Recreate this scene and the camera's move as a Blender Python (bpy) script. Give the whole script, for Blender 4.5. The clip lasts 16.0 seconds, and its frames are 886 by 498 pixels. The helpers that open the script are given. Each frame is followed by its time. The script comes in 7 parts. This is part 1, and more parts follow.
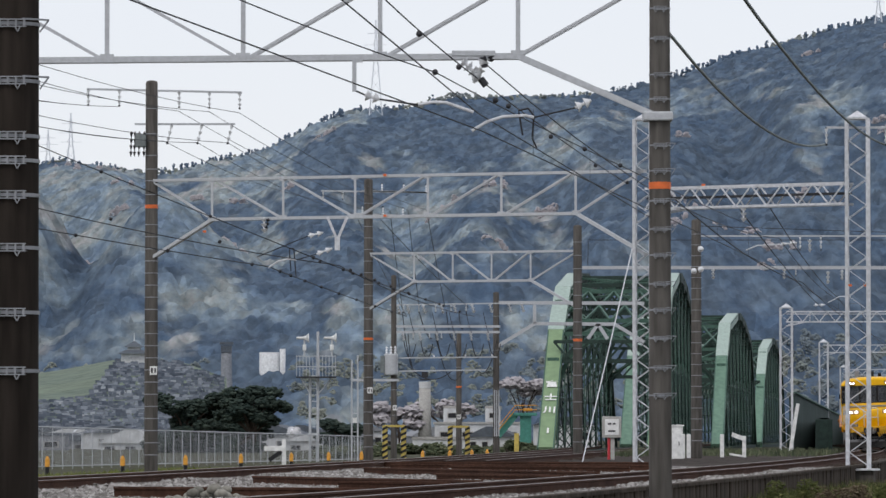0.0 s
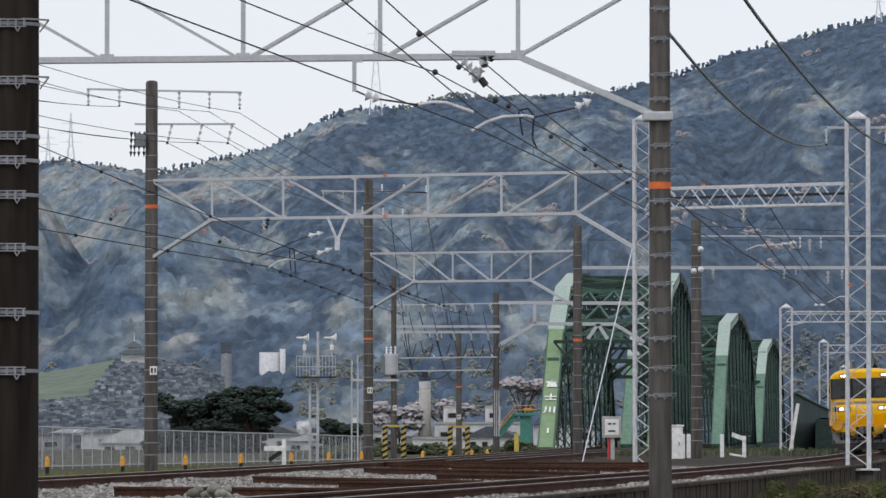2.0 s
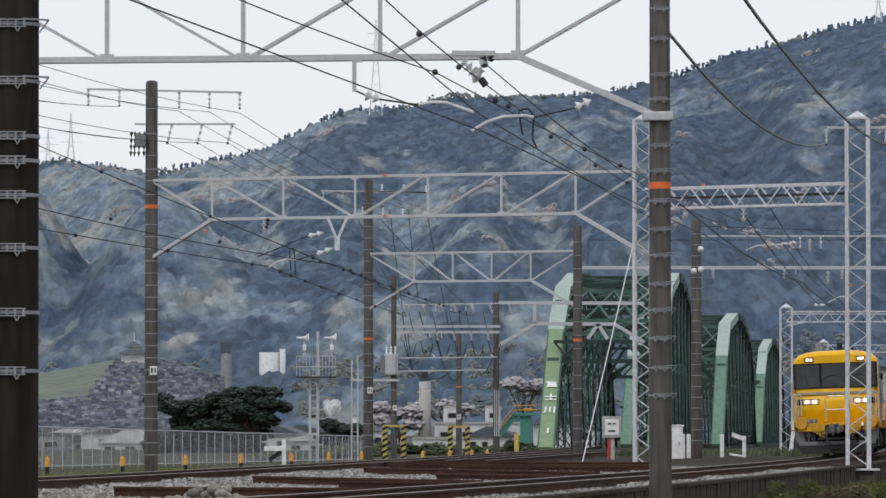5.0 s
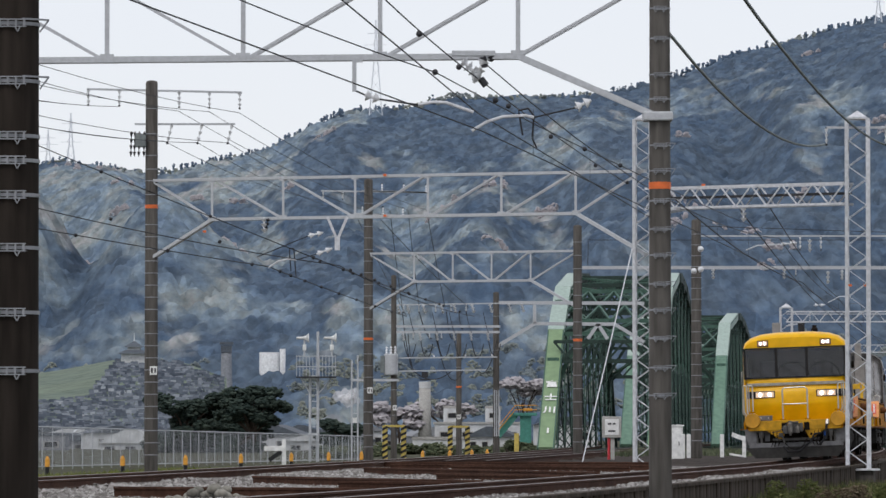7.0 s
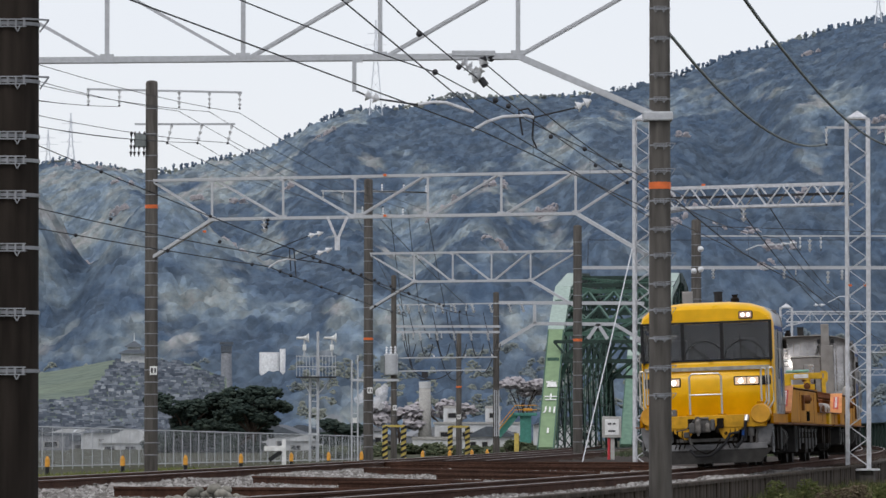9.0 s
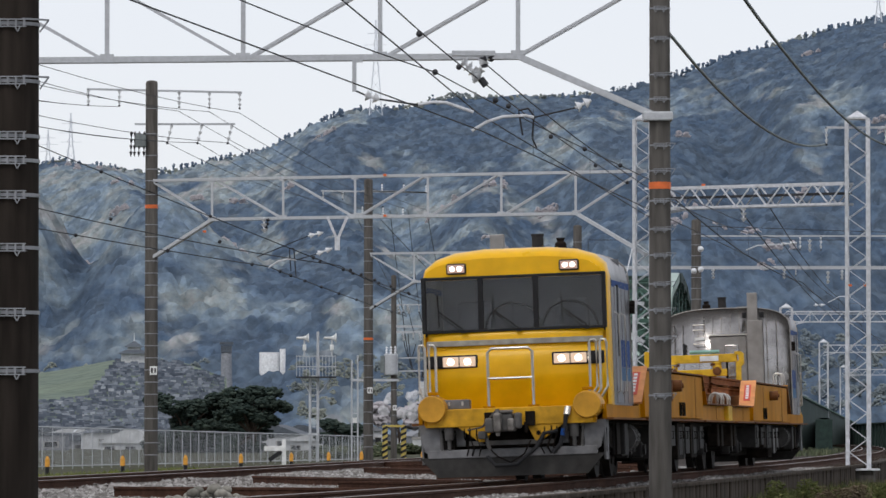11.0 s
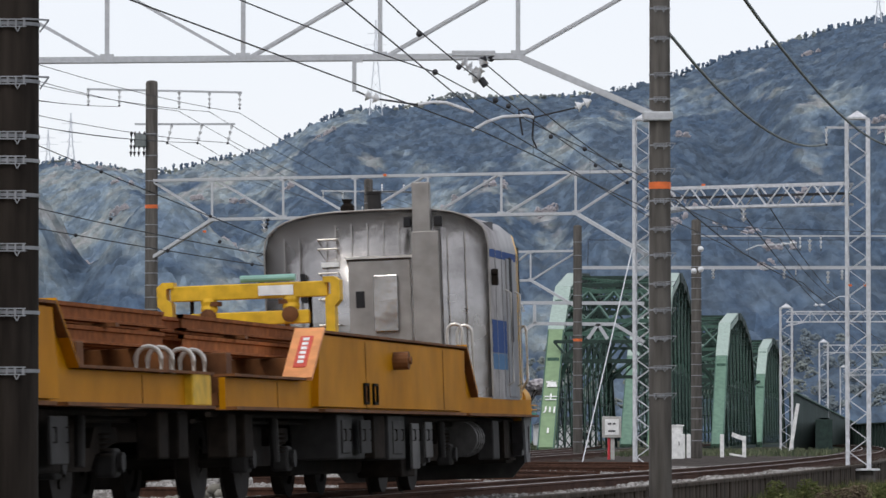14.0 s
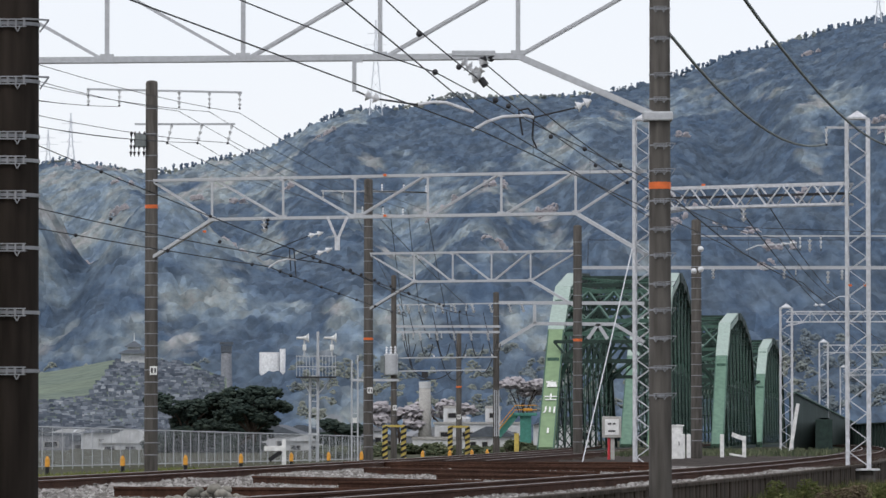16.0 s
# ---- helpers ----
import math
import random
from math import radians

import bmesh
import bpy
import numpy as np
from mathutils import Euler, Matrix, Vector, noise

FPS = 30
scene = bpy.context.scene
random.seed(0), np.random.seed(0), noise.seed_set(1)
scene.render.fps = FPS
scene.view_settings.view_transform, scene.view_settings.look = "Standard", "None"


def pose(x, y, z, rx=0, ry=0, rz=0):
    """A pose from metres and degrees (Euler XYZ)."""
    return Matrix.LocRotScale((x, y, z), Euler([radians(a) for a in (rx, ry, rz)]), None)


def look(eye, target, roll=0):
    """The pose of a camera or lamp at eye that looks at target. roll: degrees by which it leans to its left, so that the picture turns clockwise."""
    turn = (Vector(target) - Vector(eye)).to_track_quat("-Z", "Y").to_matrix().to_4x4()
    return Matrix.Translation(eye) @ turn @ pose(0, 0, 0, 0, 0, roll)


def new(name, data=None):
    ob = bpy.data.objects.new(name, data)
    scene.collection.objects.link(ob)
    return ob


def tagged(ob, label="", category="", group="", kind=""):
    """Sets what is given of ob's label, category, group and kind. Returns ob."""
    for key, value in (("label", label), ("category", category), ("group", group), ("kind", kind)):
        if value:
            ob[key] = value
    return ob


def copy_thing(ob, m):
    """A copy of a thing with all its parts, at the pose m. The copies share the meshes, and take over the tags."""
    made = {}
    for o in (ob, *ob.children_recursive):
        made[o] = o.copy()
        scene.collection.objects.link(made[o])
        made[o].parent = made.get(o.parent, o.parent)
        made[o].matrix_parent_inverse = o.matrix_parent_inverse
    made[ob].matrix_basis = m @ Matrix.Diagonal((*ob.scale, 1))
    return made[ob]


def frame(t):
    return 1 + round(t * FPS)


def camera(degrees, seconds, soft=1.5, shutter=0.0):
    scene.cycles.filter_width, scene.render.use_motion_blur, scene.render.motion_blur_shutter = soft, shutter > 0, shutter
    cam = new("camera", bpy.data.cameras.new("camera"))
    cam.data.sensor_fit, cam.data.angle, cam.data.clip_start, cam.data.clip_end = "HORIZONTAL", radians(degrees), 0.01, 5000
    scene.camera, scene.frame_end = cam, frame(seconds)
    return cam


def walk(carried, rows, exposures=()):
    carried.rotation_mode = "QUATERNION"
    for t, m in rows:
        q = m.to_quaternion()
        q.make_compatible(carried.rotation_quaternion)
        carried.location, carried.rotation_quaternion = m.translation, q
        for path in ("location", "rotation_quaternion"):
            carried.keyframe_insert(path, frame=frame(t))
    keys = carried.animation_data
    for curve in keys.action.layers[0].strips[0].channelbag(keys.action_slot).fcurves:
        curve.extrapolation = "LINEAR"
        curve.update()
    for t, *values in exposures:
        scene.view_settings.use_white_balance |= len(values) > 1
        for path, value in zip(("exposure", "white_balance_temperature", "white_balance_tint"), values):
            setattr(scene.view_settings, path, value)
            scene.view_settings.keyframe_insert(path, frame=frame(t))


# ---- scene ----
cam = camera(10.297, 16.0, soft=1.5, shutter=0.15)
EYE = pose(0, 0, 1.17, 92.166, 0, 0)
walk(cam, [(0.0, EYE), (16.0, EYE)], exposures=[(0.0, 0.0), (12.8, 0.0), (14.2, 0.11), (16.0, 0.11)])

# overcast daylight: pale sky dome with a weak, wide sun from behind the camera
world = bpy.data.worlds.new("overcast")
scene.world = world
world.use_nodes = True
wn, wl = world.node_tree.nodes, world.node_tree.links
sky = wn.new("ShaderNodeTexSky")
sky.sky_type, sky.sun_disc = "NISHITA", False
sky.sun_elevation, sky.sun_rotation = radians(48), radians(205)
wn["Background"].inputs["Strength"].default_value = 0.02
wl.new(sky.outputs[0], wn["Background"].inputs["Color"])
veil = wn.new("ShaderNodeBackground")
veil.inputs["Color"].default_value = (0.865, 0.88, 0.945, 1)
veil.inputs["Strength"].default_value = 0.84
both = wn.new("ShaderNodeAddShader")
wl.new(wn["Background"].outputs[0], both.inputs[0])
wl.new(veil.outputs[0], both.inputs[1])
wl.new(both.outputs[0], wn["World Output"].inputs["Surface"])
sun = new("sun", bpy.data.lights.new("sun", "SUN"))
sun.data.energy, sun.data.angle, sun.data.color = 0.95, radians(14), (1.0, 0.96, 0.9)
sun.matrix_world = look((-40, -85, 110), (0, 0, 0))
scene.view_settings.exposure = 0.0


# ---- materials ----
def mat(name, color, rough=0.7, metal=0.0, other=None, grain=6.0, patch=0.6, mix=0.35, bump=0.15, isle=0.0, streak=False, spec=None, piece=0.0):
    """A surface with fine grain and large patches towards a second colour, and a little relief."""
    m = bpy.data.materials.new(name)
    m.use_nodes = True
    n, l = m.node_tree.nodes, m.node_tree.links
    b = n["Principled BSDF"]
    b.inputs["Metallic"].default_value = metal
    b.inputs["Specular IOR Level"].default_value = spec if spec is not None else 0.1 if rough > 0.8 else 0.25 if rough >= 0.5 else 0.5
    other = other or tuple(c * 0.6 for c in color)
    co = n.new("ShaderNodeTexCoord")
    src = co.outputs["Object"]
    if streak:
        mp = n.new("ShaderNodeMapping")
        mp.inputs["Scale"].default_value = (1, 1, 0.12)
        l.new(src, mp.inputs["Vector"])
        src = mp.outputs["Vector"]
    big = n.new("ShaderNodeTexNoise")
    big.inputs["Scale"].default_value, big.inputs["Detail"].default_value = patch, 5
    fine = n.new("ShaderNodeTexNoise")
    fine.inputs["Scale"].default_value, fine.inputs["Detail"].default_value = grain, 6
    l.new(src, big.inputs["Vector"])
    l.new(src, fine.inputs["Vector"])
    ramp = n.new("ShaderNodeValToRGB")
    ramp.color_ramp.elements[0].position, ramp.color_ramp.elements[1].position = 0.38, 0.68
    l.new(big.outputs["Fac"], ramp.inputs["Fac"])
    mul = n.new("ShaderNodeMath")
    mul.operation = "MULTIPLY"
    mul.inputs[1].default_value = mix
    l.new(ramp.outputs["Color"], mul.inputs[0])
    mx = n.new("ShaderNodeMixRGB")
    mx.inputs["Color1"].default_value, mx.inputs["Color2"].default_value = (*color, 1), (*other, 1)
    l.new(mul.outputs[0], mx.inputs["Fac"])
    hs = n.new("ShaderNodeHueSaturation")
    l.new(mx.outputs[0], hs.inputs["Color"])
    val = n.new("ShaderNodeMapRange")
    val.inputs["From Min"].default_value, val.inputs["From Max"].default_value = 0.3, 0.7
    val.inputs["To Min"].default_value, val.inputs["To Max"].default_value = 1 - mix * 0.6, 1 + mix * 0.6
    l.new(fine.outputs["Fac"], val.inputs["Value"])
    last = val.outputs[0]
    for amount, node, out in ((isle, "ShaderNodeNewGeometry", "Random Per Island"), (piece, "ShaderNodeObjectInfo", "Random")):
        if amount:
            g = n.new(node)
            r = n.new("ShaderNodeMapRange")
            r.inputs["To Min"].default_value, r.inputs["To Max"].default_value = 1 - amount, 1 + amount
            l.new(g.outputs[out], r.inputs["Value"])
            k = n.new("ShaderNodeMath")
            k.operation = "MULTIPLY"
            l.new(last, k.inputs[0])
            l.new(r.outputs[0], k.inputs[1])
            last = k.outputs[0]
    l.new(last, hs.inputs["Value"])
    l.new(hs.outputs[0], b.inputs["Base Color"])
    rr = n.new("ShaderNodeMapRange")
    rr.inputs["To Min"].default_value, rr.inputs["To Max"].default_value = max(0.02, rough - 0.12), min(1, rough + 0.12)
    l.new(big.outputs["Fac"], rr.inputs["Value"])
    l.new(rr.outputs[0], b.inputs["Roughness"])
    if bump:
        bp = n.new("ShaderNodeBump")
        bp.inputs["Strength"].default_value, bp.inputs["Distance"].default_value = bump, 0.02
        l.new(fine.outputs["Fac"], bp.inputs["Height"])
        l.new(bp.outputs[0], b.inputs["Normal"])
    return m


def islands(name, stops, rough=0.9, scale=0.02, mixin=0.5, grain=0.5, relief=0.0, rise=1.0, stretch=1.0, through_light=0.45, soften=0.0):
    """Many small pieces in one mesh, each with a colour of its own out of the stops; a wide noise pulls whole patches one way."""
    m = mat(name, (0.1, 0.1, 0.1), rough, bump=0, grain=grain)
    n, l = m.node_tree.nodes, m.node_tree.links
    g = n.new("ShaderNodeNewGeometry")
    ramp = n.new("ShaderNodeValToRGB")
    el = ramp.color_ramp.elements
    el[0].position, el[0].color = stops[0][0], (*stops[0][1], 1)
    el[1].position, el[1].color = stops[-1][0], (*stops[-1][1], 1)
    for p, c in stops[1:-1]:
        e = el.new(p)
        e.color = (*c, 1)
    co = n.new("ShaderNodeTexCoord")
    big = n.new("ShaderNodeTexNoise")
    big.inputs["Scale"].default_value, big.inputs["Detail"].default_value = scale, 3
    lie = n.new("ShaderNodeMapping")
    lie.inputs["Scale"].default_value = (1, stretch, 1)
    l.new(co.outputs["Object"], lie.inputs["Vector"])
    l.new(lie.outputs["Vector"], big.inputs["Vector"])
    spread = n.new("ShaderNodeMapRange")
    spread.inputs["From Min"].default_value, spread.inputs["From Max"].default_value = 0.3, 0.7
    l.new(big.outputs["Fac"], spread.inputs["Value"])
    mx = n.new("ShaderNodeMixRGB")
    mx.inputs["Fac"].default_value = mixin
    l.new(g.outputs["Random Per Island"], mx.inputs["Color1"])
    l.new(spread.outputs[0], mx.inputs["Color2"])
    l.new(mx.outputs[0], ramp.inputs["Fac"])
    hs = [x for x in n if x.type == "HUE_SAT"][0]
    l.new(ramp.outputs[0], hs.inputs["Color"])
    if relief:
        bp = n.new("ShaderNodeBump")
        bp.inputs["Strength"].default_value, bp.inputs["Distance"].default_value = relief, rise
        fine = n.new("ShaderNodeTexNoise")
        fine.inputs["Scale"].default_value, fine.inputs["Detail"].default_value = grain * 1.3, 8
        l.new(co.outputs["Object"], fine.inputs["Vector"])
        l.new(fine.outputs["Fac"], bp.inputs["Height"])
        b = n["Principled BSDF"]
        if soften:
            # loose foliage scatters light much as the whole slope does
            slope = n.new("ShaderNodeMix")
            slope.data_type = "VECTOR"
            slope.inputs["Factor"].default_value = soften
            l.new(g.outputs["Normal"], slope.inputs[4])
            slope.inputs[5].default_value = (0.0, -0.55, 0.83)
            l.new(slope.outputs[1], bp.inputs["Normal"])
        l.new(bp.outputs[0], b.inputs["Normal"])
        tr = n.new("ShaderNodeBsdfTranslucent")
        l.new(hs.outputs[0], tr.inputs["Color"])
        both_ = n.new("ShaderNodeMixShader")
        both_.inputs["Fac"].default_value = through_light
        out = n["Material Output"]
        l.new(b.outputs[0], both_.inputs[1])
        l.new(tr.outputs[0], both_.inputs[2])
        l.new(both_.outputs[0], out.inputs["Surface"])
    return m


def lamp_glow(name, color, strength, base=1.0):
    m = bpy.data.materials.new(name)
    m.use_nodes = True
    b = m.node_tree.nodes["Principled BSDF"]
    b.inputs["Base Color"].default_value = (*(c * base for c in color), 1)
    b.inputs["Emission Color"].default_value = (*color, 1)
    b.inputs["Emission Strength"].default_value = strength
    return m


def glass(name, tint, rough=0.03):
    """A thin tinted pane: clear to look through, glossy by its angle."""
    m = bpy.data.materials.new(name)
    m.use_nodes = True
    n, l = m.node_tree.nodes, m.node_tree.links
    n.remove(n["Principled BSDF"])
    clear, shine, fres, mx = (n.new("ShaderNode" + k) for k in ("BsdfTransparent", "BsdfGlossy", "Fresnel", "MixShader"))
    clear.inputs["Color"].default_value = (*tint, 1)
    shine.inputs["Roughness"].default_value = rough
    fres.inputs["IOR"].default_value = 1.5
    l.new(fres.outputs[0], mx.inputs["Fac"])
    l.new(clear.outputs[0], mx.inputs[1])
    l.new(shine.outputs[0], mx.inputs[2])
    l.new(mx.outputs[0], n["Material Output"].inputs["Surface"])
    return m


CONCRETE = mat("aged_concrete", (0.108, 0.1, 0.092), 0.9, other=(0.05, 0.045, 0.04), grain=9, patch=0.9, mix=0.6, bump=0.3, streak=True)
DARK_CONCRETE = mat("blackened_concrete", (0.03, 0.024, 0.02), 0.9, other=(0.012, 0.01, 0.009), grain=10, patch=1.2, mix=0.7, bump=0.35, streak=True)
STRAP = mat("dull_zinc_strap", (0.3, 0.31, 0.33), 0.55, 0.4, mix=0.3, bump=0.03)
PALE_CONCRETE = mat("pale_concrete", (0.42, 0.41, 0.39), 0.9, grain=8, patch=0.8, mix=0.3)
GALV = mat("galvanised_steel", (0.49, 0.505, 0.53), 0.5, 0.15, other=(0.38, 0.39, 0.41), grain=14, patch=1.2, mix=0.16, bump=0.03)
WHITE_STEEL = mat("white_painted_steel", (0.6, 0.61, 0.64), 0.55, 0.0, other=(0.45, 0.46, 0.47), grain=10, patch=0.8, mix=0.3, bump=0.05)
WIRE = mat("weathered_wire", (0.035, 0.035, 0.04), 0.6, 0.3, bump=0)
CABLE = mat("grey_sheathed_cable", (0.2, 0.225, 0.225), 0.7, bump=0)
PORCELAIN = mat("white_porcelain", (0.75, 0.76, 0.78), 0.2, bump=0)
DARK_FIT = mat("dark_fittings", (0.05, 0.05, 0.055), 0.6, 0.4, bump=0.05)
ORANGE_BAND = mat("orange_band", (0.75, 0.17, 0.05), 0.5, mix=0.25, bump=0)
RUST = mat("rusty_rail", (0.075, 0.038, 0.026), 0.85, 0.1, other=(0.03, 0.018, 0.014), grain=12, patch=1.2, mix=0.5)
RAIL_TOP = mat("worn_rail_head", (0.24, 0.2, 0.18), 0.5, 0.6, mix=0.3, bump=0)
BALLAST = mat("ballast_bed", (0.27, 0.26, 0.25), 0.95, other=(0.12, 0.105, 0.095), grain=17, patch=2.2, mix=0.85, bump=1.0)
STONE = islands("ballast_stones", [(0.0, (0.075, 0.067, 0.06)), (0.45, (0.22, 0.207, 0.195)), (1.0, (0.47, 0.455, 0.44))], scale=0.4, mixin=0.25)
SLEEPER = mat("tarred_sleeper", (0.07, 0.05, 0.04), 0.9, mix=0.5, grain=20)
GRASS_SOIL = mat("grassy_soil", (0.055, 0.06, 0.036), 0.95, other=(0.085, 0.07, 0.045), grain=3, patch=0.25, mix=0.6)
# one green paint in several tones: light on facing posts, shade on inner members
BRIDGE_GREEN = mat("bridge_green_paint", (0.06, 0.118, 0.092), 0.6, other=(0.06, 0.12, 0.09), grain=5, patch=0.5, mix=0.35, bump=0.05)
BRIDGE_PALE = mat("lit_green_paint", (0.205, 0.295, 0.165), 0.65, other=(0.165, 0.25, 0.145), grain=3, patch=0.4, mix=0.18, bump=0.05)
BRIDGE_POST = mat("mid_lit_green_paint", (0.13, 0.225, 0.165), 0.6, other=(0.1, 0.18, 0.13), grain=3, patch=0.4, mix=0.3, bump=0.05)
BRIDGE_HANGER = mat("mid_green_paint", (0.085, 0.15, 0.12), 0.6, other=(0.06, 0.11, 0.088), grain=5, patch=0.6, mix=0.35, bump=0.05)
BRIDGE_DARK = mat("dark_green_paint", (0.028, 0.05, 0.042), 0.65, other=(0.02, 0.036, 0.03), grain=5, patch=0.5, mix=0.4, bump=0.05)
# crown colours blue-greyed to carry the haze of distance
FOREST = islands("hazed_forest_crowns", [(0.0, (0.155, 0.191, 0.223)), (0.4, (0.191, 0.220, 0.227)), (0.75, (0.238, 0.256, 0.216)), (1.0, (0.281, 0.281, 0.259))], scale=0.05, mixin=0.7, grain=0.5, relief=0.15, rise=0.8, stretch=0.12, through_light=0.05, soften=0.5)
CEDAR = islands("hazed_cedar_crowns", [(0.0, (0.093, 0.135, 0.201)), (0.6, (0.109, 0.152, 0.215)), (1.0, (0.133, 0.176, 0.226))], scale=0.03, mixin=0.8, grain=0.5, relief=0.15, rise=0.8, stretch=0.12, through_light=0.05, soften=0.6)
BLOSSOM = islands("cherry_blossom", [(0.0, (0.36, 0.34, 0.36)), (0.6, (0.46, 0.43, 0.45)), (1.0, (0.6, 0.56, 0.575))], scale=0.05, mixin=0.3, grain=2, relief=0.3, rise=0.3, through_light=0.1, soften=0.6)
# the same distance haze is mixed into the hillside colour
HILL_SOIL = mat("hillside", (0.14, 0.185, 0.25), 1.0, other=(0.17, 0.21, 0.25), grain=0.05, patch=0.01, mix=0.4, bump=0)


def canopy_surface(name):
    """Closed woodland seen from afar, with distance haze put into its blue-grey colours: belts of cedar and patches of
    broadleaf trees, each crown of a slightly different tone.
    """
    m = mat(name, (0.1, 0.1, 0.1), 1.0, bump=0)
    n, l = m.node_tree.nodes, m.node_tree.links
    b = n["Principled BSDF"]
    co = n.new("ShaderNodeTexCoord")

    def field(scale, stretch, detail):
        lie = n.new("ShaderNodeMapping")
        lie.inputs["Scale"].default_value = (1, stretch, 1)
        l.new(co.outputs["Object"], lie.inputs["Vector"])
        t = n.new("ShaderNodeTexNoise")
        t.inputs["Scale"].default_value, t.inputs["Detail"].default_value, t.inputs["Roughness"].default_value = scale, detail, 0.62
        l.new(lie.outputs["Vector"], t.inputs["Vector"])
        return t.outputs["Fac"]

    def ramp(fac, stops):
        r = n.new("ShaderNodeValToRGB")
        el = r.color_ramp.elements
        el[0].position, el[0].color = stops[0][0], (*stops[0][1], 1)
        el[1].position, el[1].color = stops[-1][0], (*stops[-1][1], 1)
        for p, c in stops[1:-1]:
            el.new(p).color = (*c, 1)
        l.new(fac, r.inputs["Fac"])
        return r.outputs["Color"]

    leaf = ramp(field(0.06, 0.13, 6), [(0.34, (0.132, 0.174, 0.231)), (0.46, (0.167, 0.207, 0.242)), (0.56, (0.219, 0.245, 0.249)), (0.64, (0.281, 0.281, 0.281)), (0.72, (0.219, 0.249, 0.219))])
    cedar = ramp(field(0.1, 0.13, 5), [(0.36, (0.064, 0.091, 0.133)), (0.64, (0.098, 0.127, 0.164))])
    # cedars take over towards the higher, eastern side
    sep = n.new("ShaderNodeSeparateXYZ")
    l.new(co.outputs["Object"], sep.inputs[0])
    east = n.new("ShaderNodeMapRange")
    for k, v in zip(("From Min", "From Max", "To Min", "To Max"), (-180, 220, -0.07, 0.16)):
        east.inputs[k].default_value = v
    l.new(sep.outputs["X"], east.inputs["Value"])
    add = n.new("ShaderNodeMath")
    l.new(field(0.017, 0.16, 4), add.inputs[0])
    l.new(east.outputs[0], add.inputs[1])
    step = n.new("ShaderNodeMapRange")
    step.inputs["From Min"].default_value, step.inputs["From Max"].default_value = 0.475, 0.53
    l.new(add.outputs[0], step.inputs["Value"])
    mx = n.new("ShaderNodeMixRGB")
    l.new(step.outputs[0], mx.inputs["Fac"])
    l.new(leaf, mx.inputs["Color1"])
    l.new(cedar, mx.inputs["Color2"])
    hs = [x for x in n if x.type == "HUE_SAT"][0]
    l.new(mx.outputs[0], hs.inputs["Color"])
    tone = n.new("ShaderNodeMapRange")
    tone.inputs["From Min"].default_value, tone.inputs["From Max"].default_value = 0.3, 0.7
    tone.inputs["To Min"].default_value, tone.inputs["To Max"].default_value = 0.66, 1.34
    l.new(field(0.33, 0.13, 8), tone.inputs["Value"])
    # each crown has a tone of its own
    flat = n.new("ShaderNodeMapping")
    flat.inputs["Scale"].default_value = (1 / 3.4, 1 / 20.0, 0)
    l.new(co.outputs["Object"], flat.inputs["Vector"])
    wob = n.new("ShaderNodeTexNoise")
    wob.inputs["Scale"].default_value, wob.inputs["Detail"].default_value = 1.6, 3
    l.new(flat.outputs["Vector"], wob.inputs["Vector"])
    shake = n.new("ShaderNodeMixRGB")
    shake.blend_type = "ADD"
    shake.inputs["Fac"].default_value = 0.55
    l.new(flat.outputs["Vector"], shake.inputs["Color1"])
    l.new(wob.outputs["Color"], shake.inputs["Color2"])
    cells = n.new("ShaderNodeTexVoronoi")
    cells.voronoi_dimensions = "2D"
    cells.inputs["Scale"].default_value = 1.0
    l.new(shake.outputs[0], cells.inputs["Vector"])
    own = n.new("ShaderNodeSeparateXYZ")
    l.new(cells.outputs["Color"], own.inputs[0])
    each = n.new("ShaderNodeMapRange")
    each.inputs["To Min"].default_value, each.inputs["To Max"].default_value = 0.76, 1.24
    l.new(own.outputs["X"], each.inputs["Value"])
    both_tones = n.new("ShaderNodeMath")
    both_tones.operation = "MULTIPLY"
    l.new(tone.outputs[0], both_tones.inputs[0])
    l.new(each.outputs[0], both_tones.inputs[1])
    l.new(both_tones.outputs[0], hs.inputs["Value"])
    hs.inputs["Saturation"].default_value = 1.14
    geo = n.new("ShaderNodeNewGeometry")
    slope = n.new("ShaderNodeMix")
    slope.data_type = "VECTOR"
    slope.inputs["Factor"].default_value = 0.05
    l.new(geo.outputs["Normal"], slope.inputs[4])
    slope.inputs[5].default_value = (0.0, -0.55, 0.83)
    l.new(slope.outputs[1], b.inputs["Normal"])
    return m


CANOPY = canopy_surface("woodland_canopy")
PINE = islands("pine_needles", [(0.0, (0.022, 0.036, 0.032)), (0.6, (0.042, 0.058, 0.048)), (1.0, (0.075, 0.095, 0.075))], scale=0.2, mixin=0.3)
BARK = mat("bark", (0.07, 0.055, 0.045), 0.95, mix=0.5, grain=12)
WHITE_PAINT = mat("white_paint", (0.78, 0.78, 0.77), 0.6, other=(0.6, 0.59, 0.56), mix=0.3, grain=6, patch=0.7)
BLACK_PAINT = mat("black_paint", (0.02, 0.02, 0.022), 0.5, bump=0)
OLD_BALLAST = mat("oily_ballast_bed", (0.052, 0.042, 0.036), 0.95, other=(0.02, 0.016, 0.014), grain=14, patch=1.2, mix=0.6, bump=0.8)
HAZARD_YELLOW = mat("hazard_yellow", (0.55, 0.42, 0.1), 0.6, other=(0.4, 0.33, 0.15), mix=0.4)
YELLOW = mat("train_yellow", (0.84, 0.46, 0.003), 0.32, other=(0.72, 0.38, 0.003), grain=3, patch=0.5, mix=0.16, bump=0.02, spec=0.3)
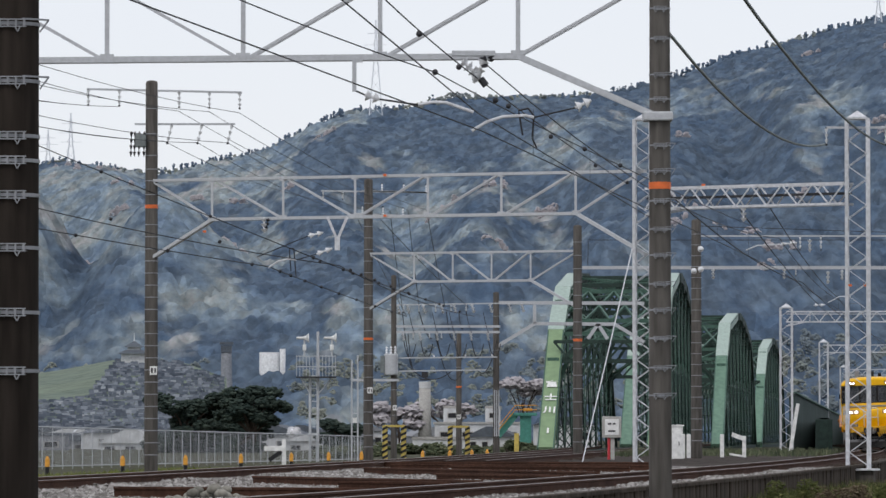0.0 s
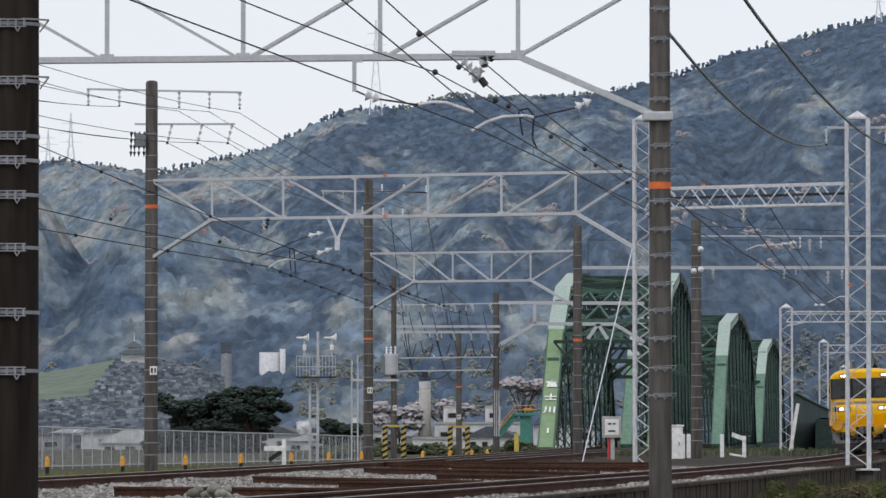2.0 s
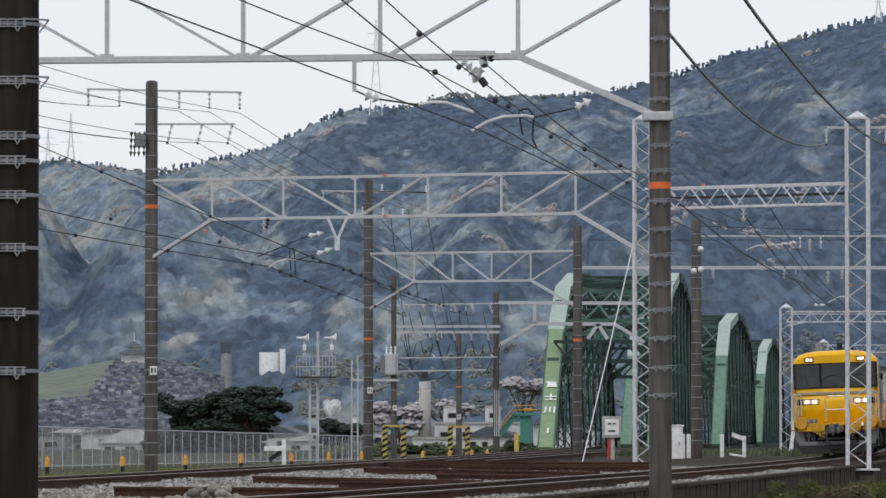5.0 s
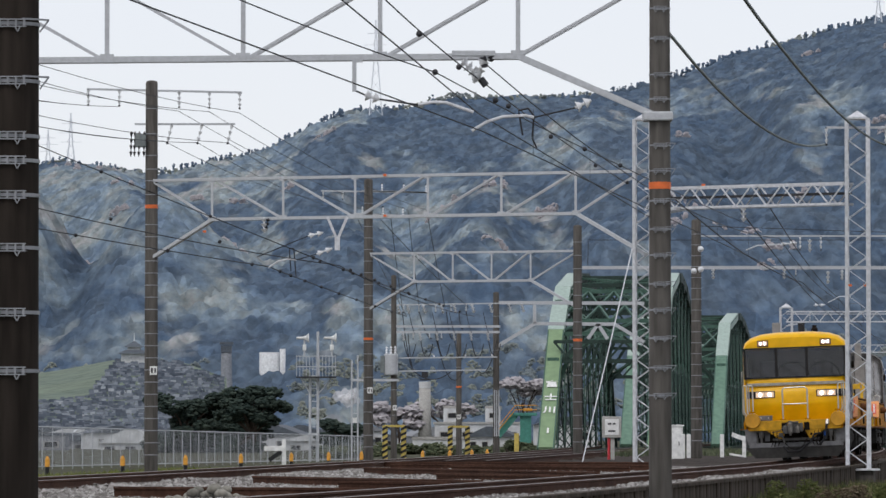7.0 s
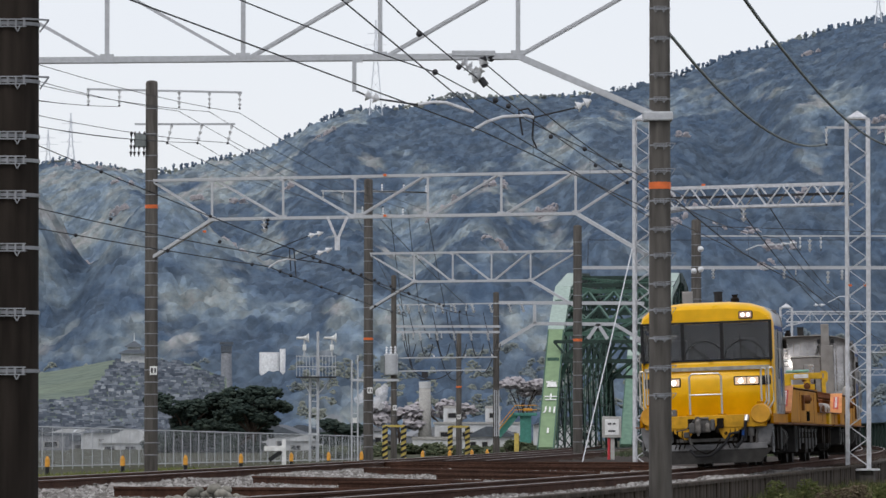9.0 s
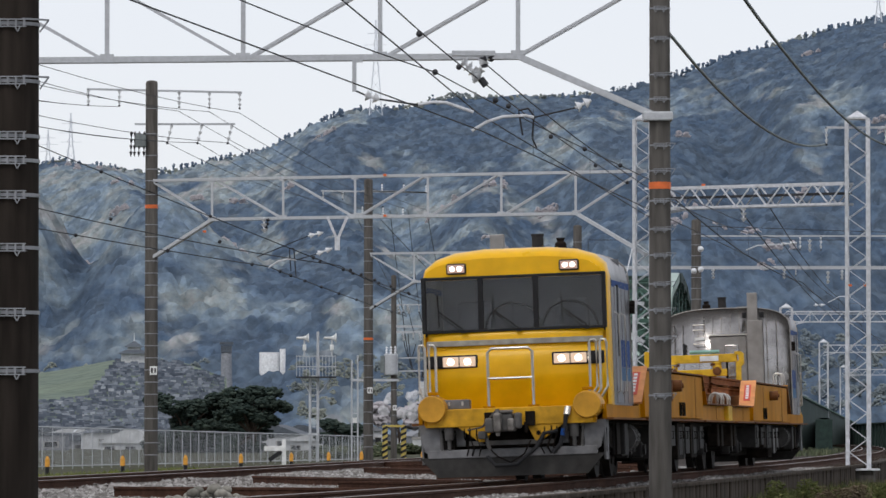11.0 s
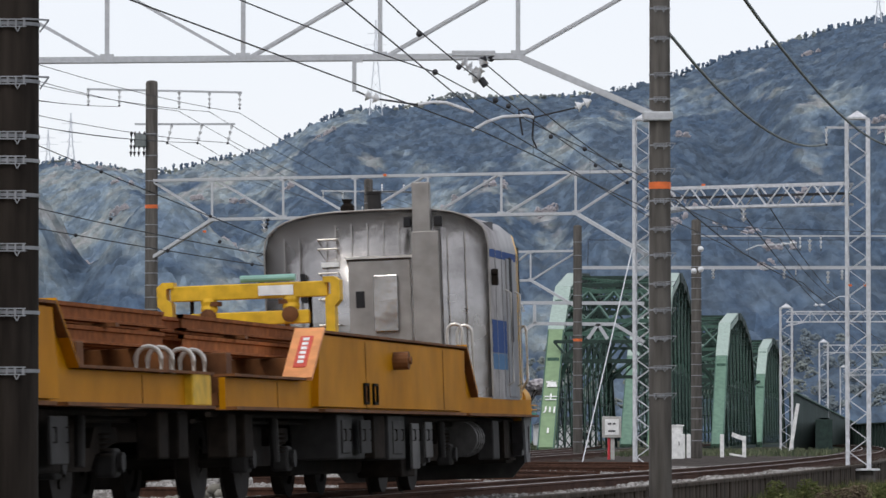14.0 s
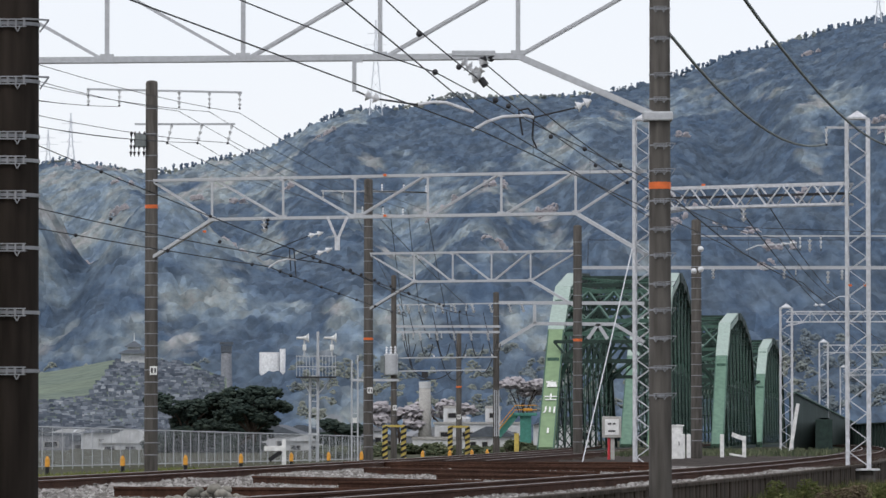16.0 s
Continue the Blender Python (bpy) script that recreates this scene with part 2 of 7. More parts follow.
OCHRE = mat("ochre_frame_paint", (0.47, 0.198, 0.002), 0.5, other=(0.27, 0.1, 0.004), grain=1.6, patch=0.6, mix=0.3, bump=0.02, spec=0.05)
OCHRE_DIRTY = mat("dirty_ochre_paint", (0.17, 0.066, 0.02), 0.75, other=(0.08, 0.035, 0.018), grain=5, patch=0.8, mix=0.6, bump=0.1)
STAINLESS = mat("stainless_sheet", (0.33, 0.315, 0.305), 0.24, 0.92, other=(0.46, 0.445, 0.43), grain=2.4, patch=1.4, mix=0.4, bump=0.85)
SIDE_STEEL = mat("brushed_side_steel", (0.3, 0.285, 0.285), 0.36, 0.7, other=(0.22, 0.21, 0.205), grain=5, patch=0.9, mix=0.3, bump=0.04, spec=0.15)
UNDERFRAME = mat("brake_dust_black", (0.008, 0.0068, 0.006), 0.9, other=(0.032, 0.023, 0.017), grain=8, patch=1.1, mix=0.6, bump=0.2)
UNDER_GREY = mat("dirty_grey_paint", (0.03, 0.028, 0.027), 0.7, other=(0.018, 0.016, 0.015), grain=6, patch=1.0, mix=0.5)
BLUE = mat("blue_stripe", (0.016, 0.06, 0.22), 0.5, mix=0.15, bump=0, spec=0.08)
RUBBER = mat("black_rubber", (0.018, 0.018, 0.02), 0.7, bump=0.02)
DARK_GLASS = glass("smoked_glass", (0.8, 0.84, 0.89))
HEADLAMP = lamp_glow("lit_headlamp", (1.0, 0.93, 0.84), 9)
REFLECTOR = lamp_glow("warm_reflector", (0.95, 0.7, 0.52), 0.6, 0.3)
MARKER = lamp_glow("dim_lamp", (0.9, 0.6, 0.5), 0.3, 0.3)
WEED = islands("weed_blades", [(0.0, (0.03, 0.045, 0.016)), (0.5, (0.08, 0.1, 0.035)), (1.0, (0.26, 0.21, 0.12))], scale=0.7, mixin=0.4, grain=6)
VERGE = islands("verge_blades", [(0.0, (0.083, 0.105, 0.030)), (0.6, (0.165, 0.188, 0.053)), (1.0, (0.255, 0.247, 0.083))], scale=0.3, mixin=0.4, grain=6)
BUSH = islands("bush_leaves", [(0.0, (0.05, 0.065, 0.04)), (0.6, (0.1, 0.12, 0.07)), (1.0, (0.19, 0.19, 0.12))], scale=0.3, mixin=0.3, grain=3)
FAR_WHITE = mat("far_white_wall", (0.6, 0.61, 0.62), 0.8, other=(0.48, 0.49, 0.5), grain=2, patch=0.3, mix=0.3)
FAR_GREY = mat("far_grey_wall", (0.26, 0.27, 0.29), 0.85, other=(0.2, 0.2, 0.21), grain=2, patch=0.3, mix=0.3)
SLATE = mat("slate_roof", (0.1, 0.115, 0.135), 0.7, grain=3, patch=0.5, mix=0.3)
ORANGE_RED = mat("red_pipe_paint", (0.5, 0.05, 0.06), 0.5, mix=0.2, bump=0)
TEAL_STEEL = mat("teal_paint", (0.08, 0.27, 0.22), 0.6, other=(0.06, 0.2, 0.17), mix=0.3)
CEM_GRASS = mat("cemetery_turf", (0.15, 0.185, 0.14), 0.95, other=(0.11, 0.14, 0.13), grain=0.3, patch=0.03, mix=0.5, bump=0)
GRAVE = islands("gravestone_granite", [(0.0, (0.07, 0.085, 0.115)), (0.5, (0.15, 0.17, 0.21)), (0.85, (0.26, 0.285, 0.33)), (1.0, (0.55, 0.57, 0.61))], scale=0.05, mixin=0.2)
# pale tone holds the haze that fades far pylons
PYLON = mat("hazy_pylon_steel", (0.7, 0.72, 0.76), 0.6, mix=0.1, bump=0)
STEAM = mat("white_steam", (0.9, 0.9, 0.92), 1.0, mix=0.05, bump=0)
thin = STEAM.node_tree.nodes.new("ShaderNodeBsdfTransparent")
veil_mix = STEAM.node_tree.nodes.new("ShaderNodeMixShader")
veil_mix.inputs["Fac"].default_value = 0.3
STEAM.node_tree.links.new(thin.outputs[0], veil_mix.inputs[1])
STEAM.node_tree.links.new(STEAM.node_tree.nodes["Principled BSDF"].outputs[0], veil_mix.inputs[2])
STEAM.node_tree.links.new(veil_mix.outputs[0], STEAM.node_tree.nodes["Material Output"].inputs["Surface"])
CAB_DARK = mat("cab_interior", (0.125, 0.13, 0.142), 0.8, other=(0.06, 0.06, 0.066), grain=2, patch=1.4, mix=0.6)


# ---- building helpers ----
def finish(bm, name, material, smooth=False):
    me = bpy.data.meshes.new(name)
    bm.normal_update()
    bm.to_mesh(me)
    bm.free()
    for mm in (material if isinstance(material, (list, tuple)) else [material]):
        me.materials.append(mm)
    if smooth:
        me.polygons.foreach_set("use_smooth", [True] * len(me.polygons))
    return me


def thing(name, label, category, at=(0, 0, 0), turn=0.0, group="", kind=""):
    e = new(name)
    e.empty_display_size = 0.2
    e.matrix_basis = pose(*at, 0, 0, turn)
    return tagged(e, label, category, group, kind)


def part(name, bm, material, parent, label="", smooth=False):
    ob = new(name, finish(bm, name, material, smooth))
    ob.parent = parent
    return tagged(ob, label)


def solo(name, bm, material, label, category, at=(0, 0, 0), turn=0.0, group="", kind="", smooth=False):
    ob = new(name, finish(bm, name, material, smooth))
    ob.matrix_basis = pose(*at, 0, 0, turn)
    return tagged(ob, label, category, group, kind)


def B():
    return bmesh.new()


def box(bm, c, s, bevel=0.0, turn=None, mi=0):
    m = Matrix.Translation(c) @ (turn or Matrix()) @ Matrix.Diagonal((*s, 1))
    r = bmesh.ops.create_cube(bm, size=1, matrix=m)
    vs = r["verts"]
    fs = {f for v in vs for f in v.link_faces}
    for f in fs:
        f.material_index = mi
    if bevel:
        es = list({e for v in vs for e in v.link_edges})
        bmesh.ops.bevel(bm, geom=es, offset=bevel, segments=2, affect="EDGES", profile=0.5)
    return bm


def frame_of(a, b):
    a, b = Vector(a), Vector(b)
    d = b - a
    q = d.to_track_quat("Z", "Y").to_matrix().to_4x4()
    return Matrix.Translation((a + b) / 2) @ q, d.length


def bar(bm, a, b, w, h=None, mi=0):
    """A rectangular bar from a to b."""
    m, n = frame_of(a, b)
    r = bmesh.ops.create_cube(bm, size=1, matrix=m @ Matrix.Diagonal((w, h or w, n, 1)))
    for f in {f for v in r["verts"] for f in v.link_faces}:
        f.material_index = mi
    return bm


def angle_bar(bm, a, b, w, t=0.012, flip=1):
    """An angle-section bar from a to b."""
    m, n = frame_of(a, b)
    for off, s in (((w / 2, 0, 0), (w, t, n)), ((t / 2, flip * w / 2, 0), (t, w, n))):
        bmesh.ops.create_cube(bm, size=1, matrix=m @ Matrix.Translation(off) @ Matrix.Diagonal((*s, 1)))
    return bm


def rod(bm, a, b, r, r2=None, n=10):
    m, d = frame_of(a, b)
    bmesh.ops.create_cone(bm, cap_ends=True, segments=n, radius1=r, radius2=r if r2 is None else r2, depth=d, matrix=m)
    return bm


def tube(bm, pts, r, n=6):
    """A round tube along a line of points."""
    pts = [Vector(p) for p in pts]
    rings = []
    for i, p in enumerate(pts):
        d = (pts[min(i + 1, len(pts) - 1)] - pts[max(i - 1, 0)]).normalized()
        m = d.to_track_quat("Z", "Y").to_matrix()
        rings.append([bm.verts.new(p + m @ Vector((r * math.cos(k * math.tau / n), r * math.sin(k * math.tau / n), 0))) for k in range(n)])
    for u, v in zip(rings, rings[1:]):
        for k in range(n):
            bm.faces.new((u[k], u[(k + 1) % n], v[(k + 1) % n], v[k]))
    bm.faces.new(rings[0][::-1])
    bm.faces.new(rings[-1])
    return bm


def sag(a, b, drop, n=14):
    a, b = Vector(a), Vector(b)
    return [a.lerp(b, i / n) - Vector((0, 0, drop * 4 * (i / n) * (1 - i / n))) for i in range(n + 1)]


def lathe(bm, prof, at=(0, 0, 0), n=14, axis=None):
    """A turned body: prof is (radius, height) from the bottom up."""
    m = Matrix.Translation(at) @ (axis or Matrix())
    rings = [[bm.verts.new(m @ Vector((r * math.cos(k * math.tau / n), r * math.sin(k * math.tau / n), z))) for k in range(n)] for r, z in prof]
    for u, v in zip(rings, rings[1:]):
        for k in range(n):
            bm.faces.new((u[k], u[(k + 1) % n], v[(k + 1) % n], v[k]))
    bm.faces.new(rings[0][::-1])
    bm.faces.new(rings[-1])
    return bm


def prism(bm, outline, x0, x1, axis="x", mi=0):
    """An outline of (a, b) pushed along an axis: x: (y, z); y: (x, z); z: (x, y)."""
    def p(a, b, c):
        return {"x": (c, a, b), "y": (a, c, b), "z": (a, b, c)}[axis]
    u = [bm.verts.new(p(a, b, x0)) for a, b in outline]
    v = [bm.verts.new(p(a, b, x1)) for a, b in outline]
    fs = [bm.faces.new(u), bm.faces.new(v[::-1])]
    k = len(u)
    for i in range(k):
        fs.append(bm.faces.new((u[i], v[i], v[(i + 1) % k], u[(i + 1) % k])))
    for f in fs:
        f.material_index = mi
    bmesh.ops.recalc_face_normals(bm, faces=fs)
    return bm


def sweep(bm, pts, prof, closed=True):
    """A profile of (side, up) carried along level points."""
    pts = [Vector(p) for p in pts]
    rings = []
    for i, p in enumerate(pts):
        d = pts[min(i + 1, len(pts) - 1)] - pts[max(i - 1, 0)]
        side = Vector((d.y, -d.x, 0)).normalized()
        rings.append([bm.verts.new(p + side * a + Vector((0, 0, b))) for a, b in prof])
    k = len(prof)
    for u, v in zip(rings, rings[1:]):
        for j in range(k if closed else k - 1):
            bm.faces.new((u[j], u[(j + 1) % k], v[(j + 1) % k], v[j]))
    return bm


def clump(verts, faces, c, r, rng, squash=0.8, rough=0.35):
    """One uneven crown of leaves, a rough ball of 20 faces, added to lists of points and faces."""
    g = 1.618
    base = len(verts)
    for x, y, z in ((-1, g, 0), (1, g, 0), (-1, -g, 0), (1, -g, 0), (0, -1, g), (0, 1, g), (0, -1, -g), (0, 1, -g), (g, 0, -1), (g, 0, 1), (-g, 0, -1), (-g, 0, 1)):
        k = r / 1.9 * rng.uniform(1 - rough, 1 + rough)
        verts.append((c[0] + x * k, c[1] + y * k, c[2] + z * k * squash))
    for f in ICO:
        faces.append((base + f[0], base + f[1], base + f[2]))


ICO = ((0, 11, 5), (0, 5, 1), (0, 1, 7), (0, 7, 10), (0, 10, 11), (1, 5, 9), (5, 11, 4), (11, 10, 2), (10, 7, 6), (7, 1, 8),
       (3, 9, 4), (3, 4, 2), (3, 2, 6), (3, 6, 8), (3, 8, 9), (4, 9, 5), (2, 4, 11), (6, 2, 10), (8, 6, 7), (9, 8, 1))


def from_lists(name, verts, faces, material, label, category, kind="stuff", smooth=False):
    me = bpy.data.meshes.new(name)
    me.from_pydata(verts, [], faces)
    me.materials.append(material)
    if smooth:
        me.polygons.foreach_set("use_smooth", [True] * len(me.polygons))
    return tagged(new(name, me), label, category, "", kind)


RAIL = 0.46


def line_1(y):
    """Across-position of the near track, which bends gently."""
    d = min(y, 330.0) - 100
    k = max(0.0, (min(y, 330.0) - 135) / 105)
    return 4.94 + 0.14353 * d - 0.0002144 * d * d + k * (0.802 * k - 0.702) + (0.0449 * (y - 330) if y > 330 else 0)


def line_2(y):
    d = y - 60
    return -5.55 + 0.079 * d


def line_3(y):
    d = y - 77
    return -6.9 + 0.0945 * d - 0.00011 * d * d



# ---- ground and tracks ----
def ground():
    bm = B()
    ys = [-60, -20, 0, 20, 35, 50, 60, 70, 80, 90, 100, 115, 130, 150, 175, 200, 240, 300, 420, 700, 1200, 2400, 4500]
    xs = [-3000, -800, -200, -60, -25, -12, -6, -2, 2, 6, 10, 14, 18, 22, 28, 40, 80, 200, 800, 3000]
    grid = [[bm.verts.new((x, y, -0.02 if x < line_1(y) + 1.9 else -0.45)) for x in xs] for y in ys]
    for a, b in zip(grid, grid[1:]):
        for i in range(len(xs) - 1):
            bm.faces.new((a[i], a[i + 1], b[i + 1], b[i]))
    solo("ground", bm, GRASS_SOIL, "open grassy ground of a river bank", "ground", kind="structure")


def track(fn, label, first, last, sleepers):
    t = thing("railway_track", label, "railway track", kind="structure")
    ys = np.arange(first, last, 3.0)
    prof = [(-0.0625, -0.153), (0.0625, -0.153), (0.0625, -0.14), (0.014, -0.125), (0.014, -0.045), (0.034, -0.036), (0.034, -0.006), (0.026, 0), (-0.026, 0), (-0.034, -0.006), (-0.034, -0.036), (-0.014, -0.045), (-0.014, -0.125), (-0.0625, -0.14)]
    for side in (-0.566, 0.566):
        bm = sweep(B(), [(fn(y) + side, y, RAIL) for y in ys], prof)
        for f in bm.faces:
            f.material_index = 1 if f.calc_center_median().z > RAIL - 0.004 else 0
        part("rail", bm, [RUST, RAIL_TOP], t)
    verts, faces = [], []
    for y in np.arange(sleepers[0], sleepers[1], 0.62):
        x = fn(y)
        b = len(verts)
        for dx in (-1.02, 1.02):
            for dy in (-0.11, 0.11):
                for z in (RAIL - 0.3, RAIL - 0.155):
                    verts.append((x + dx, y + dy, z))
        faces += [tuple(b + i for i in q) for q in ((0, 1, 3, 2), (4, 6, 7, 5), (0, 4, 5, 1), (2, 3, 7, 6), (1, 5, 7, 3), (0, 2, 6, 4))]
    sl = from_lists("sleepers", verts, faces, SLEEPER, "", "", "stuff")
    sl.parent = t
    return t


def ballast_bed(first, last, material, label):
    bm = B()
    ys = np.arange(first, last + 0.1, 1.2)
    rows = []
    rng = random.Random(3)
    for y in ys:
        l, r = line_3(y) - 2.6, line_1(y) + 1.85
        row = []
        for i in range(31):
            x = l + (r - l) * i / 30
            z = RAIL - 0.2 + rng.uniform(-0.03, 0.03) + 0.05 * noise.noise((x * 0.5, y * 0.2, 0))
            if i == 0:
                z = -0.03
            elif i == 1:
                z = RAIL - 0.33
            row.append(bm.verts.new((x, y, z)))
        rows.append(row)
    for a, b in zip(rows, rows[1:]):
        for i in range(30):
            bm.faces.new((a[i], a[i + 1], b[i + 1], b[i]))
    solo("ballast", bm, material, label, "ballast", kind="stuff", smooth=True)


def stones():
    """Loose stones on the bed where it lies nearest."""
    rng = random.Random(8)
    verts, faces = [], []
    for _ in range(62000):
        y = 52 + 75 * rng.random() ** 1.2
        l, r = line_3(y) - 2.4, line_1(y) + 1.75
        x = rng.uniform(l, r)
        gap = min(abs(x - f(y)) for f in (line_1, line_2, line_3))
        if abs(gap - 0.566) < 0.09:
            continue
        k = rng.uniform(0.028, 0.062)
        z = RAIL - 0.2 + 0.05 * noise.noise((x * 0.5, y * 0.2, 0)) + 0.03 + k * 0.4
        b = len(verts)
        a = rng.uniform(0, 6.28)
        for i in range(4):
            q = a + i * 1.571 + rng.uniform(-0.4, 0.4)
            verts.append((x + k * math.cos(q), y + k * math.sin(q), z + rng.uniform(-0.4, 0.4) * k))
        verts.append((x + rng.uniform(-0.4, 0.4) * k, y, z + k * rng.uniform(0.5, 0.9)))
        faces += [(b, b + 1, b + 4), (b + 1, b + 2, b + 4), (b + 2, b + 3, b + 4), (b + 3, b, b + 4)]
    from_lists("ballast_stones", verts, faces, STONE, "loose grey crushed stones between the rails", "stones")


def edge_wall():
    """Upright concrete slabs that hold the ballast beside the near track."""
    w = thing("retaining_wall", "low dirty concrete slab wall holding the ballast", "wall", kind="structure")
    rng = random.Random(5)
    slab = B()
    box(slab, (0, 0, 0), (0.09, 0.585, 0.95), 0.012)
    me = finish(slab, "slab", WALL_SLAB)
    y = 40.0
    k = 0
    while y < 215:
        x = line_1(y) + 1.92
        s = (line_1(y + 0.3) - line_1(y - 0.3)) / 0.6
        ob = new("slab", me)
        ob.parent = w
        ob.matrix_basis = pose(x + rng.uniform(-0.012, 0.012), y, -0.13 + rng.uniform(-0.012, 0.012), 0, rng.uniform(-1, 1), -math.degrees(math.atan(s)))
        y += 0.6
        k += 1
    bm = sweep(B(), [(line_1(v) + 1.92, v, 0.36) for v in np.arange(40, 215, 2.4)], [(-0.09, -0.02), (0.09, -0.02), (0.09, 0.035), (-0.09, 0.035)])
    part("coping", bm, WALL_SLAB, w)


WALL_SLAB = mat("stained_concrete_slab", (0.07, 0.056, 0.045), 0.92, other=(0.019, 0.014, 0.01), grain=7, patch=1.4, mix=0.7, bump=0.3, streak=True, piece=0.22)
ground()
ballast_bed(18, 138, BALLAST, "bed of grey crushed stone under the tracks")
ballast_bed(138, 330, OLD_BALLAST, "dark oily bed of old ballast before the bridge")
track(line_1, "rusty steel rails of the near track on sleepers", 12, 420, (45, 260))
track(line_2, "rusty steel rails of the middle track on sleepers", 138, 420, (140, 270))
track(line_3, "dark steel rails of the far track beside the fence", 45, 420, (60, 270))
stones()
edge_wall()


def spare_rails():
    """Blunt-ended rails of the crossover, lying between the tracks."""
    prof = [(-0.0625, -0.153), (0.0625, -0.153), (0.0625, -0.14), (0.014, -0.125), (0.014, -0.045), (0.034, -0.036), (0.034, -0.006), (0.026, 0), (-0.026, 0), (-0.034, -0.006), (-0.034, -0.036), (-0.014, -0.045), (-0.014, -0.125), (-0.0625, -0.14)]
    t = thing("crossover", "rusty blunt-ended crossover rails on low stands", "rails", kind="structure")
    for a, b in (((-4.53, 67.9), (-1.0, 66.2)), ((-3.3, 85.8), (0.6, 77.4)), ((-1.73, 108.4), (3.0, 95)), ((-1.61, 76.3), (0.1, 74.4)), ((-0.11, 90.8), (2.1, 87)), ((-1.3, 122), (4.9, 117)), ((0.2, 114), (4.2, 110.5)), ((-3.0, 131), (6.0, 129))):
        n = 8
        pts = [(a[0] + (b[0] - a[0]) * i / n, a[1] + (b[1] - a[1]) * i / n, RAIL) for i in range(n + 1)]
        bm = sweep(B(), pts, prof)
        bmesh.ops.holes_fill(bm, edges=[e for e in bm.edges if e.is_boundary])
        r = part("rail", bm, RUST, t)
        st = B()
        for u in (0.1, 0.36, 0.62, 0.88):
            box(st, (a[0] + (b[0] - a[0]) * u, a[1] + (b[1] - a[1]) * u, RAIL - 0.25), (0.3, 0.22, 0.2))
        part("chair", st, SLEEPER, r)


spare_rails()


# ---- hills ----
RIDGE_X = [-1600, -700, -300, -217, -190, -163, -139, -115, -91, -67, -46, -18, 5, 29, 60, 84, 110, 140, 168, 197, 230, 300, 700, 1600]
RIDGE_Z = [110, 120, 133, 137, 142, 138, 134, 142, 146, 159, 167, 168, 173, 174, 174, 176, 182, 193, 201, 209, 216, 229, 245, 200]
Y0, Y1 = 1000.0, 2450.0


def hill_z(x, y):
    """Height of the wooded hills: spurs run down from the ridge towards the river."""
    t = min(1.0, max(0.0, (y - Y0) / (Y1 - Y0)))
    u = x * Y1 / max(y, 1500)
    top = float(np.interp(u, RIDGE_X, RIDGE_Z))
    spur = 0.9 * math.sqrt(noise.noise((u * 0.0085 + 3.1 + t * 0.5, 0.7 * t, 0.3)) ** 2 + 0.03) + 0.3 * noise.noise((u * 0.026, 2.4 * t, 4.0)) - 0.22
    z = (top - 5) * t ** 1.05 + 52 * spur * math.sin(math.pi * t) ** 1.3
    # the shoulder of the nearer hill, with a hollow behind it
    z += 20 * math.exp(-((x + 115) / 62) ** 2 - ((y - 1480) / 170) ** 2) - 12 * math.exp(-((x + 60) / 60) ** 2 - ((y - 1850) / 200) ** 2)
    z += 15 * math.exp(-((x - 40) / 55) ** 2 - ((y - 1330) / 120) ** 2)
    if y > Y1:
        z = top - 5 - (y - Y1) * 0.1
    return max(z, 0.0) + 1.0 * t


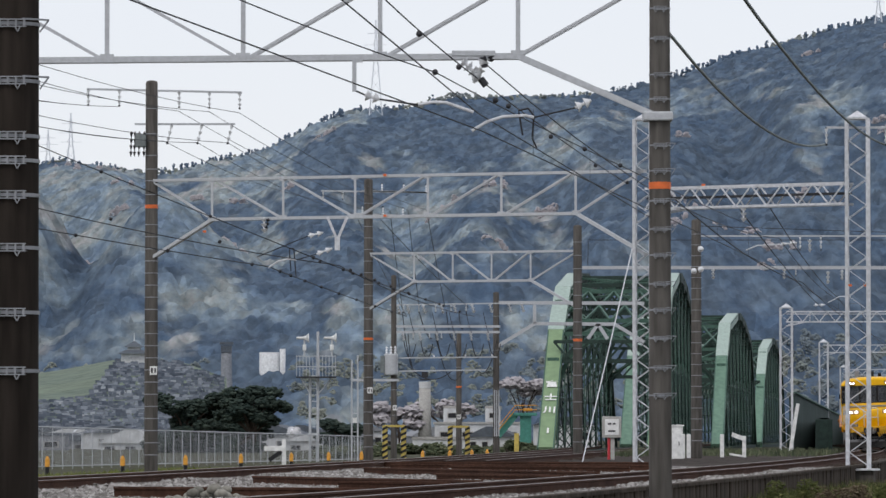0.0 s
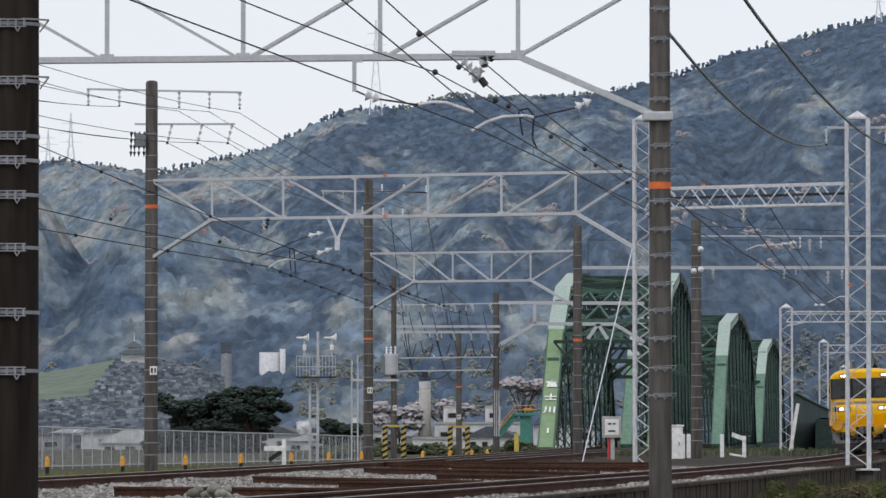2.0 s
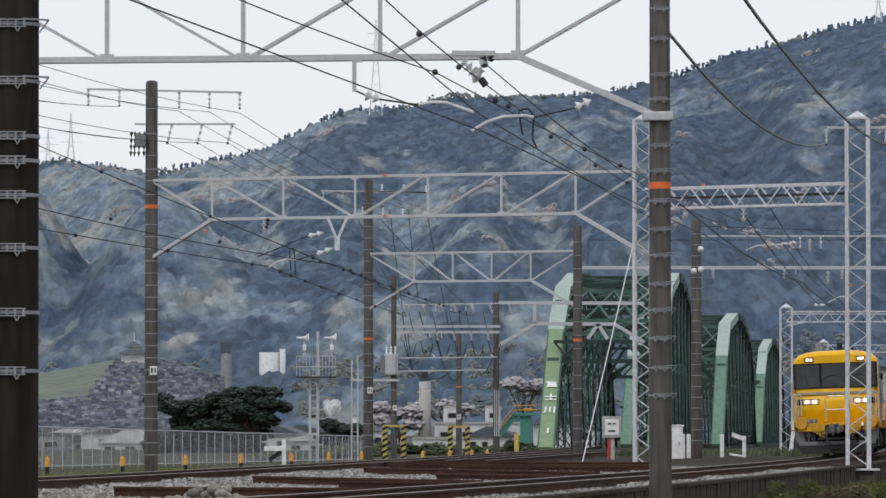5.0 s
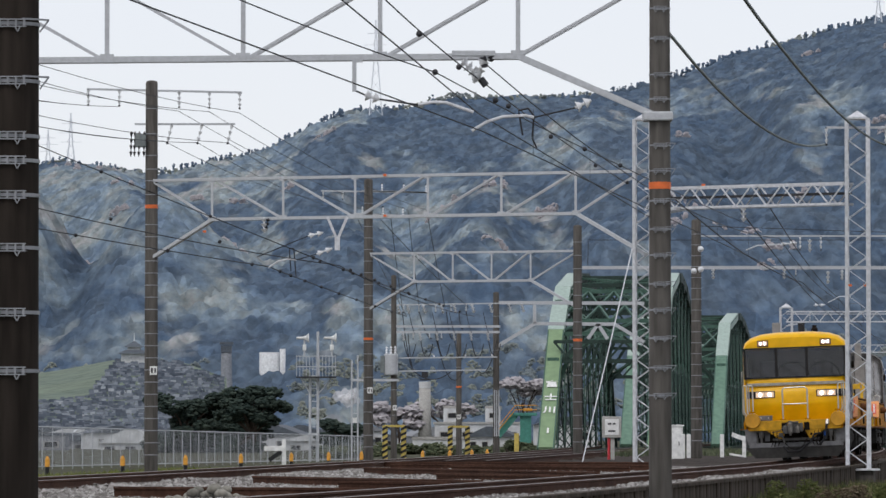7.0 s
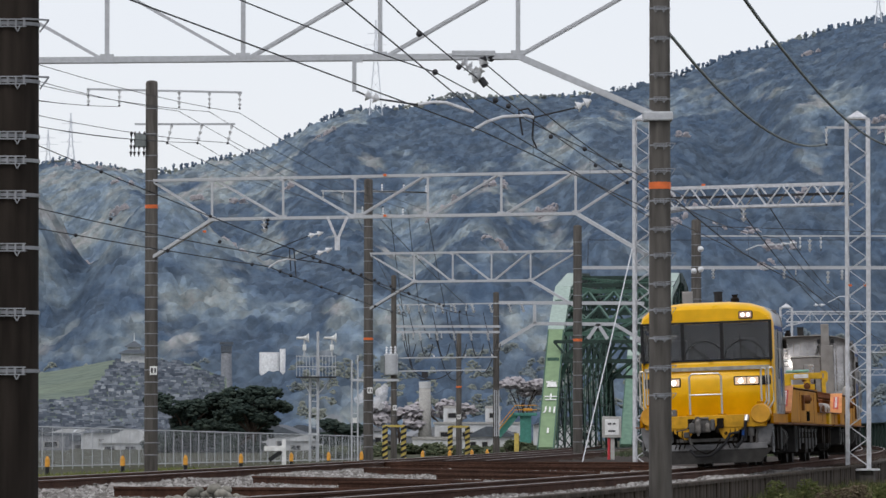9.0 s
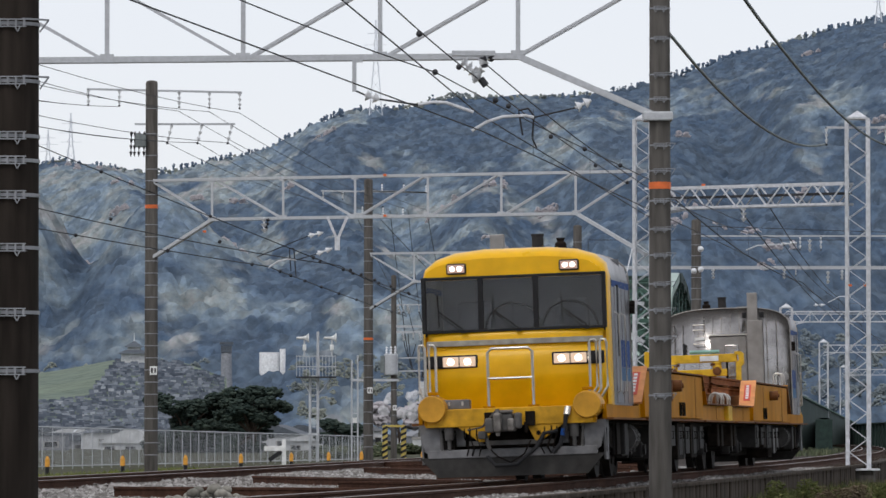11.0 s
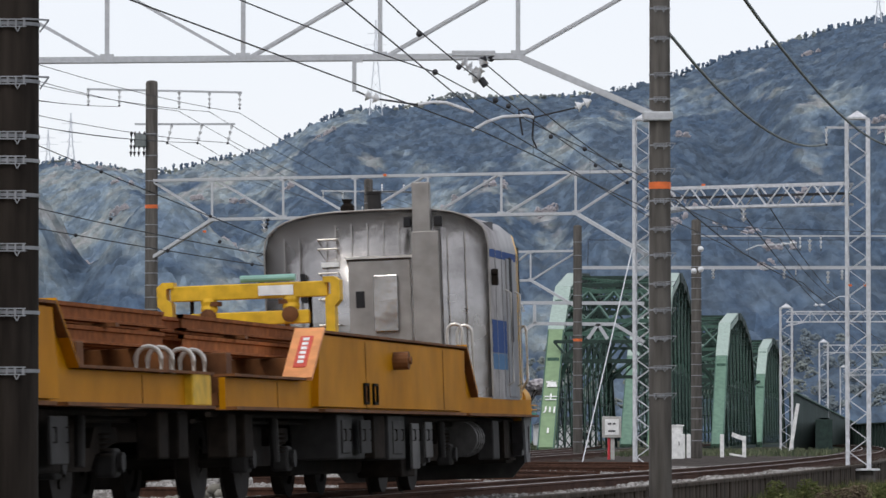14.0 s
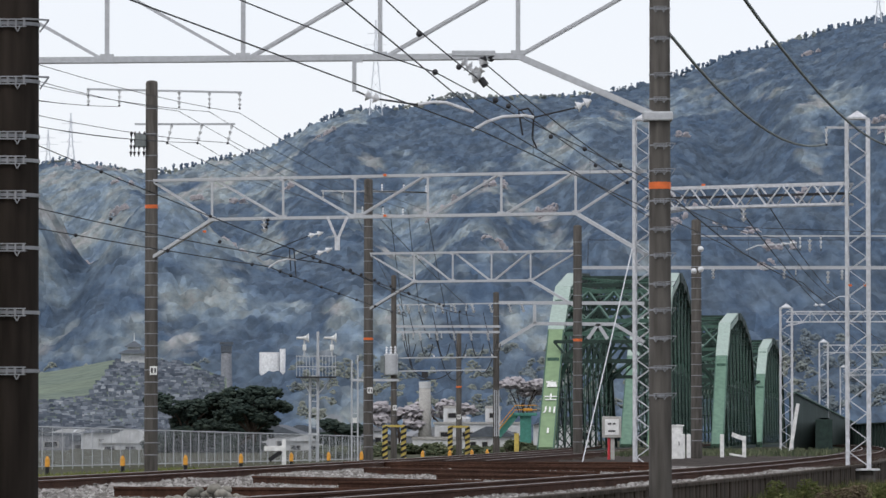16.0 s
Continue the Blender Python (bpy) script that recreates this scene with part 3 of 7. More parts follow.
def hills():
    bm = B()
    ys = np.linspace(Y0 - 60, 2700, 120)
    xs = list(np.linspace(-1600, -330, 14)) + list(np.linspace(-310, 310, 110)) + list(np.linspace(330, 1600, 14))
    grid = [[bm.verts.new((x, y, hill_z(x, y) - 3.5)) for x in xs] for y in ys]
    for a, b in zip(grid, grid[1:]):
        for i in range(len(xs) - 1):
            bm.faces.new((a[i], a[i + 1], b[i + 1], b[i]))
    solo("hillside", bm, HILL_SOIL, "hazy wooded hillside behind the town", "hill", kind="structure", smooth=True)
    # the closed canopy: rounded crowns, each a low dome
    us = np.arange(-0.104, 0.1041, 0.0008)
    ys = np.arange(Y0 - 8, Y1 + 60, 3.6)
    verts, faces = [], []
    for y in ys:
        for u in us:
            x = float(u * y)
            d = noise.voronoi((x / 4.6, y / 10.0, 0.0))[0][0]
            dome = 1 - min(1.0, d / 0.8) ** 2
            verts.append((x, float(y), hill_z(x, y) - 1.9 + 3.6 * dome * (0.75 + 0.6 * noise.noise((x * 0.06, y * 0.02, 3.3))) + 1.0 * noise.noise((x * 0.55, y * 0.25, 8.0))))
    k = len(us)
    for r in range(len(ys) - 1):
        for c in range(k - 1):
            p = r * k + c
            faces.append((p, p + 1, p + k + 1, p + k))
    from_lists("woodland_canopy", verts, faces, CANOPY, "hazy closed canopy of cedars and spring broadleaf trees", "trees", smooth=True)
    rng = random.Random(11)
    sets = {"leaf": ([], []), "cedar": ([], []), "cherry": ([], [])}

    def crown_of(kind, x, y, z, w, h, count, r):
        """One tree: small clumps heaped into a cone or a dome."""
        for _k in range(count):
            u = rng.random()
            a = rng.uniform(0, 6.28)
            spread = w * ((1 - u) if kind == "cedar" else math.sqrt(max(0.0, 1 - u * u))) * rng.uniform(0.3, 1.0)
            clump(*sets[kind], (x + spread * math.cos(a), y + spread * math.sin(a), z + h * u), r * rng.uniform(0.6, 1.2), rng, 0.85, 0.45)

    # cherries in flower over the whole hill
    for _ in range(34):
        y = rng.uniform(1300, 2380)
        x = rng.uniform(-0.092, 0.092) * y
        for _k in range(rng.randint(2, 5)):
            px, py = x + rng.gauss(0, 2.2), y + rng.gauss(0, 9)
            crown_of("cherry", px, py - 2, hill_z(px, py) - 0.8, rng.uniform(1.0, 2.5), rng.uniform(1.8, 2.6), 80, 0.3)
    # looser trees at the foot of the hill
    for _ in range(420):
        y = rng.uniform(1005, 1190)
        x = rng.uniform(-0.095, 0.095) * y
        z = hill_z(x, y)
        if z < 5 or (-0.0468 < x / y < -0.0312):
            continue
        crown_of("leaf", x, y, z - 1.2, rng.uniform(1.2, 2.6), rng.uniform(2.0, 3.2), 80, 0.32)
    # trees standing up along the skyline
    for x in np.arange(-290, 290, 1.5):
        y = Y1 + rng.uniform(-20, 20)
        z = hill_z(x, y)
        tall = 0.55 + 1.1 * max(0, noise.noise((x * 0.035, 1.5, 0))) + rng.uniform(0, 0.3)
        k = "cedar" if noise.noise((x * 0.02, 8.5, 0)) + rng.uniform(-0.3, 0.3) > -0.05 else "leaf"
        crown_of(k, x, y, z - 1.9, rng.uniform(1.1, 2.3), (4.6 if k == "cedar" else 3.4) * tall + 0.8, 16, 0.7)
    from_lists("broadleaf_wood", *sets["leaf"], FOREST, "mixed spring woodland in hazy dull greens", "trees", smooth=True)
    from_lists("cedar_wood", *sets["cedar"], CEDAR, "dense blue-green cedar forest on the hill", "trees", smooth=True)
    from_lists("hill_cherry_trees", *sets["cherry"], BLOSSOM, "pale pink wild cherries scattered over the hill", "trees")


hills()



# ---- poles, portals, masts ----
def pole(at, top, r0, r1, label, bands=(), orange=(), group="concrete poles", material=None):
    """A tapered spun-concrete pole; bands are heights of steel straps, orange those of painted rings."""
    t = thing("concrete_pole", label, "utility pole", at, group=group)
    h = top - at[2]
    rr = lambda z: r0 + (r1 - r0) * z / h
    bm = lathe(B(), [(r0, -0.3), (r0, 0), (r1, h), (r1 * 0.86, h + 0.06), (r1 * 0.4, h + 0.08)], n=24)
    part("shaft", bm, material or CONCRETE, t, smooth=True)
    for z in bands:
        k = z - at[2]
        r = rr(k)
        b2 = lathe(B(), [(r + 0.002, k - 0.012), (r + 0.008, k - 0.012), (r + 0.008, k + 0.012), (r + 0.002, k + 0.012)], n=20)
        if at[1] < 100:
            # perforated bracket plate bolted to the band
            for q in range(5):
                box(b2, (-r * 0.55 + q * r * 0.28, -r - 0.012, k), (r * 0.07, 0.012, 0.045))
            for dz in (-0.024, 0.024):
                box(b2, (0, -r - 0.012, k + dz), (r * 1.3, 0.014, 0.008))
            for x in (-r * 0.45, r * 0.35):
                bar(b2, (x - 0.018, -r - 0.02, k - 0.025), (x, -r - 0.02, k - 0.06), 0.008)
                bar(b2, (x + 0.018, -r - 0.02, k - 0.025), (x, -r - 0.02, k - 0.06), 0.008)
            if round(z * 10) % 2:
                bar(b2, (r * 0.5, -r * 0.9, k + 0.03), (r + 0.07, -0.05, k + 0.03), 0.012)
                bar(b2, (r + 0.07, -0.05, k + 0.03), (r + 0.01, -0.05, k - 0.05), 0.01)
        part("strap", b2, STRAP, t)
    for z in orange:
        k = z - at[2]
        r = rr(k)
        part("painted_ring", lathe(B(), [(r + 0.002, k - 0.05), (r + 0.006, k - 0.05), (r + 0.006, k + 0.05), (r + 0.002, k + 0.05)], n=20), ORANGE_BAND, t, "faded orange ring")
    return t


def portal(a, b, zb, zt, knee, zk, panels, flip, w=0.085, material=None):
    """A galvanised truss beam between two poles with sloping knees."""
    material = material or GALV
    t = thing("portal_beam", "grey galvanised steel truss beam carrying overhead wires", "catenary portal", group="truss portals")
    a, b = Vector((a[0], a[1], 0)), Vector((b[0], b[1], 0))
    d = (b - a).normalized()
    n = Vector((-d.y, d.x, 0)) * 0.07
    ln = (b - a).length
    at = lambda s, z, k=0: a + d * s + Vector((0, 0, z)) + n * k
    nodes = [knee + (ln - 2 * knee) * i / panels for i in range(panels + 1)]
    for k in (-1, 1):
        part("upper_chord", bar(B(), at(0, zt, k), at(ln, zt, k), w * 0.9, w), material, t)
        part("lower_chord", bar(B(), at(knee, zb, k), at(ln - knee, zb, k), w, w * 1.1), material, t)
        for p, q in ((at(0, zk, k), at(knee, zb, k)), (at(ln, zk, k), at(ln - knee, zb, k))):
            part("knee_brace", bar(B(), p, q, w * 1.05, w * 1.1), material, t)
        bm = B()
        for i, s in enumerate(nodes):
            part("strut", bar(B(), at(s, zb, k), at(s, zt, k), w * 0.85, w * 0.7), material, t) if k == -1 else None
            e = 0.06
            if i < flip:
                bar(bm, at(s + e, zt, k), at(nodes[i + 1] - e, zb, k), w * 0.55)
            elif i < panels:
                bar(bm, at(s + e, zb, k), at(nodes[i + 1] - e, zt, k), w * 0.55)
        bar(bm, at(0.1, zt, k), at(knee, zb, k), w * 0.55)
        bar(bm, at(ln - knee, zb, k), at(ln - 0.1, zt, k), w * 0.55)
        part("diagonals", bm, material, t)
    bm = B()
    for s in nodes:
        for z in (zb, zt):
            bar(bm, at(s, z, -1), at(s, z, 1), w * 0.6)
            box(bm, at(s, z + (0.02 if z == zb else -0.02), -1.15), (0.2, 0.02, 0.12))
    part("cross_ties", bm, material, t)
    return t


def lattice_mast(at, top, w, label="white painted steel lattice mast with a peaked cap"):
    t = thing("lattice_mast", label, "lattice mast", at, turn=-7, group="lattice masts")
    h = top - at[2]
    k = w / 2
    for x in (-k, k):
        for y in (-k, k):
            part("leg", angle_bar(B(), (x, y, 0), (x, y, h), 0.09 * (-1 if x > 0 else 1), 0.014, 1 if y < 0 else -1), WHITE_STEEL, t)
    step = w * 0.72
    n = int(h / step)
    for y, x in ((-k, None), (k, None), (None, -k), (None, k)):
        for i in range(n):
            z0, z1 = i * step + 0.1, (i + 1) * step + 0.1
            s = 1 if i % 2 else -1
            if z1 < h:
                if x is None:
                    part("lacing_bar", bar(B(), (-s * k, y, z0), (s * k, y, z1), 0.07, 0.014), WHITE_STEEL, t)
                else:
                    part("lacing_bar", bar(B(), (x, -s * k, z0), (x, s * k, z1), 0.014, 0.07), WHITE_STEEL, t)
    bm = B()
    m = Matrix.Translation((0, 0, h + w * 0.22)) @ Matrix.Rotation(math.pi / 4, 4, "Z")
    bmesh.ops.create_cone(bm, cap_ends=True, segments=4, radius1=w * 0.82, radius2=0.02, depth=w * 0.4, matrix=m)
    box(bm, (0, 0, h), (w * 1.1, w * 1.1, 0.06))
    part("cap", bm, WHITE_STEEL, t)
    part("base_plate", box(B(), (0, 0, -0.01), (w * 2.3, w * 2.3, 0.05), 0.01), WHITE_STEEL, t)
    part("footing", box(B(), (0, 0, -0.4), (w * 1.8, w * 1.8, 0.72), 0.03), CONCRETE, t)
    return t


def lattice_beam(a, b, z, depth, haunch=0.0):
    """A laced box beam between two masts."""
    t = thing("lattice_beam", "white laced steel beam spanning the near track", "catenary beam", group="lattice beams")
    a, b = Vector((*a, z)), Vector((*b, z))
    d = (b - a).normalized()
    n = Vector((-d.y, d.x, 0)) * depth * 0.5
    up = Vector((0, 0, depth))
    for k in (-1, 1):
        for u in (0, 1):
            part("chord", bar(B(), a + n * k + up * u, b + n * k + up * u, 0.05, 0.06), WHITE_STEEL, t)
        ln = (b - a).length
        c = max(2, int(ln / (depth * 0.8)))
        for i in range(c):
            p, q = a + (b - a) * (i / c), a + (b - a) * ((i + 1) / c)
            part("lacing_bar", bar(B(), p + n * k + (up if i % 2 else up * 0), q + n * k + (up * 0 if i % 2 else up), 0.045, 0.03), WHITE_STEEL, t)
        if haunch == 0.3 and k == 1:
            part("cable_tray", bar(B(), a + up * 0.52, b + up * 0.52, depth * 0.7, 0.05), DARK_FIT, t, "dark cable tray inside the beam")
        if haunch:
            part("haunch", bar(B(), a + n * k - up * haunch, a + d * depth * 2 + n * k, 0.05), WHITE_STEEL, t)
    return t


def insulator(bm, a, b, discs=3, r=0.06):
    m, n = frame_of(a, b)
    for i in range(discs):
        z = (i + 0.5) / discs * n - n / 2
        bmesh.ops.create_cone(bm, cap_ends=True, segments=12, radius1=r, radius2=r * 0.45, depth=n / discs * 0.55, matrix=m @ Matrix.Translation((0, 0, z)))
    rod(bm, a, b, r * 0.28, n=6)
    return bm


# near left pole, and the pole and hidden partner that carry the first portal
pole((-2.911, 33, -0.05), 8.5, 0.2, 0.185, "dark weathered concrete pole with steel step brackets", material=DARK_CONCRETE, bands=[3.925, 3.54, 3.171, 3.007, 2.775, 2.422, 1.989, 1.598])
pole((3.092, 70, -0.05), 9.2, 0.165, 0.14, "weathered concrete pole with an orange ring and steel straps", [7.248, 6.819, 6.302, 5.955, 5.293, 4.93, 4.502, 4.099, 3.728, 3.318, 2.947, 2.545, 2.127, 1.733], [4.72])
pole((-10.781, 71.6, -0.05), 8.6, 0.165, 0.14, "weathered concrete pole beyond the far track")
portal((-10.781, 71.6), (3.068, 70), 6.585, 6.585 + 1.06, 2.0, 5.704, 5, 3, 0.078)
bm = box(B(), (0, 0, 0), (0.42, 0.42, 0.13), 0.02)
solo("clamp", bm, GALV, "galvanised clamp joining the portal knee to its pole", "clamp", (3.06, 70, 5.704))

# second portal: concrete pole to lattice mast, with its own cross-arms
pole((-8.072, 136, 0.08), 10.906, 0.19, 0.165, "tall weathered concrete pole with cross-arms and an orange ring", [0.62 + 0.335 * k for k in range(20)] + [7.816, 8.2, 8.522, 8.9, 9.5, 10.2], [7.487])
portal((-8.166, 136), (5.409, 131), 7.103, 8.206, 1.95, 5.985, 5, 2, 0.075)
lattice_mast((5.334, 131, 0.22), 9.58, 0.36)
lattice_mast((10.807, 128, 0.28), 9.417, 0.47)
lattice_beam((5.515, 131), (10.571, 128), 7.186, 0.536, 0.3)

# third portal
pole((-2.961, 195, 0.0), 11.262, 0.2, 0.17, "weathered concrete pole with an orange ring", [0.7 + 0.46 * k for k in range(22)], [4.978])
pole((5.256, 192, 0.1), 9.293, 0.19, 0.165, "weathered concrete pole before the truss bridge", [0.9 + 0.52 * k for k in range(16)], [4.875])
portal((-3.05, 195), (5.389, 192), 7.225, 8.357, 2.05, 6.07, 3, 2, 0.08)
pole((9.791, 190, 0.35), 9.427, 0.22, 0.18, "weathered concrete pole beside the truss bridge", [0.95 + 0.42 * k for k in range(20)])

# farther masts along the near track
lattice_mast((18.014, 258, 0.2), 7.839, 0.52)
lattice_beam((18.014, 258), (18.014 + 9, 257), 7.098, 0.534, 0.4)
lattice_mast((28.255, 365, 0.2), 8.046, 0.55)
lattice_beam((28.255, 365), (28.255 + 9, 364), 7.29, 0.545, 0.4)
lattice_mast((39.09, 480, 0.2), 7.785, 0.55)
lattice_beam((39.09, 480), (39.09 + 9, 479), 7.013, 0.552, 0.4)


# ---- bridges ----
def truss_span(base, turn, length, width, label, lettered=False):
    """A through truss with a bowed top chord; the near end stands at base, y runs along the bridge."""
    t = thing("truss_bridge", label, "truss bridge", base, turn, group="truss spans")
    hw = width / 2
    half = [(0, 0), (11, 6.7), (19, 9.35), (length * 0.36, 10.6), (length * 0.5, 11.0)]
    line = half + [(length - y, z) for y, z in half[-2::-1]]
    for s in (-1, 1):
        x = s * hw
        for i, ((y0, z0), (y1, z1)) in enumerate(zip(line, line[1:])):
            # nearest members take the lit tones, those behind the dark ones
            near = i < 3
            part("end_post" if i in (0, len(line) - 2) else "top_chord", bar(B(), (x, y0, z0), (x, y1, z1), 0.92 if near else 0.6, 0.6), ((BRIDGE_PALE if lettered else BRIDGE_POST) if i == 0 else BRIDGE_TOP) if near else BRIDGE_DARK, t, "green end post in a pale, as if lit, tone" if near else "")
            if near:
                # riveted edge angles on the end post
                for k in (-0.43, 0.43):
                    part("edge_angle", bar(B(), (x + k, y0 - 0.3, z0 + 0.14), (x + k, y1 - 0.3, z1 + 0.14), 0.07, 0.09), BRIDGE_GREEN, t)
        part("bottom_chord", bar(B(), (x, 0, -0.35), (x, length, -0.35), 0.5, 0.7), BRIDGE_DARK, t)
        n = 11
        ys = [length * i / n for i in range(n + 1)]
        zs = [float(np.interp(y, [p[0] for p in line], [p[1] for p in line])) for y in ys]
        for i in range(n):
            if i:
                hb = B()
                for k in (-0.2, 0.2):
                    box(hb, (x + k, ys[i], zs[i] / 2), (0.05, 0.34, zs[i]))
                for j in range(int(zs[i] / 0.55)):
                    bar(hb, (x - 0.2, ys[i] - 0.15, j * 0.55), (x + 0.2, ys[i] - 0.15, j * 0.55 + 0.5), 0.02, 0.06)
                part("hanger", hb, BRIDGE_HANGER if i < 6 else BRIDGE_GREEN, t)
            y, z, y2, z2 = ys[i], zs[i], ys[i + 1], zs[i + 1]
            bm = B()
            for k in (-0.2, 0.2):
                if z > 0:
                    bar(bm, (x + k, y, z), (x + k, y2, 0), 0.07, 0.2)
                if z2 > 0:
                    bar(bm, (x + k, y, 0), (x + k, y2, z2), 0.07, 0.2)
            for j in range(12):
                u = j / 12
                if z > 0:
                    bar(bm, (x - 0.2, y + (y2 - y) * u, z * (1 - u)), (x + 0.2, y + (y2 - y) * (u + 0.07), z * (1 - u - 0.07)), 0.03, 0.06)
            if len(bm.verts):
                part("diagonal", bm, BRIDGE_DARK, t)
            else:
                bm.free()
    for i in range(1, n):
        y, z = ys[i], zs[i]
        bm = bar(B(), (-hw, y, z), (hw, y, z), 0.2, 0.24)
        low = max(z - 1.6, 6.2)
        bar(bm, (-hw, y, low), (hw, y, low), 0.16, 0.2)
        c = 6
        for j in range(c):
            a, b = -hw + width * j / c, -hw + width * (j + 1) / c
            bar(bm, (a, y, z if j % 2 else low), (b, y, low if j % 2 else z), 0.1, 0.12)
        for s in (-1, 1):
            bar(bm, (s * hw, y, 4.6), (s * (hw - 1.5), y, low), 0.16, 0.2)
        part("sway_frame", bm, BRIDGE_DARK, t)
        if i < n - 1:
            bm = B()
            bar(bm, (-hw, y, z), (hw, ys[i + 1], zs[i + 1]), 0.16, 0.14)
            bar(bm, (hw, y, z), (-hw, ys[i + 1], zs[i + 1]), 0.16, 0.14)
            part("wind_brace", bm, BRIDGE_GREEN, t)
        part("floor_beam", bar(B(), (-hw, y, -0.5), (hw, y, -0.5), 0.4, 0.7), BRIDGE_DARK, t)
    # arched portal frame at the knee, with struts above it
    pf = B()
    yk, zk = 10.6, 6.5
    pts = [(-hw + 0.3 + (width - 0.6) * i / 14, yk, zk - 2.3 + 2.2 * math.sin(math.pi * i / 14) ** 0.5) for i in range(15)]
    for p, q in zip(pts, pts[1:]):
        bar(pf, p, q, 0.2, 0.24)
    for z, y in ((6.7, 11.0), (7.5, 13.4), (9.35, 19.0)):
        bar(pf, (-hw, y, z), (hw, y, z), 0.22, 0.24)
    for i in range(1, 14, 2):
        bar(pf, pts[i], (pts[i][0], 11.0, 6.7), 0.1)
    for k in range(4):
        a, b = -hw + width * k / 4, -hw + width * (k + 1) / 4
        bar(pf, (a, 11.0, 6.7), (b, 13.4, 7.5), 0.12)
        bar(pf, (b, 13.4, 7.5), (a, 19.0, 9.35), 0.12)
        bar(pf, (a, 13.4, 7.5), (b, 19.0, 9.35), 0.12)
    part("portal_frame", pf, BRIDGE_GREEN, t)
    # gusset plates at the joints, laced stringers and the walkway with its rail
    for s in (-1, 1):
        for i in range(1, n):
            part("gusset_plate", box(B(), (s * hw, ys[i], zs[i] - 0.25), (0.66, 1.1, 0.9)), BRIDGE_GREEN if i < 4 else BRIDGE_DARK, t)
        part("stringer", bar(B(), (s * 0.9, 0, -0.2), (s * 0.9, length, -0.2), 0.3, 0.6), BRIDGE_DARK, t)
        part("walkway_rail", bar(B(), (s * (hw - 0.55), 2, 1.15), (s * (hw - 0.55), length - 2, 1.15), 0.06), BRIDGE_GREEN, t)
        for k in range(2):
            part("side_girt", bar(B(), (s * hw, 5.0 + 3.2 * k, 3.0 + 1.9 * k), (s * hw, length - 5.0 - 3.2 * k, 3.0 + 1.9 * k), 0.14, 0.16), BRIDGE_DARK, t)
    if lettered:
        sign_strokes(t, -hw)
    return t


def sign_strokes(t, x):
    """Painted place-name characters and a numeral down the end post, square to its face."""
    for k, (text, z) in enumerate((("\u5bcc", 3.55), ("\u58eb", 2.8), ("\u5ddd", 2.1), ("1", 0.95))):
        cu = bpy.data.curves.new("characters", "FONT")
        cu.body, cu.size, cu.extrude, cu.offset = text, 0.74, 0.01, 0.018
        cu.align_x, cu.align_y = "CENTER", "CENTER"
        cu.materials.append(WHITE_PAINT)
        ob = new("painted_character", cu)
        ob.parent = t
        y = z * 11 / 6.7 - 0.38
        ob.matrix_basis = pose(x + 0.05, y, z + 0.2, 31.3, 0, 0)


# sky light on the upper members, put into the paint colour
BRIDGE_TOP = mat("skylit_green_paint", (0.33, 0.42, 0.37), 0.5, other=(0.34, 0.42, 0.37), grain=5, patch=0.4, mix=0.3, bump=0.05)
truss_span((8.634, 270, 0.25), -4.3, 92, 6.0, "dark green steel truss bridge span over the river", True)
truss_span((9.41 + 7.5, 364, 0.25), -5.0, 111, 6.75, "dark green steel truss bridge span over the river")
truss_span((9.41 + 17.7, 477, 0.25), -5.4, 100, 6.75, "dark green steel truss bridge span over the river")


def plate_girder():
    """The solid-webbed bridge that carries the near track on over the river."""
    t = thing("girder_bridge", "dark green plate girder bridge of the near track", "girder bridge")
    for off in (-2.6, 2.6):
        pts = [(line_1(y) + off, y, 0.3) for y in np.arange(262, 420, 6)]
        part("girder_web", sweep(B(), pts, [(-0.06, -1.2), (0.06, -1.2), (0.06, 1.7), (-0.06, 1.7)]), BRIDGE_DARK, t)
        part("top_flange", sweep(B(), pts, [(-0.25, 1.7), (0.25, 1.7), (0.25, 1.78), (-0.25, 1.78)]), BRIDGE_DARK, t)
        for x, y, z in pts:
            part("stiffener", box(B(), (x, y, z + 0.25), (0.4, 0.05, 2.8)), BRIDGE_DARK, t)
        x, y, z = pts[0]
        part("end_plate", box(B(), (x, y, z + 0.25), (0.9, 0.1, 2.9), 0.02), BRIDGE_DARK, t)


plate_girder()


def approach_girder():
    """The deep girder of the neighbouring line, falling away beyond the near track."""
    t = thing("approach_girder", "deep dark green girder dropping beyond the near track", "girder bridge")
    a, b = Vector((21.3, 300, 0)), Vector((50.0, 560, 0))
    n = 16
    for k in range(n):
        p, q = a.lerp(b, k / n), a.lerp(b, (k + 1) / n)
        zp, zq = 3.7 - 2.9 * k / n, 3.7 - 2.9 * (k + 1) / n
        web = B()
        vs = [web.verts.new((*v, z)) for v, z in ((p.xy, -0.45), (q.xy, -0.45), (q.xy, zq), (p.xy, zp))]
        ws = [web.verts.new((v.co.x + 0.12, v.co.y, v.co.z)) for v in vs]
        web.faces.new(vs[::-1])
        web.faces.new(ws)
        for i in range(4):
            web.faces.new((vs[i], vs[(i + 1) % 4], ws[(i + 1) % 4], ws[i]))
        bmesh.ops.recalc_face_normals(web, faces=list(web.faces))
        part("web_panel", web, BRIDGE_DARK, t)
        part("stiffener", bar(B(), (p.x - 0.1, p.y, -0.45), (p.x - 0.1, p.y, zp), 0.16, 0.3), BRIDGE_DARK, t)
        part("top_flange", bar(B(), (p.x, p.y, zp + 0.05), (q.x, q.y, zq + 0.05), 0.5, 0.1), BRIDGE_GREEN, t)


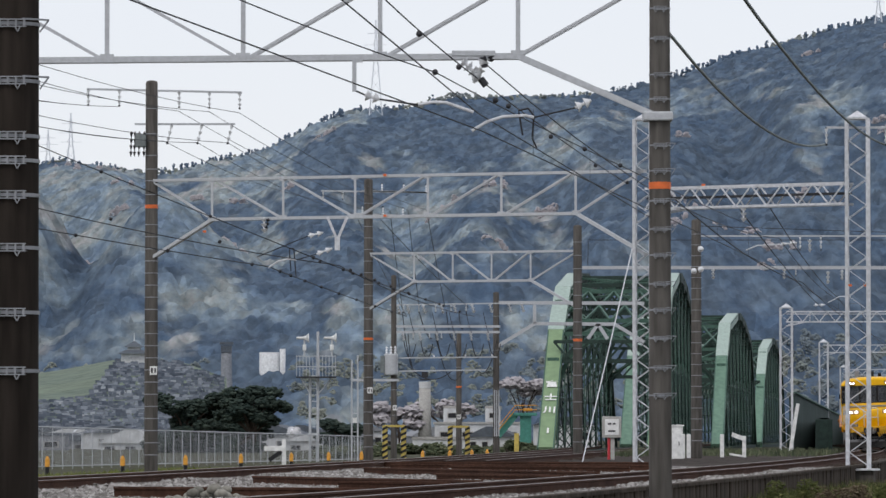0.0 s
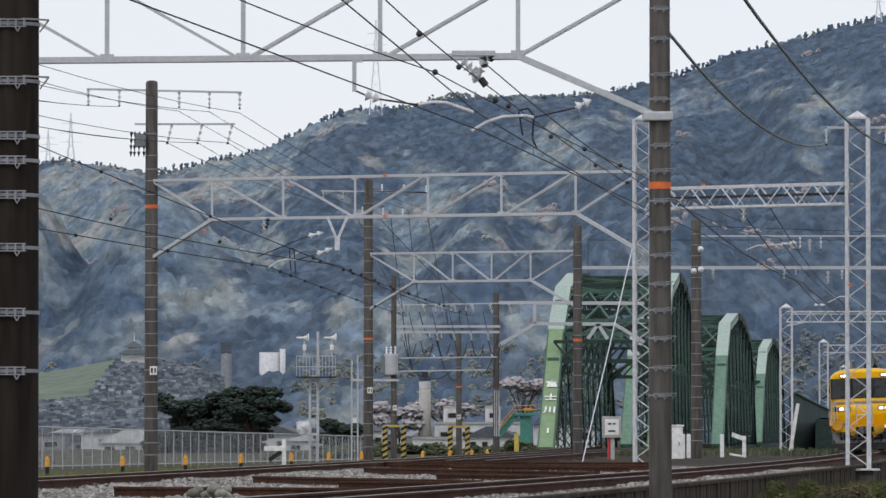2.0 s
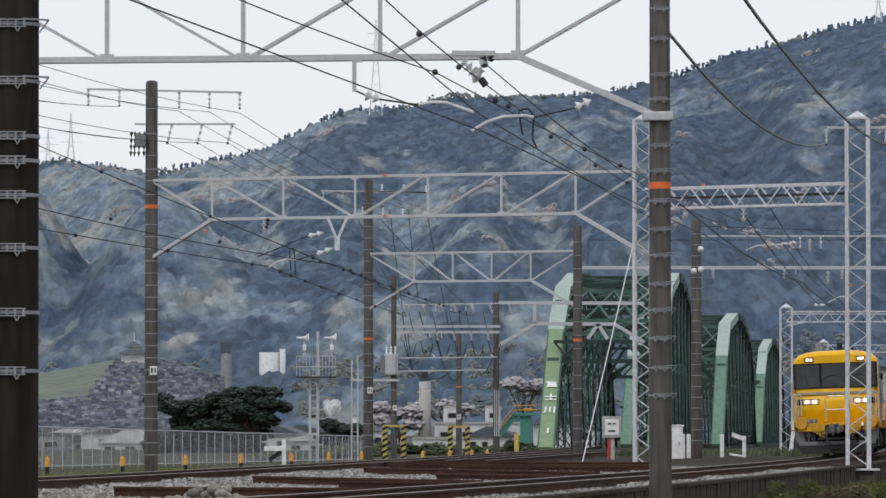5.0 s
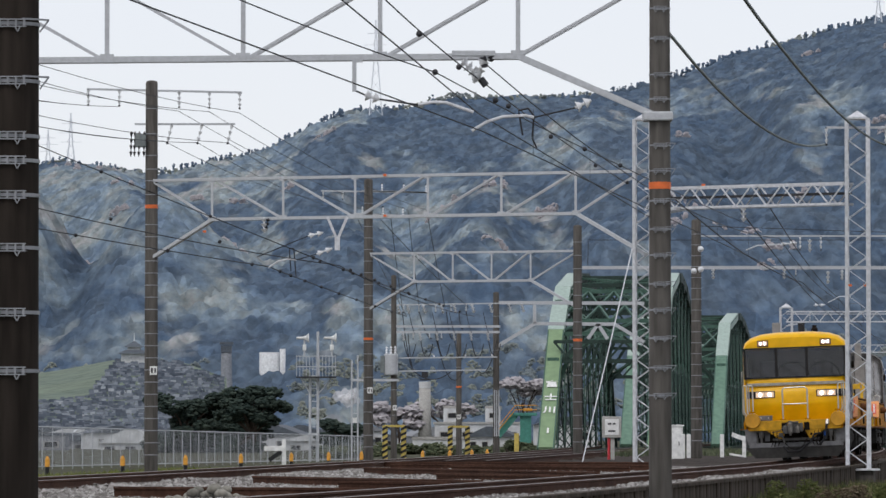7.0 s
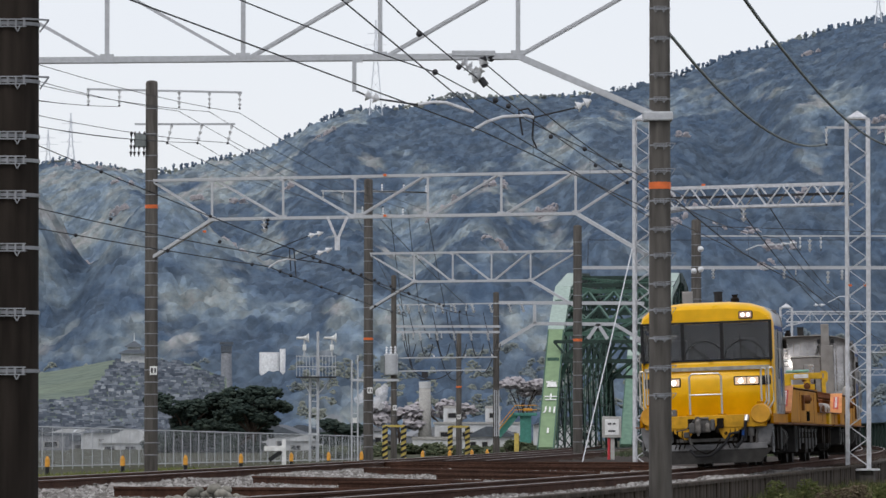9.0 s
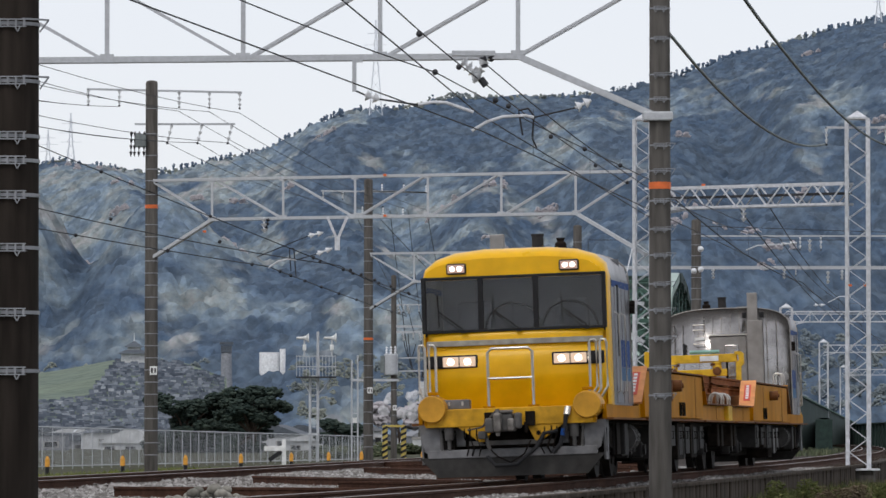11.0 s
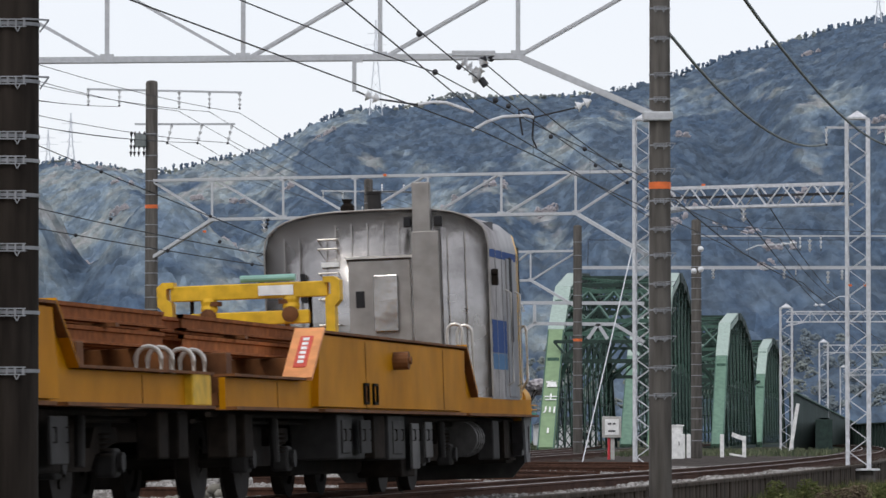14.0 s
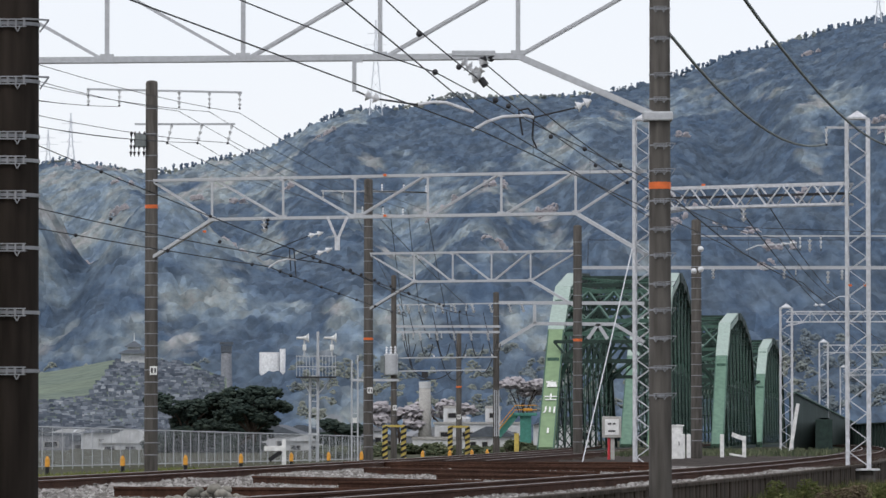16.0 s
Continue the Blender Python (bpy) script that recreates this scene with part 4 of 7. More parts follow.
approach_girder()


def paint_tag(at, size):
    solo("paint_tag", box(B(), (0, 0, 0), size, 0.005), ORANGE_BAND, "small orange paint mark on a steel beam", "paint mark", at, group="paint marks")


paint_tag((-6.57, 135.35, 6.771), (0.09, 0.04, 0.06))
paint_tag((-1.58, 133.4, 8.227), (0.09, 0.04, 0.06))
paint_tag((-1.58, 133.4, 7.121), (0.09, 0.04, 0.06))
paint_tag((6.888, 129.9, 7.773), (0.09, 0.04, 0.06))
paint_tag((10.581, 127.76, 5.06), (0.09, 0.04, 0.06))
paint_tag((10.978, 127.76, 5.06), (0.09, 0.04, 0.06))



# ---- overhead wires ----
def wire(pts, r=0.013, label="thin dark overhead wire", drop=0.0, material=None, name="overhead_wire", group="overhead wires"):
    """A wire hung from support to support."""
    line = []
    for a, b in zip(pts, pts[1:]):
        line += sag(a, b, drop, 10)[(1 if line else 0):]
    return solo(name, tube(B(), line, r, 5), material or WIRE, label, "wire", group=group)


def contact(y):
    return (line_1(y) + (0.12 if round(y / 60) % 2 else -0.12), y, 5.5)


wire([contact(y) for y in (8, 70, 129.5, 193, 258, 365, 480)], 0.0095, "dark copper contact wire over the near track")
wire([(x, y, 6.35 if y != 70 else 6.5) for x, y, z in (contact(v) for v in (70, 129.5, 193, 258, 365, 480))], 0.0095, "dark messenger wire over the near track", 0.55)
DROPS = [(y, contact(y)) for y in (76, 84, 92, 101, 110, 119, 140, 150, 160, 170, 180)]
for y, c in DROPS:
    k = ((y - 70) / 59.5) % 1.0
    x = float(np.interp(y, (8, 70, 129.5, 193), [contact(v)[0] for v in (8, 70, 129.5, 193)]))
    solo("dropper", tube(B(), [(x, y, 5.5), (x, y, 6.42 - 0.55 * 4 * k * (1 - k))], 0.003, 4), WIRE, "thin dropper between messenger and contact wire", "wire", group="droppers")
wire([(-2.048, 42.0, 5.88), (0.491, 70.0, 5.761), (4.42, 105.0, 5.818)], 0.0095, "dark second contact wire sweeping in")
wire([(-0.928, 56.0, 6.395), (0.621, 71.0, 6.236), (3.999, 106.0, 6.582)], 0.0095, "dark feeder wire with clamps", 0.05)
wire([(-2.486, 53.5, 6.025), (-0.105, 65.5, 6.01), (3.217, 88.5, 6.015), (8.164, 130.0, 6.7)], 0.009, "dark feeder wire with clamps", 0.03)
wire([(-13.356, 118.0, 9.658), (-2.968, 133.0, 5.756), (0.355, 193.0, 6.159)], 0.013, "dark contact wire over the far track", 0.05)
wire([(-12.677, 112.0, 7.224), (-2.836, 134.0, 5.79), (1.243, 193.0, 5.826)], 0.013, "dark messenger wire over the far track", 0.2)
wire([(-12.677, 112.0, 6.515), (-4.763, 134.0, 5.759), (-1.421, 193.0, 5.826)], 0.013, "dark contact wire over the far track", 0.05)
bm = B()
for c in ((-0.295, 61.0, 6.156), (0.219, 68.0, 6.265), (1.014, 76.0, 6.26), (1.845, 84.0, 6.272), (2.981, 96.0, 6.437), (3.937, 105.0, 6.568), (-0.105, 65.5, 6.01), (0.749, 70.0, 5.939), (2.339, 81.0, 5.885), (3.178, 88.0, 5.998)):
    bmesh.ops.create_icosphere(bm, subdivisions=2, radius=0.042, matrix=Matrix.Translation(c))
for line in (((-13.356, 118.0, 9.658), (-2.968, 133.0, 5.756), (0.355, 193.0, 6.159)), ((-12.677, 112.0, 7.224), (-2.836, 134.0, 5.79), (1.243, 193.0, 5.826)), ((-12.677, 112.0, 6.515), (-4.763, 134.0, 5.759), (-1.421, 193.0, 5.826))):
    for k, (a, b) in enumerate(zip(line, line[1:])):
        for u in ((0.45, 0.7, 0.95), (0.06, 0.12, 0.2, 0.3, 0.42, 0.55, 0.7, 0.85))[k]:
            p = Vector(a).lerp(Vector(b), u)
            bmesh.ops.create_icosphere(bm, subdivisions=1, radius=0.055, matrix=Matrix.Translation(p - Vector((0, 0, 0.05 * 4 * u * (1 - u)))))
solo("wire_clamps", bm, DARK_FIT, "small dark round clamps along the feeder wires", "clamps", kind="stuff")

# line wires from the tall pole to its neighbours
wire([(-9.84, 136.0, 10.294), (-11.048, 92.0, 8.372)], 0.0085, drop=0.2, group="line wires", label="thin line wire strung between poles")
wire([(-8.964, 136.0, 10.262), (-11.048, 92.0, 8.159)], 0.0085, drop=0.2, group="line wires", label="thin line wire strung between poles")
wire([(-11.048, 92.0, 9.009), (-7.321, 136.0, 10.137), (-2.108, 195.0, 10.093)], 0.0085, drop=0.25, group="line wires", label="thin line wire strung between poles")
wire([(-11.048, 92.0, 8.691), (-6.476, 136.0, 10.121), (-1.391, 195.0, 10.093)], 0.0085, drop=0.25, group="line wires", label="thin line wire strung between poles")
wire([(-11.048, 92.0, 9.328), (-5.632, 136.0, 10.09), (-0.65, 195.0, 10.093)], 0.0085, drop=0.25, group="line wires", label="thin line wire strung between poles")
wire([(-11.048, 92.0, 7.841), (-7.728, 136.0, 9.305), (-4.755, 195.0, 10.475)], 0.0085, drop=0.25, group="line wires", label="thin line wire strung between poles")
wire([(-11.048, 92.0, 7.735), (-6.789, 136.0, 9.258), (-3.364, 195.0, 9.914)], 0.0085, drop=0.25, group="line wires", label="thin line wire strung between poles")
wire([(-11.048, 92.0, 8.053), (-5.96, 136.0, 9.258), (-2.445, 195.0, 9.914)], 0.0085, drop=0.25, group="line wires", label="thin line wire strung between poles")
wire([(-2.108, 195.0, 10.093), (-1.921, 232.0, 7.167)], 0.014, drop=0.1, group="line wires", label="thin line wire strung between poles")
wire([(-1.391, 195.0, 10.093), (-1.121, 232.0, 7.167)], 0.014, drop=0.1, group="line wires", label="thin line wire strung between poles")
wire([(-0.65, 195.0, 10.093), (0.107, 232.0, 7.167)], 0.014, drop=0.1, group="line wires", label="thin line wire strung between poles")
wire([(-3.364, 195.0, 9.689), (-1.708, 232.0, 6.767)], 0.014, drop=0.1, group="line wires", label="thin line wire strung between poles")
wire([(-2.445, 195.0, 9.689), (1.228, 232.0, 7.167)], 0.014, drop=0.1, group="line wires", label="thin line wire strung between poles")
wire([(3.213, 70.0, 6.908), (9.953, 128.0, 8.738)], 0.026, drop=0.55, material=CABLE, label="thick grey sheathed cable sagging between masts", group="sheathed cables")
wire([(3.492, 60.0, 6.768), (11.514, 128.0, 8.738)], 0.026, drop=0.35, material=CABLE, label="thick grey sheathed cable sagging between masts", group="sheathed cables")
wire([(7.835, 129.5, 7.096), (20.358, 258.0, 7.394), (32.915, 365.0, 6.619)], 0.016, drop=0.2, label="thin dark overhead wire")
wire([(8.282, 129.5, 7.723), (20.655, 258.0, 8.433), (33.419, 365.0, 7.458)], 0.016, drop=0.3, label="thin dark overhead wire")
wire([(5.01, 110.0, 6.609), (14.119, 193.0, 7.158), (26.778, 300.0, 7.028)], 0.016, drop=0.3, label="thin dark overhead wire")
wire([(9.791, 190.0, 8.88), (9.835, 190.0, 9.252), (17.615, 190.0, 8.989), (17.702, 190.0, 8.858)], 0.014, label="thin dark cross wire over the tracks")
wire([(5.654, 192.0, 7.701), (5.676, 192.0, 8.784), (18.021, 192.0, 8.784)], 0.014, label="thin dark cross wire over the tracks")


def arm(a, b, hang, length, lean=0.0, w=0.055, label="grey steel cross-arm with porcelain insulators", up=False):
    """A cross-arm from a to b with strings of insulators below or above it; hang are shares of its length."""
    t = thing("cross_arm", label, "cross-arm", a, group="cross-arms")
    a, b = Vector(a), Vector(b)
    d = b - a
    part("beam", bar(B(), (0, 0, 0), d, w, w), GALV, t)
    for k in hang:
        p = d * k
        q = p + Vector((lean, 0, length if up else -length))
        part("insulator", insulator(B(), p, q, 3, 0.05), PORCELAIN, t)
        part("hanger", rod(rod(B(), p, p.lerp(q, 0.12), 0.03), q, p.lerp(q, 1.12), 0.03), DARK_FIT, t)
    return t


arm((-9.871, 136.0, 10.749), (-5.569, 136.0, 10.655), (0.01, 0.21, 0.595, 0.79, 0.985), 0.42)
arm((-8.541, 136.0, 9.776), (-5.757, 136.0, 9.776), (0.37, 0.67, 0.97), 0.5, -0.12)
arm((-4.845, 195.0, 10.857), (-0.538, 195.0, 10.79), (0.02, 0.2), 0.3)
arm((-3.23, 195.0, 10.857), (-0.538, 195.0, 10.79), (0.3, 0.62, 0.95), 0.3, up=True)
arm((-3.566, 195.0, 9.959), (-1.099, 195.0, 9.846), (0.15, 0.48, 0.8), 0.3, up=True)
arm((-2.508, 232.0, 7.301), (4.697, 232.0, 7.407), (0.09, 0.19, 0.3, 0.4, 0.5), 0.35)
arm((-2.428, 232.0, 6.287), (2.695, 232.0, 6.287), (), 0.3, w=0.11)
arm((-2.428, 232.0, 6.02), (2.695, 232.0, 6.02), (0.2, 0.35, 0.46), 0.3, w=0.11)
arm((-2.428, 232.0, 4.794), (2.562, 232.0, 4.847), (0.4, 0.7, 0.95), 0.14, up=True)
arm((-2.081, 232.0, 4.181), (2.028, 232.0, 4.234), (), 0.2, w=0.06)
arm((9.997, 128.0, 9.181), (11.867, 128.0, 9.181), (0.0, 0.83), 0.42)
arm((5.433, 192.0, 7.701), (18.905, 192.0, 7.701), (0.24, 0.34, 0.62), 0.3, w=0.13)
arm((9.791, 190.0, 8.858), (17.833, 190.0, 8.858), (0.5, 0.6), 0.5)
arm((18.014, 258.0, 7.513), (24.216, 258.0, 7.513), (0.2, 0.5), 0.4)
arm((-3.902, 212.0, 3.531), (-1.902, 212.0, 3.531), (), 0.2, w=0.1)
# switchgear on the tall pole
sg = thing("pole_switch", "small grey switchgear with dark bushings on the tall pole", "switchgear", (-8.31, 135.8, 9.356))
part("case", box(B(), (-0.05, 0, -0.05), (0.3, 0.3, 0.36), 0.03), CABLE, sg)
for x in (-0.3, -0.2, -0.08, 0.06):
    part("bushing", insulator(B(), (x, -0.1, 0.2), (x - 0.02, -0.1, -0.5), 4, 0.045), DARK_FIT, sg)
tr = thing("pole_transformer", "grey pole transformer with white bushings on brackets", "transformer", (-2.452, 231.75, 4.497))
part("tank", lathe(B(), [(0.3, -0.5), (0.33, -0.45), (0.33, 0.45), (0.3, 0.5)], n=16), GALV, tr)
part("cooling_fins", box(box(box(B(), (-0.4, 0, 0), (0.2, 0.05, 0.8)), (-0.4, 0.15, 0), (0.2, 0.05, 0.8)), (-0.4, -0.15, 0), (0.2, 0.05, 0.8)), CABLE, tr)
for x in (-0.2, 0.0, 0.2):
    part("bushing", insulator(B(), (x, 0, 0.5), (x, 0, 0.85), 3, 0.08), PORCELAIN, tr)


def bracket_arm(pts, ins, label="pale curved steady arm with porcelain insulators"):
    """A curved steady arm: pts along the tube, ins pairs of ends of insulators."""
    t = thing("steady_arm", label, "steady arm", pts[0], group="steady arms")
    o = Vector(pts[0])
    loc = [Vector(p) - o for p in pts]
    part("tube", tube(B(), loc, 0.024, 7), WHITE_STEEL, t)
    for a, b in ins:
        part("insulator", insulator(B(), Vector(a) - o, Vector(b) - o, 2, 0.085), PORCELAIN, t)
    return t


bracket_arm([(0.409, 69.8, 5.49), (0.626, 69.8, 5.619), (0.851, 69.8, 5.692), (1.172, 69.8, 5.708), (1.293, 69.8, 5.683)], [((1.879, 69.8, 5.82), (2.104, 69.8, 5.925))])
bracket_arm([(-0.353, 69.8, 5.861), (-0.153, 69.8, 5.901), (0.048, 69.8, 5.893), (0.434, 69.8, 5.756)], [((-1.116, 69.8, 6.006), (-0.899, 69.8, 5.941))])
wire([(1.293, 69.8, 5.683), (1.879, 69.8, 5.82)], 0.012, "short stay wire to the portal knee")
wire([(-0.899, 69.8, 5.941), (-0.353, 69.8, 5.861)], 0.014, "short stay wire at the bracket")
bk = thing("drop_bracket", "galvanised drop bracket under the portal", "bracket", (-1.261, 69.8, 6.553))
part("post", bar(B(), (0, 0, 0), (0, 0, -0.5), 0.06), GALV, bk)
part("foot", bar(B(), (-0.02, 0, -0.06), (0.12, 0, -0.06), 0.05), GALV, bk)
wire([(-1.261, 69.8, 6.07), (-1.116, 69.8, 6.006)], 0.014, "short stay wire at the bracket")
ib = thing("insulator_bracket", "portal bracket with a tangle of white insulators", "bracket", (0.434, 69.8, 6.594))
part("plate", box(B(), (0, 0, 0.0), (0.62, 0.1, 0.08), 0.01), GALV, ib)
part("insulator", insulator(B(), (-0.16, 0, -0.1), (0.1, 0, -0.36), 4, 0.09), PORCELAIN, ib)
part("insulator", insulator(B(), (0.16, 0, -0.08), (0.0, 0, -0.42), 3, 0.08), PORCELAIN, ib)
part("fittings", rod(rod(B(), (0.1, 0, -0.36), (0.18, 0, -0.46), 0.05), (0.13, 0, -0.05), (0.16, 0, -0.2), 0.05), DARK_FIT, ib)
part("counterweight", rod(B(), (0.14, 0, -0.42), (0.18, 0, -0.45), 0.035, n=8), ORANGE_BAND, ib)
part("insulator", insulator(B(), (0.24, 0, -0.04), (0.26, 0, -0.12), 2, 0.06), DARK_FIT, ib)
loop = [(1.132, 69.8, 5.426), (1.076, 69.8, 5.78), (1.212, 69.8, 5.812), (1.293, 69.8, 5.708), (1.269, 69.8, 5.386), (1.333, 69.8, 5.249)]
wire(loop, 0.014, "looped jumper cable at the steady arm")
vb = thing("v_bracket", "white steel bracket hung in a v from the portal", "bracket", (-2.872, 133.5, 7.064))
part("leg", bar(B(), (-0.27, 0, 0.03), (-0.02, 0, -0.55), 0.07), WHITE_STEEL, vb)
part("leg", bar(B(), (0.27, 0, 0.03), (0.02, 0, -0.55), 0.07), WHITE_STEEL, vb)
part("stem", bar(B(), (0, 0, -0.5), (0, 0, -0.88), 0.14, 0.08), WHITE_STEEL, vb)
bracket_arm([(-4.763, 134.0, 5.728), (-4.501, 134.0, 5.898), (-4.254, 134.0, 5.96), (-3.992, 134.0, 5.944)], [((-3.453, 134.0, 6.099), (-3.021, 134.0, 6.253)), ((-3.684, 134.0, 6.592), (-3.268, 134.0, 6.685))])
wire([(-3.992, 134.0, 5.944), (-3.453, 134.0, 6.099)], 0.013, "short stay wire at the bracket")
wire([(-5.071, 134.0, 6.021), (-3.684, 134.0, 6.592)], 0.013, "short stay wire at the bracket")
wire([(-4.146, 134.0, 5.636), (-4.192, 134.0, 6.253), (-4.069, 134.0, 6.253), (-4.007, 134.0, 5.482)], 0.016, "looped jumper cable at the steady arm")
pi = thing("portal_insulator", "white insulators under the second portal", "insulator", (-4.886, 134.0, 7.101))
part("string", insulator(B(), (0, 0, 0), (0.02, 0, -0.42), 3, 0.1), PORCELAIN, pi)
part("string", insulator(B(), (0.12, 0, -0.02), (0.05, 0, -0.35), 3, 0.07), DARK_FIT, pi)
bracket_arm([(11.714, 190.0, 8.311), (12.151, 190.0, 8.486), (12.982, 190.0, 8.53)], [((13.025, 190.0, 8.53), (13.681, 190.0, 8.596))])
bracket_arm([(20.21, 258.0, 8.106), (20.803, 258.0, 8.433), (21.397, 258.0, 8.433)], [((19.468, 258.0, 7.988), (20.061, 258.0, 7.988))])
for at, n in (((7.912, 129.3, 7.176), 0.4), ((10.529, 191.5, 7.64), 0.4), ((13.304, 191.5, 7.64), 0.4), ((15.001, 191.5, 7.552), 0.5), ((14.296, 191.5, 8.787), 0.5), ((15.551, 191.5, 7.596), 0.4)):
    solo("hanging_insulator", insulator(B(), (0, 0, 0), (0, 0, -n), 3, 0.09), PORCELAIN, "white porcelain insulator string hung from a beam", "insulator", at, group="hanging insulators")
for at in ((9.94, 189.5, 8.336), (9.94, 189.5, 7.551), (9.678, 189.5, 7.486)):
    solo("disc_insulator", lathe(B(), [(0.04, -0.12), (0.1, -0.1), (0.115, 0.0), (0.07, 0.04), (0.04, 0.1)], n=16, axis=Matrix.Rotation(math.pi / 2, 4, "X")), PORCELAIN, "round white disc insulator on the concrete pole", "insulator", at, group="disc insulators")
# jumper loops below the switching gantry
for a, b, dep in (((-1.921, 232.0, 6.981), (-1.494, 232.0, 4.367), 0.3), ((-1.655, 232.0, 5.967), (-1.308, 232.0, 4.234), 0.6), ((-0.374, 232.0, 5.967), (0.961, 232.0, 4.234), 1.2), ((1.628, 232.0, 4.234), (2.562, 232.0, 5.7), 0.7), ((-1.121, 232.0, 6.981), (-0.507, 232.0, 5.7), 0.3), ((0.16, 232.0, 6.981), (0.427, 232.0, 5.7), 0.3), ((-1.574, 232.0, 4.367), (0.427, 232.0, 4.207), 0.5), ((0.747, 232.0, 6.981), (0.961, 232.0, 6.287), 0.4)):
    wire([a, b], 0.022, "drooping black jumper cable", dep, group="jumper cables")

for x in (-2.15, -1.7, -0.95, -0.1, 0.5, 1.35, 2.2, 3.1, 3.7):
    solo("hanging_insulator", insulator(B(), (0, 0, 0), (0.12, 0, -0.42), 3, 0.1), PORCELAIN, "white porcelain insulator string hung from a beam", "insulator", (x, 232.0, 7.285 + 0.0147 * (x + 2.5)), group="hanging insulators")
for x in (-1.9, -1.1, -0.3, 0.5, 1.3, 2.1):
    solo("hanging_insulator", insulator(B(), (0, 0, 0), (0.05, 0, -0.36), 3, 0.09), PORCELAIN, "white porcelain insulator string hung from a beam", "insulator", (x, 232.0, 5.975), group="hanging insulators")
    wire([(x + 0.05, 232.0, 5.61), (x + 0.62, 232.0, 5.47)], 0.022, "drooping black jumper cable", 0.75, group="jumper cables")
for x in (-1.6, -0.5, 0.3, 1.1, 1.9):
    wire([(x, 232.0, 6.95), (x + 0.25, 231.9, 6.0)], 0.016, "drooping black jumper cable", 0.12, group="jumper cables")

# poles of the switching gantry, and the small portal behind
pole((-2.322, 232, 0.0), 8.635, 0.15, 0.12, "slim weathered concrete pole of the switching gantry", [3.301, 2.102])
pole((2.53, 234, 0.0), 7.892, 0.16, 0.14, "dark weathered concrete pole of the switching gantry", [6.815, 3.051, 5.201])
pole((0.844, 262, 0.0), 6.587, 0.16, 0.13, "slim weathered concrete pole with an orange ring", [4.781, 2.223], [3.727])
pf = thing("small_portal", "pale steel tube portal before the truss bridge", "catenary portal")
for a, b in (((2.584, 234.0, 5.39), (4.36, 234.0, 6.466)), ((4.36, 234.0, 6.466), (8.182, 234.0, 6.439)), ((8.182, 234.0, 6.439), (9.582, 234.0, 5.578)), ((4.36, 234.0, 6.466), (4.36, 234.0, 7.354)), ((6.89, 234.0, 5.739), (7.375, 234.0, 6.439)), ((7.832, 234.0, 5.739), (7.375, 234.0, 6.439)), ((2.584, 234.0, 7.461), (9.582, 234.0, 7.434))):
    part("tube", bar(B(), a, b, 0.16), GALV, pf)
solo("guy_wire", tube(B(), [(5.78, 150.0, 6.86), (3.885, 139.0, 0.181)], 0.018, 6), WHITE_STEEL, "pale slanting guy wire with a white sleeve", "guy wire")
cond = thing("cable_riser", "pale cable riser bundle on the dark pole", "conduit", (2.555, 233.84, 0.097))
for k in (-0.1, 0.0, 0.1):
    part("pipe", tube(B(), [(k, 0, 1.0), (k, 0, 3.2)], 0.03, 6), GALV, cond)


# ---- trackside things ----
def bollard(at):
    t = thing("marker_post", "black marker post with a yellow-orange cap", "marker post", at, group="marker posts")
    part("stem", lathe(B(), [(0.06, 0), (0.06, 0.28)], n=12), BLACK_PAINT, t)
    part("cap", lathe(B(), [(0.07, 0.27), (0.07, 0.48), (0.05, 0.51), (0.025, 0.57)], n=12), CAP_YELLOW, t)
    return t


CAP_YELLOW = mat("sunned_yellow_cap", (0.72, 0.36, 0.06), 0.6, other=(0.7, 0.25, 0.06), mix=0.5)
first = bollard((-11.176, 139, 0.0))
for at in ((-9.31, 143, 0.0), (-7.746, 148, 0.0), (-6.488, 158, 0.0), (-5.179, 168, 0.0), (-4.043, 174, 0.0), (-2.981, 180, 0.0), (-0.787, 190, 0.0), (0.271, 196, 0.0), (1.173, 200, 0.0), (1.848, 206, 0.0)):
    copy_thing(first, pose(*at))


def fence():
    t = thing("mesh_fence", "long grey wire-mesh fence with steel posts", "fence", kind="structure")
    a, b = Vector((-15.165, 160, 0.0)), Vector((-3.166, 222, 0.0))
    n = 48
    h = 1.5
    pt = lathe(B(), [(0.016, 0), (0.016, h)], n=8)
    me = finish(pt, "post", GALV)
    for i in range(n + 1):
        ob = new("post", me)
        ob.parent = t
        ob.location = a.lerp(b, i / n)
        ob.scale = (1, 1, 1 - 0.27 * i / n)
    for z in (h, 0.1):
        part("rail", tube(B(), [a + Vector((0, 0, z)), b + Vector((0, 0, z * (0.73 if z > 1 else 1)))], 0.022, 6), GALV, t)
    verts, faces = [], []
    d = (b - a)
    count = 1000
    for i in range(count):
        for s in (1, -1):
            u0 = i / count
            u1 = u0 + s * 0.024
            if not 0 <= u1 <= 1:
                continue
            p, q = a + d * u0 + Vector((0, 0, 0.1)), a + d * u1 + Vector((0, 0, h * (1 - 0.27 * u1)))
            k = len(verts)
            w = d.normalized() * 0.005
            verts += [p - w, p + w, q + w, q - w]
            faces.append((k, k + 1, k + 2, k + 3))
    mesh = from_lists("wire_mesh", [tuple(v) for v in verts], faces, GALV, "", "", "stuff")
    mesh.parent = t


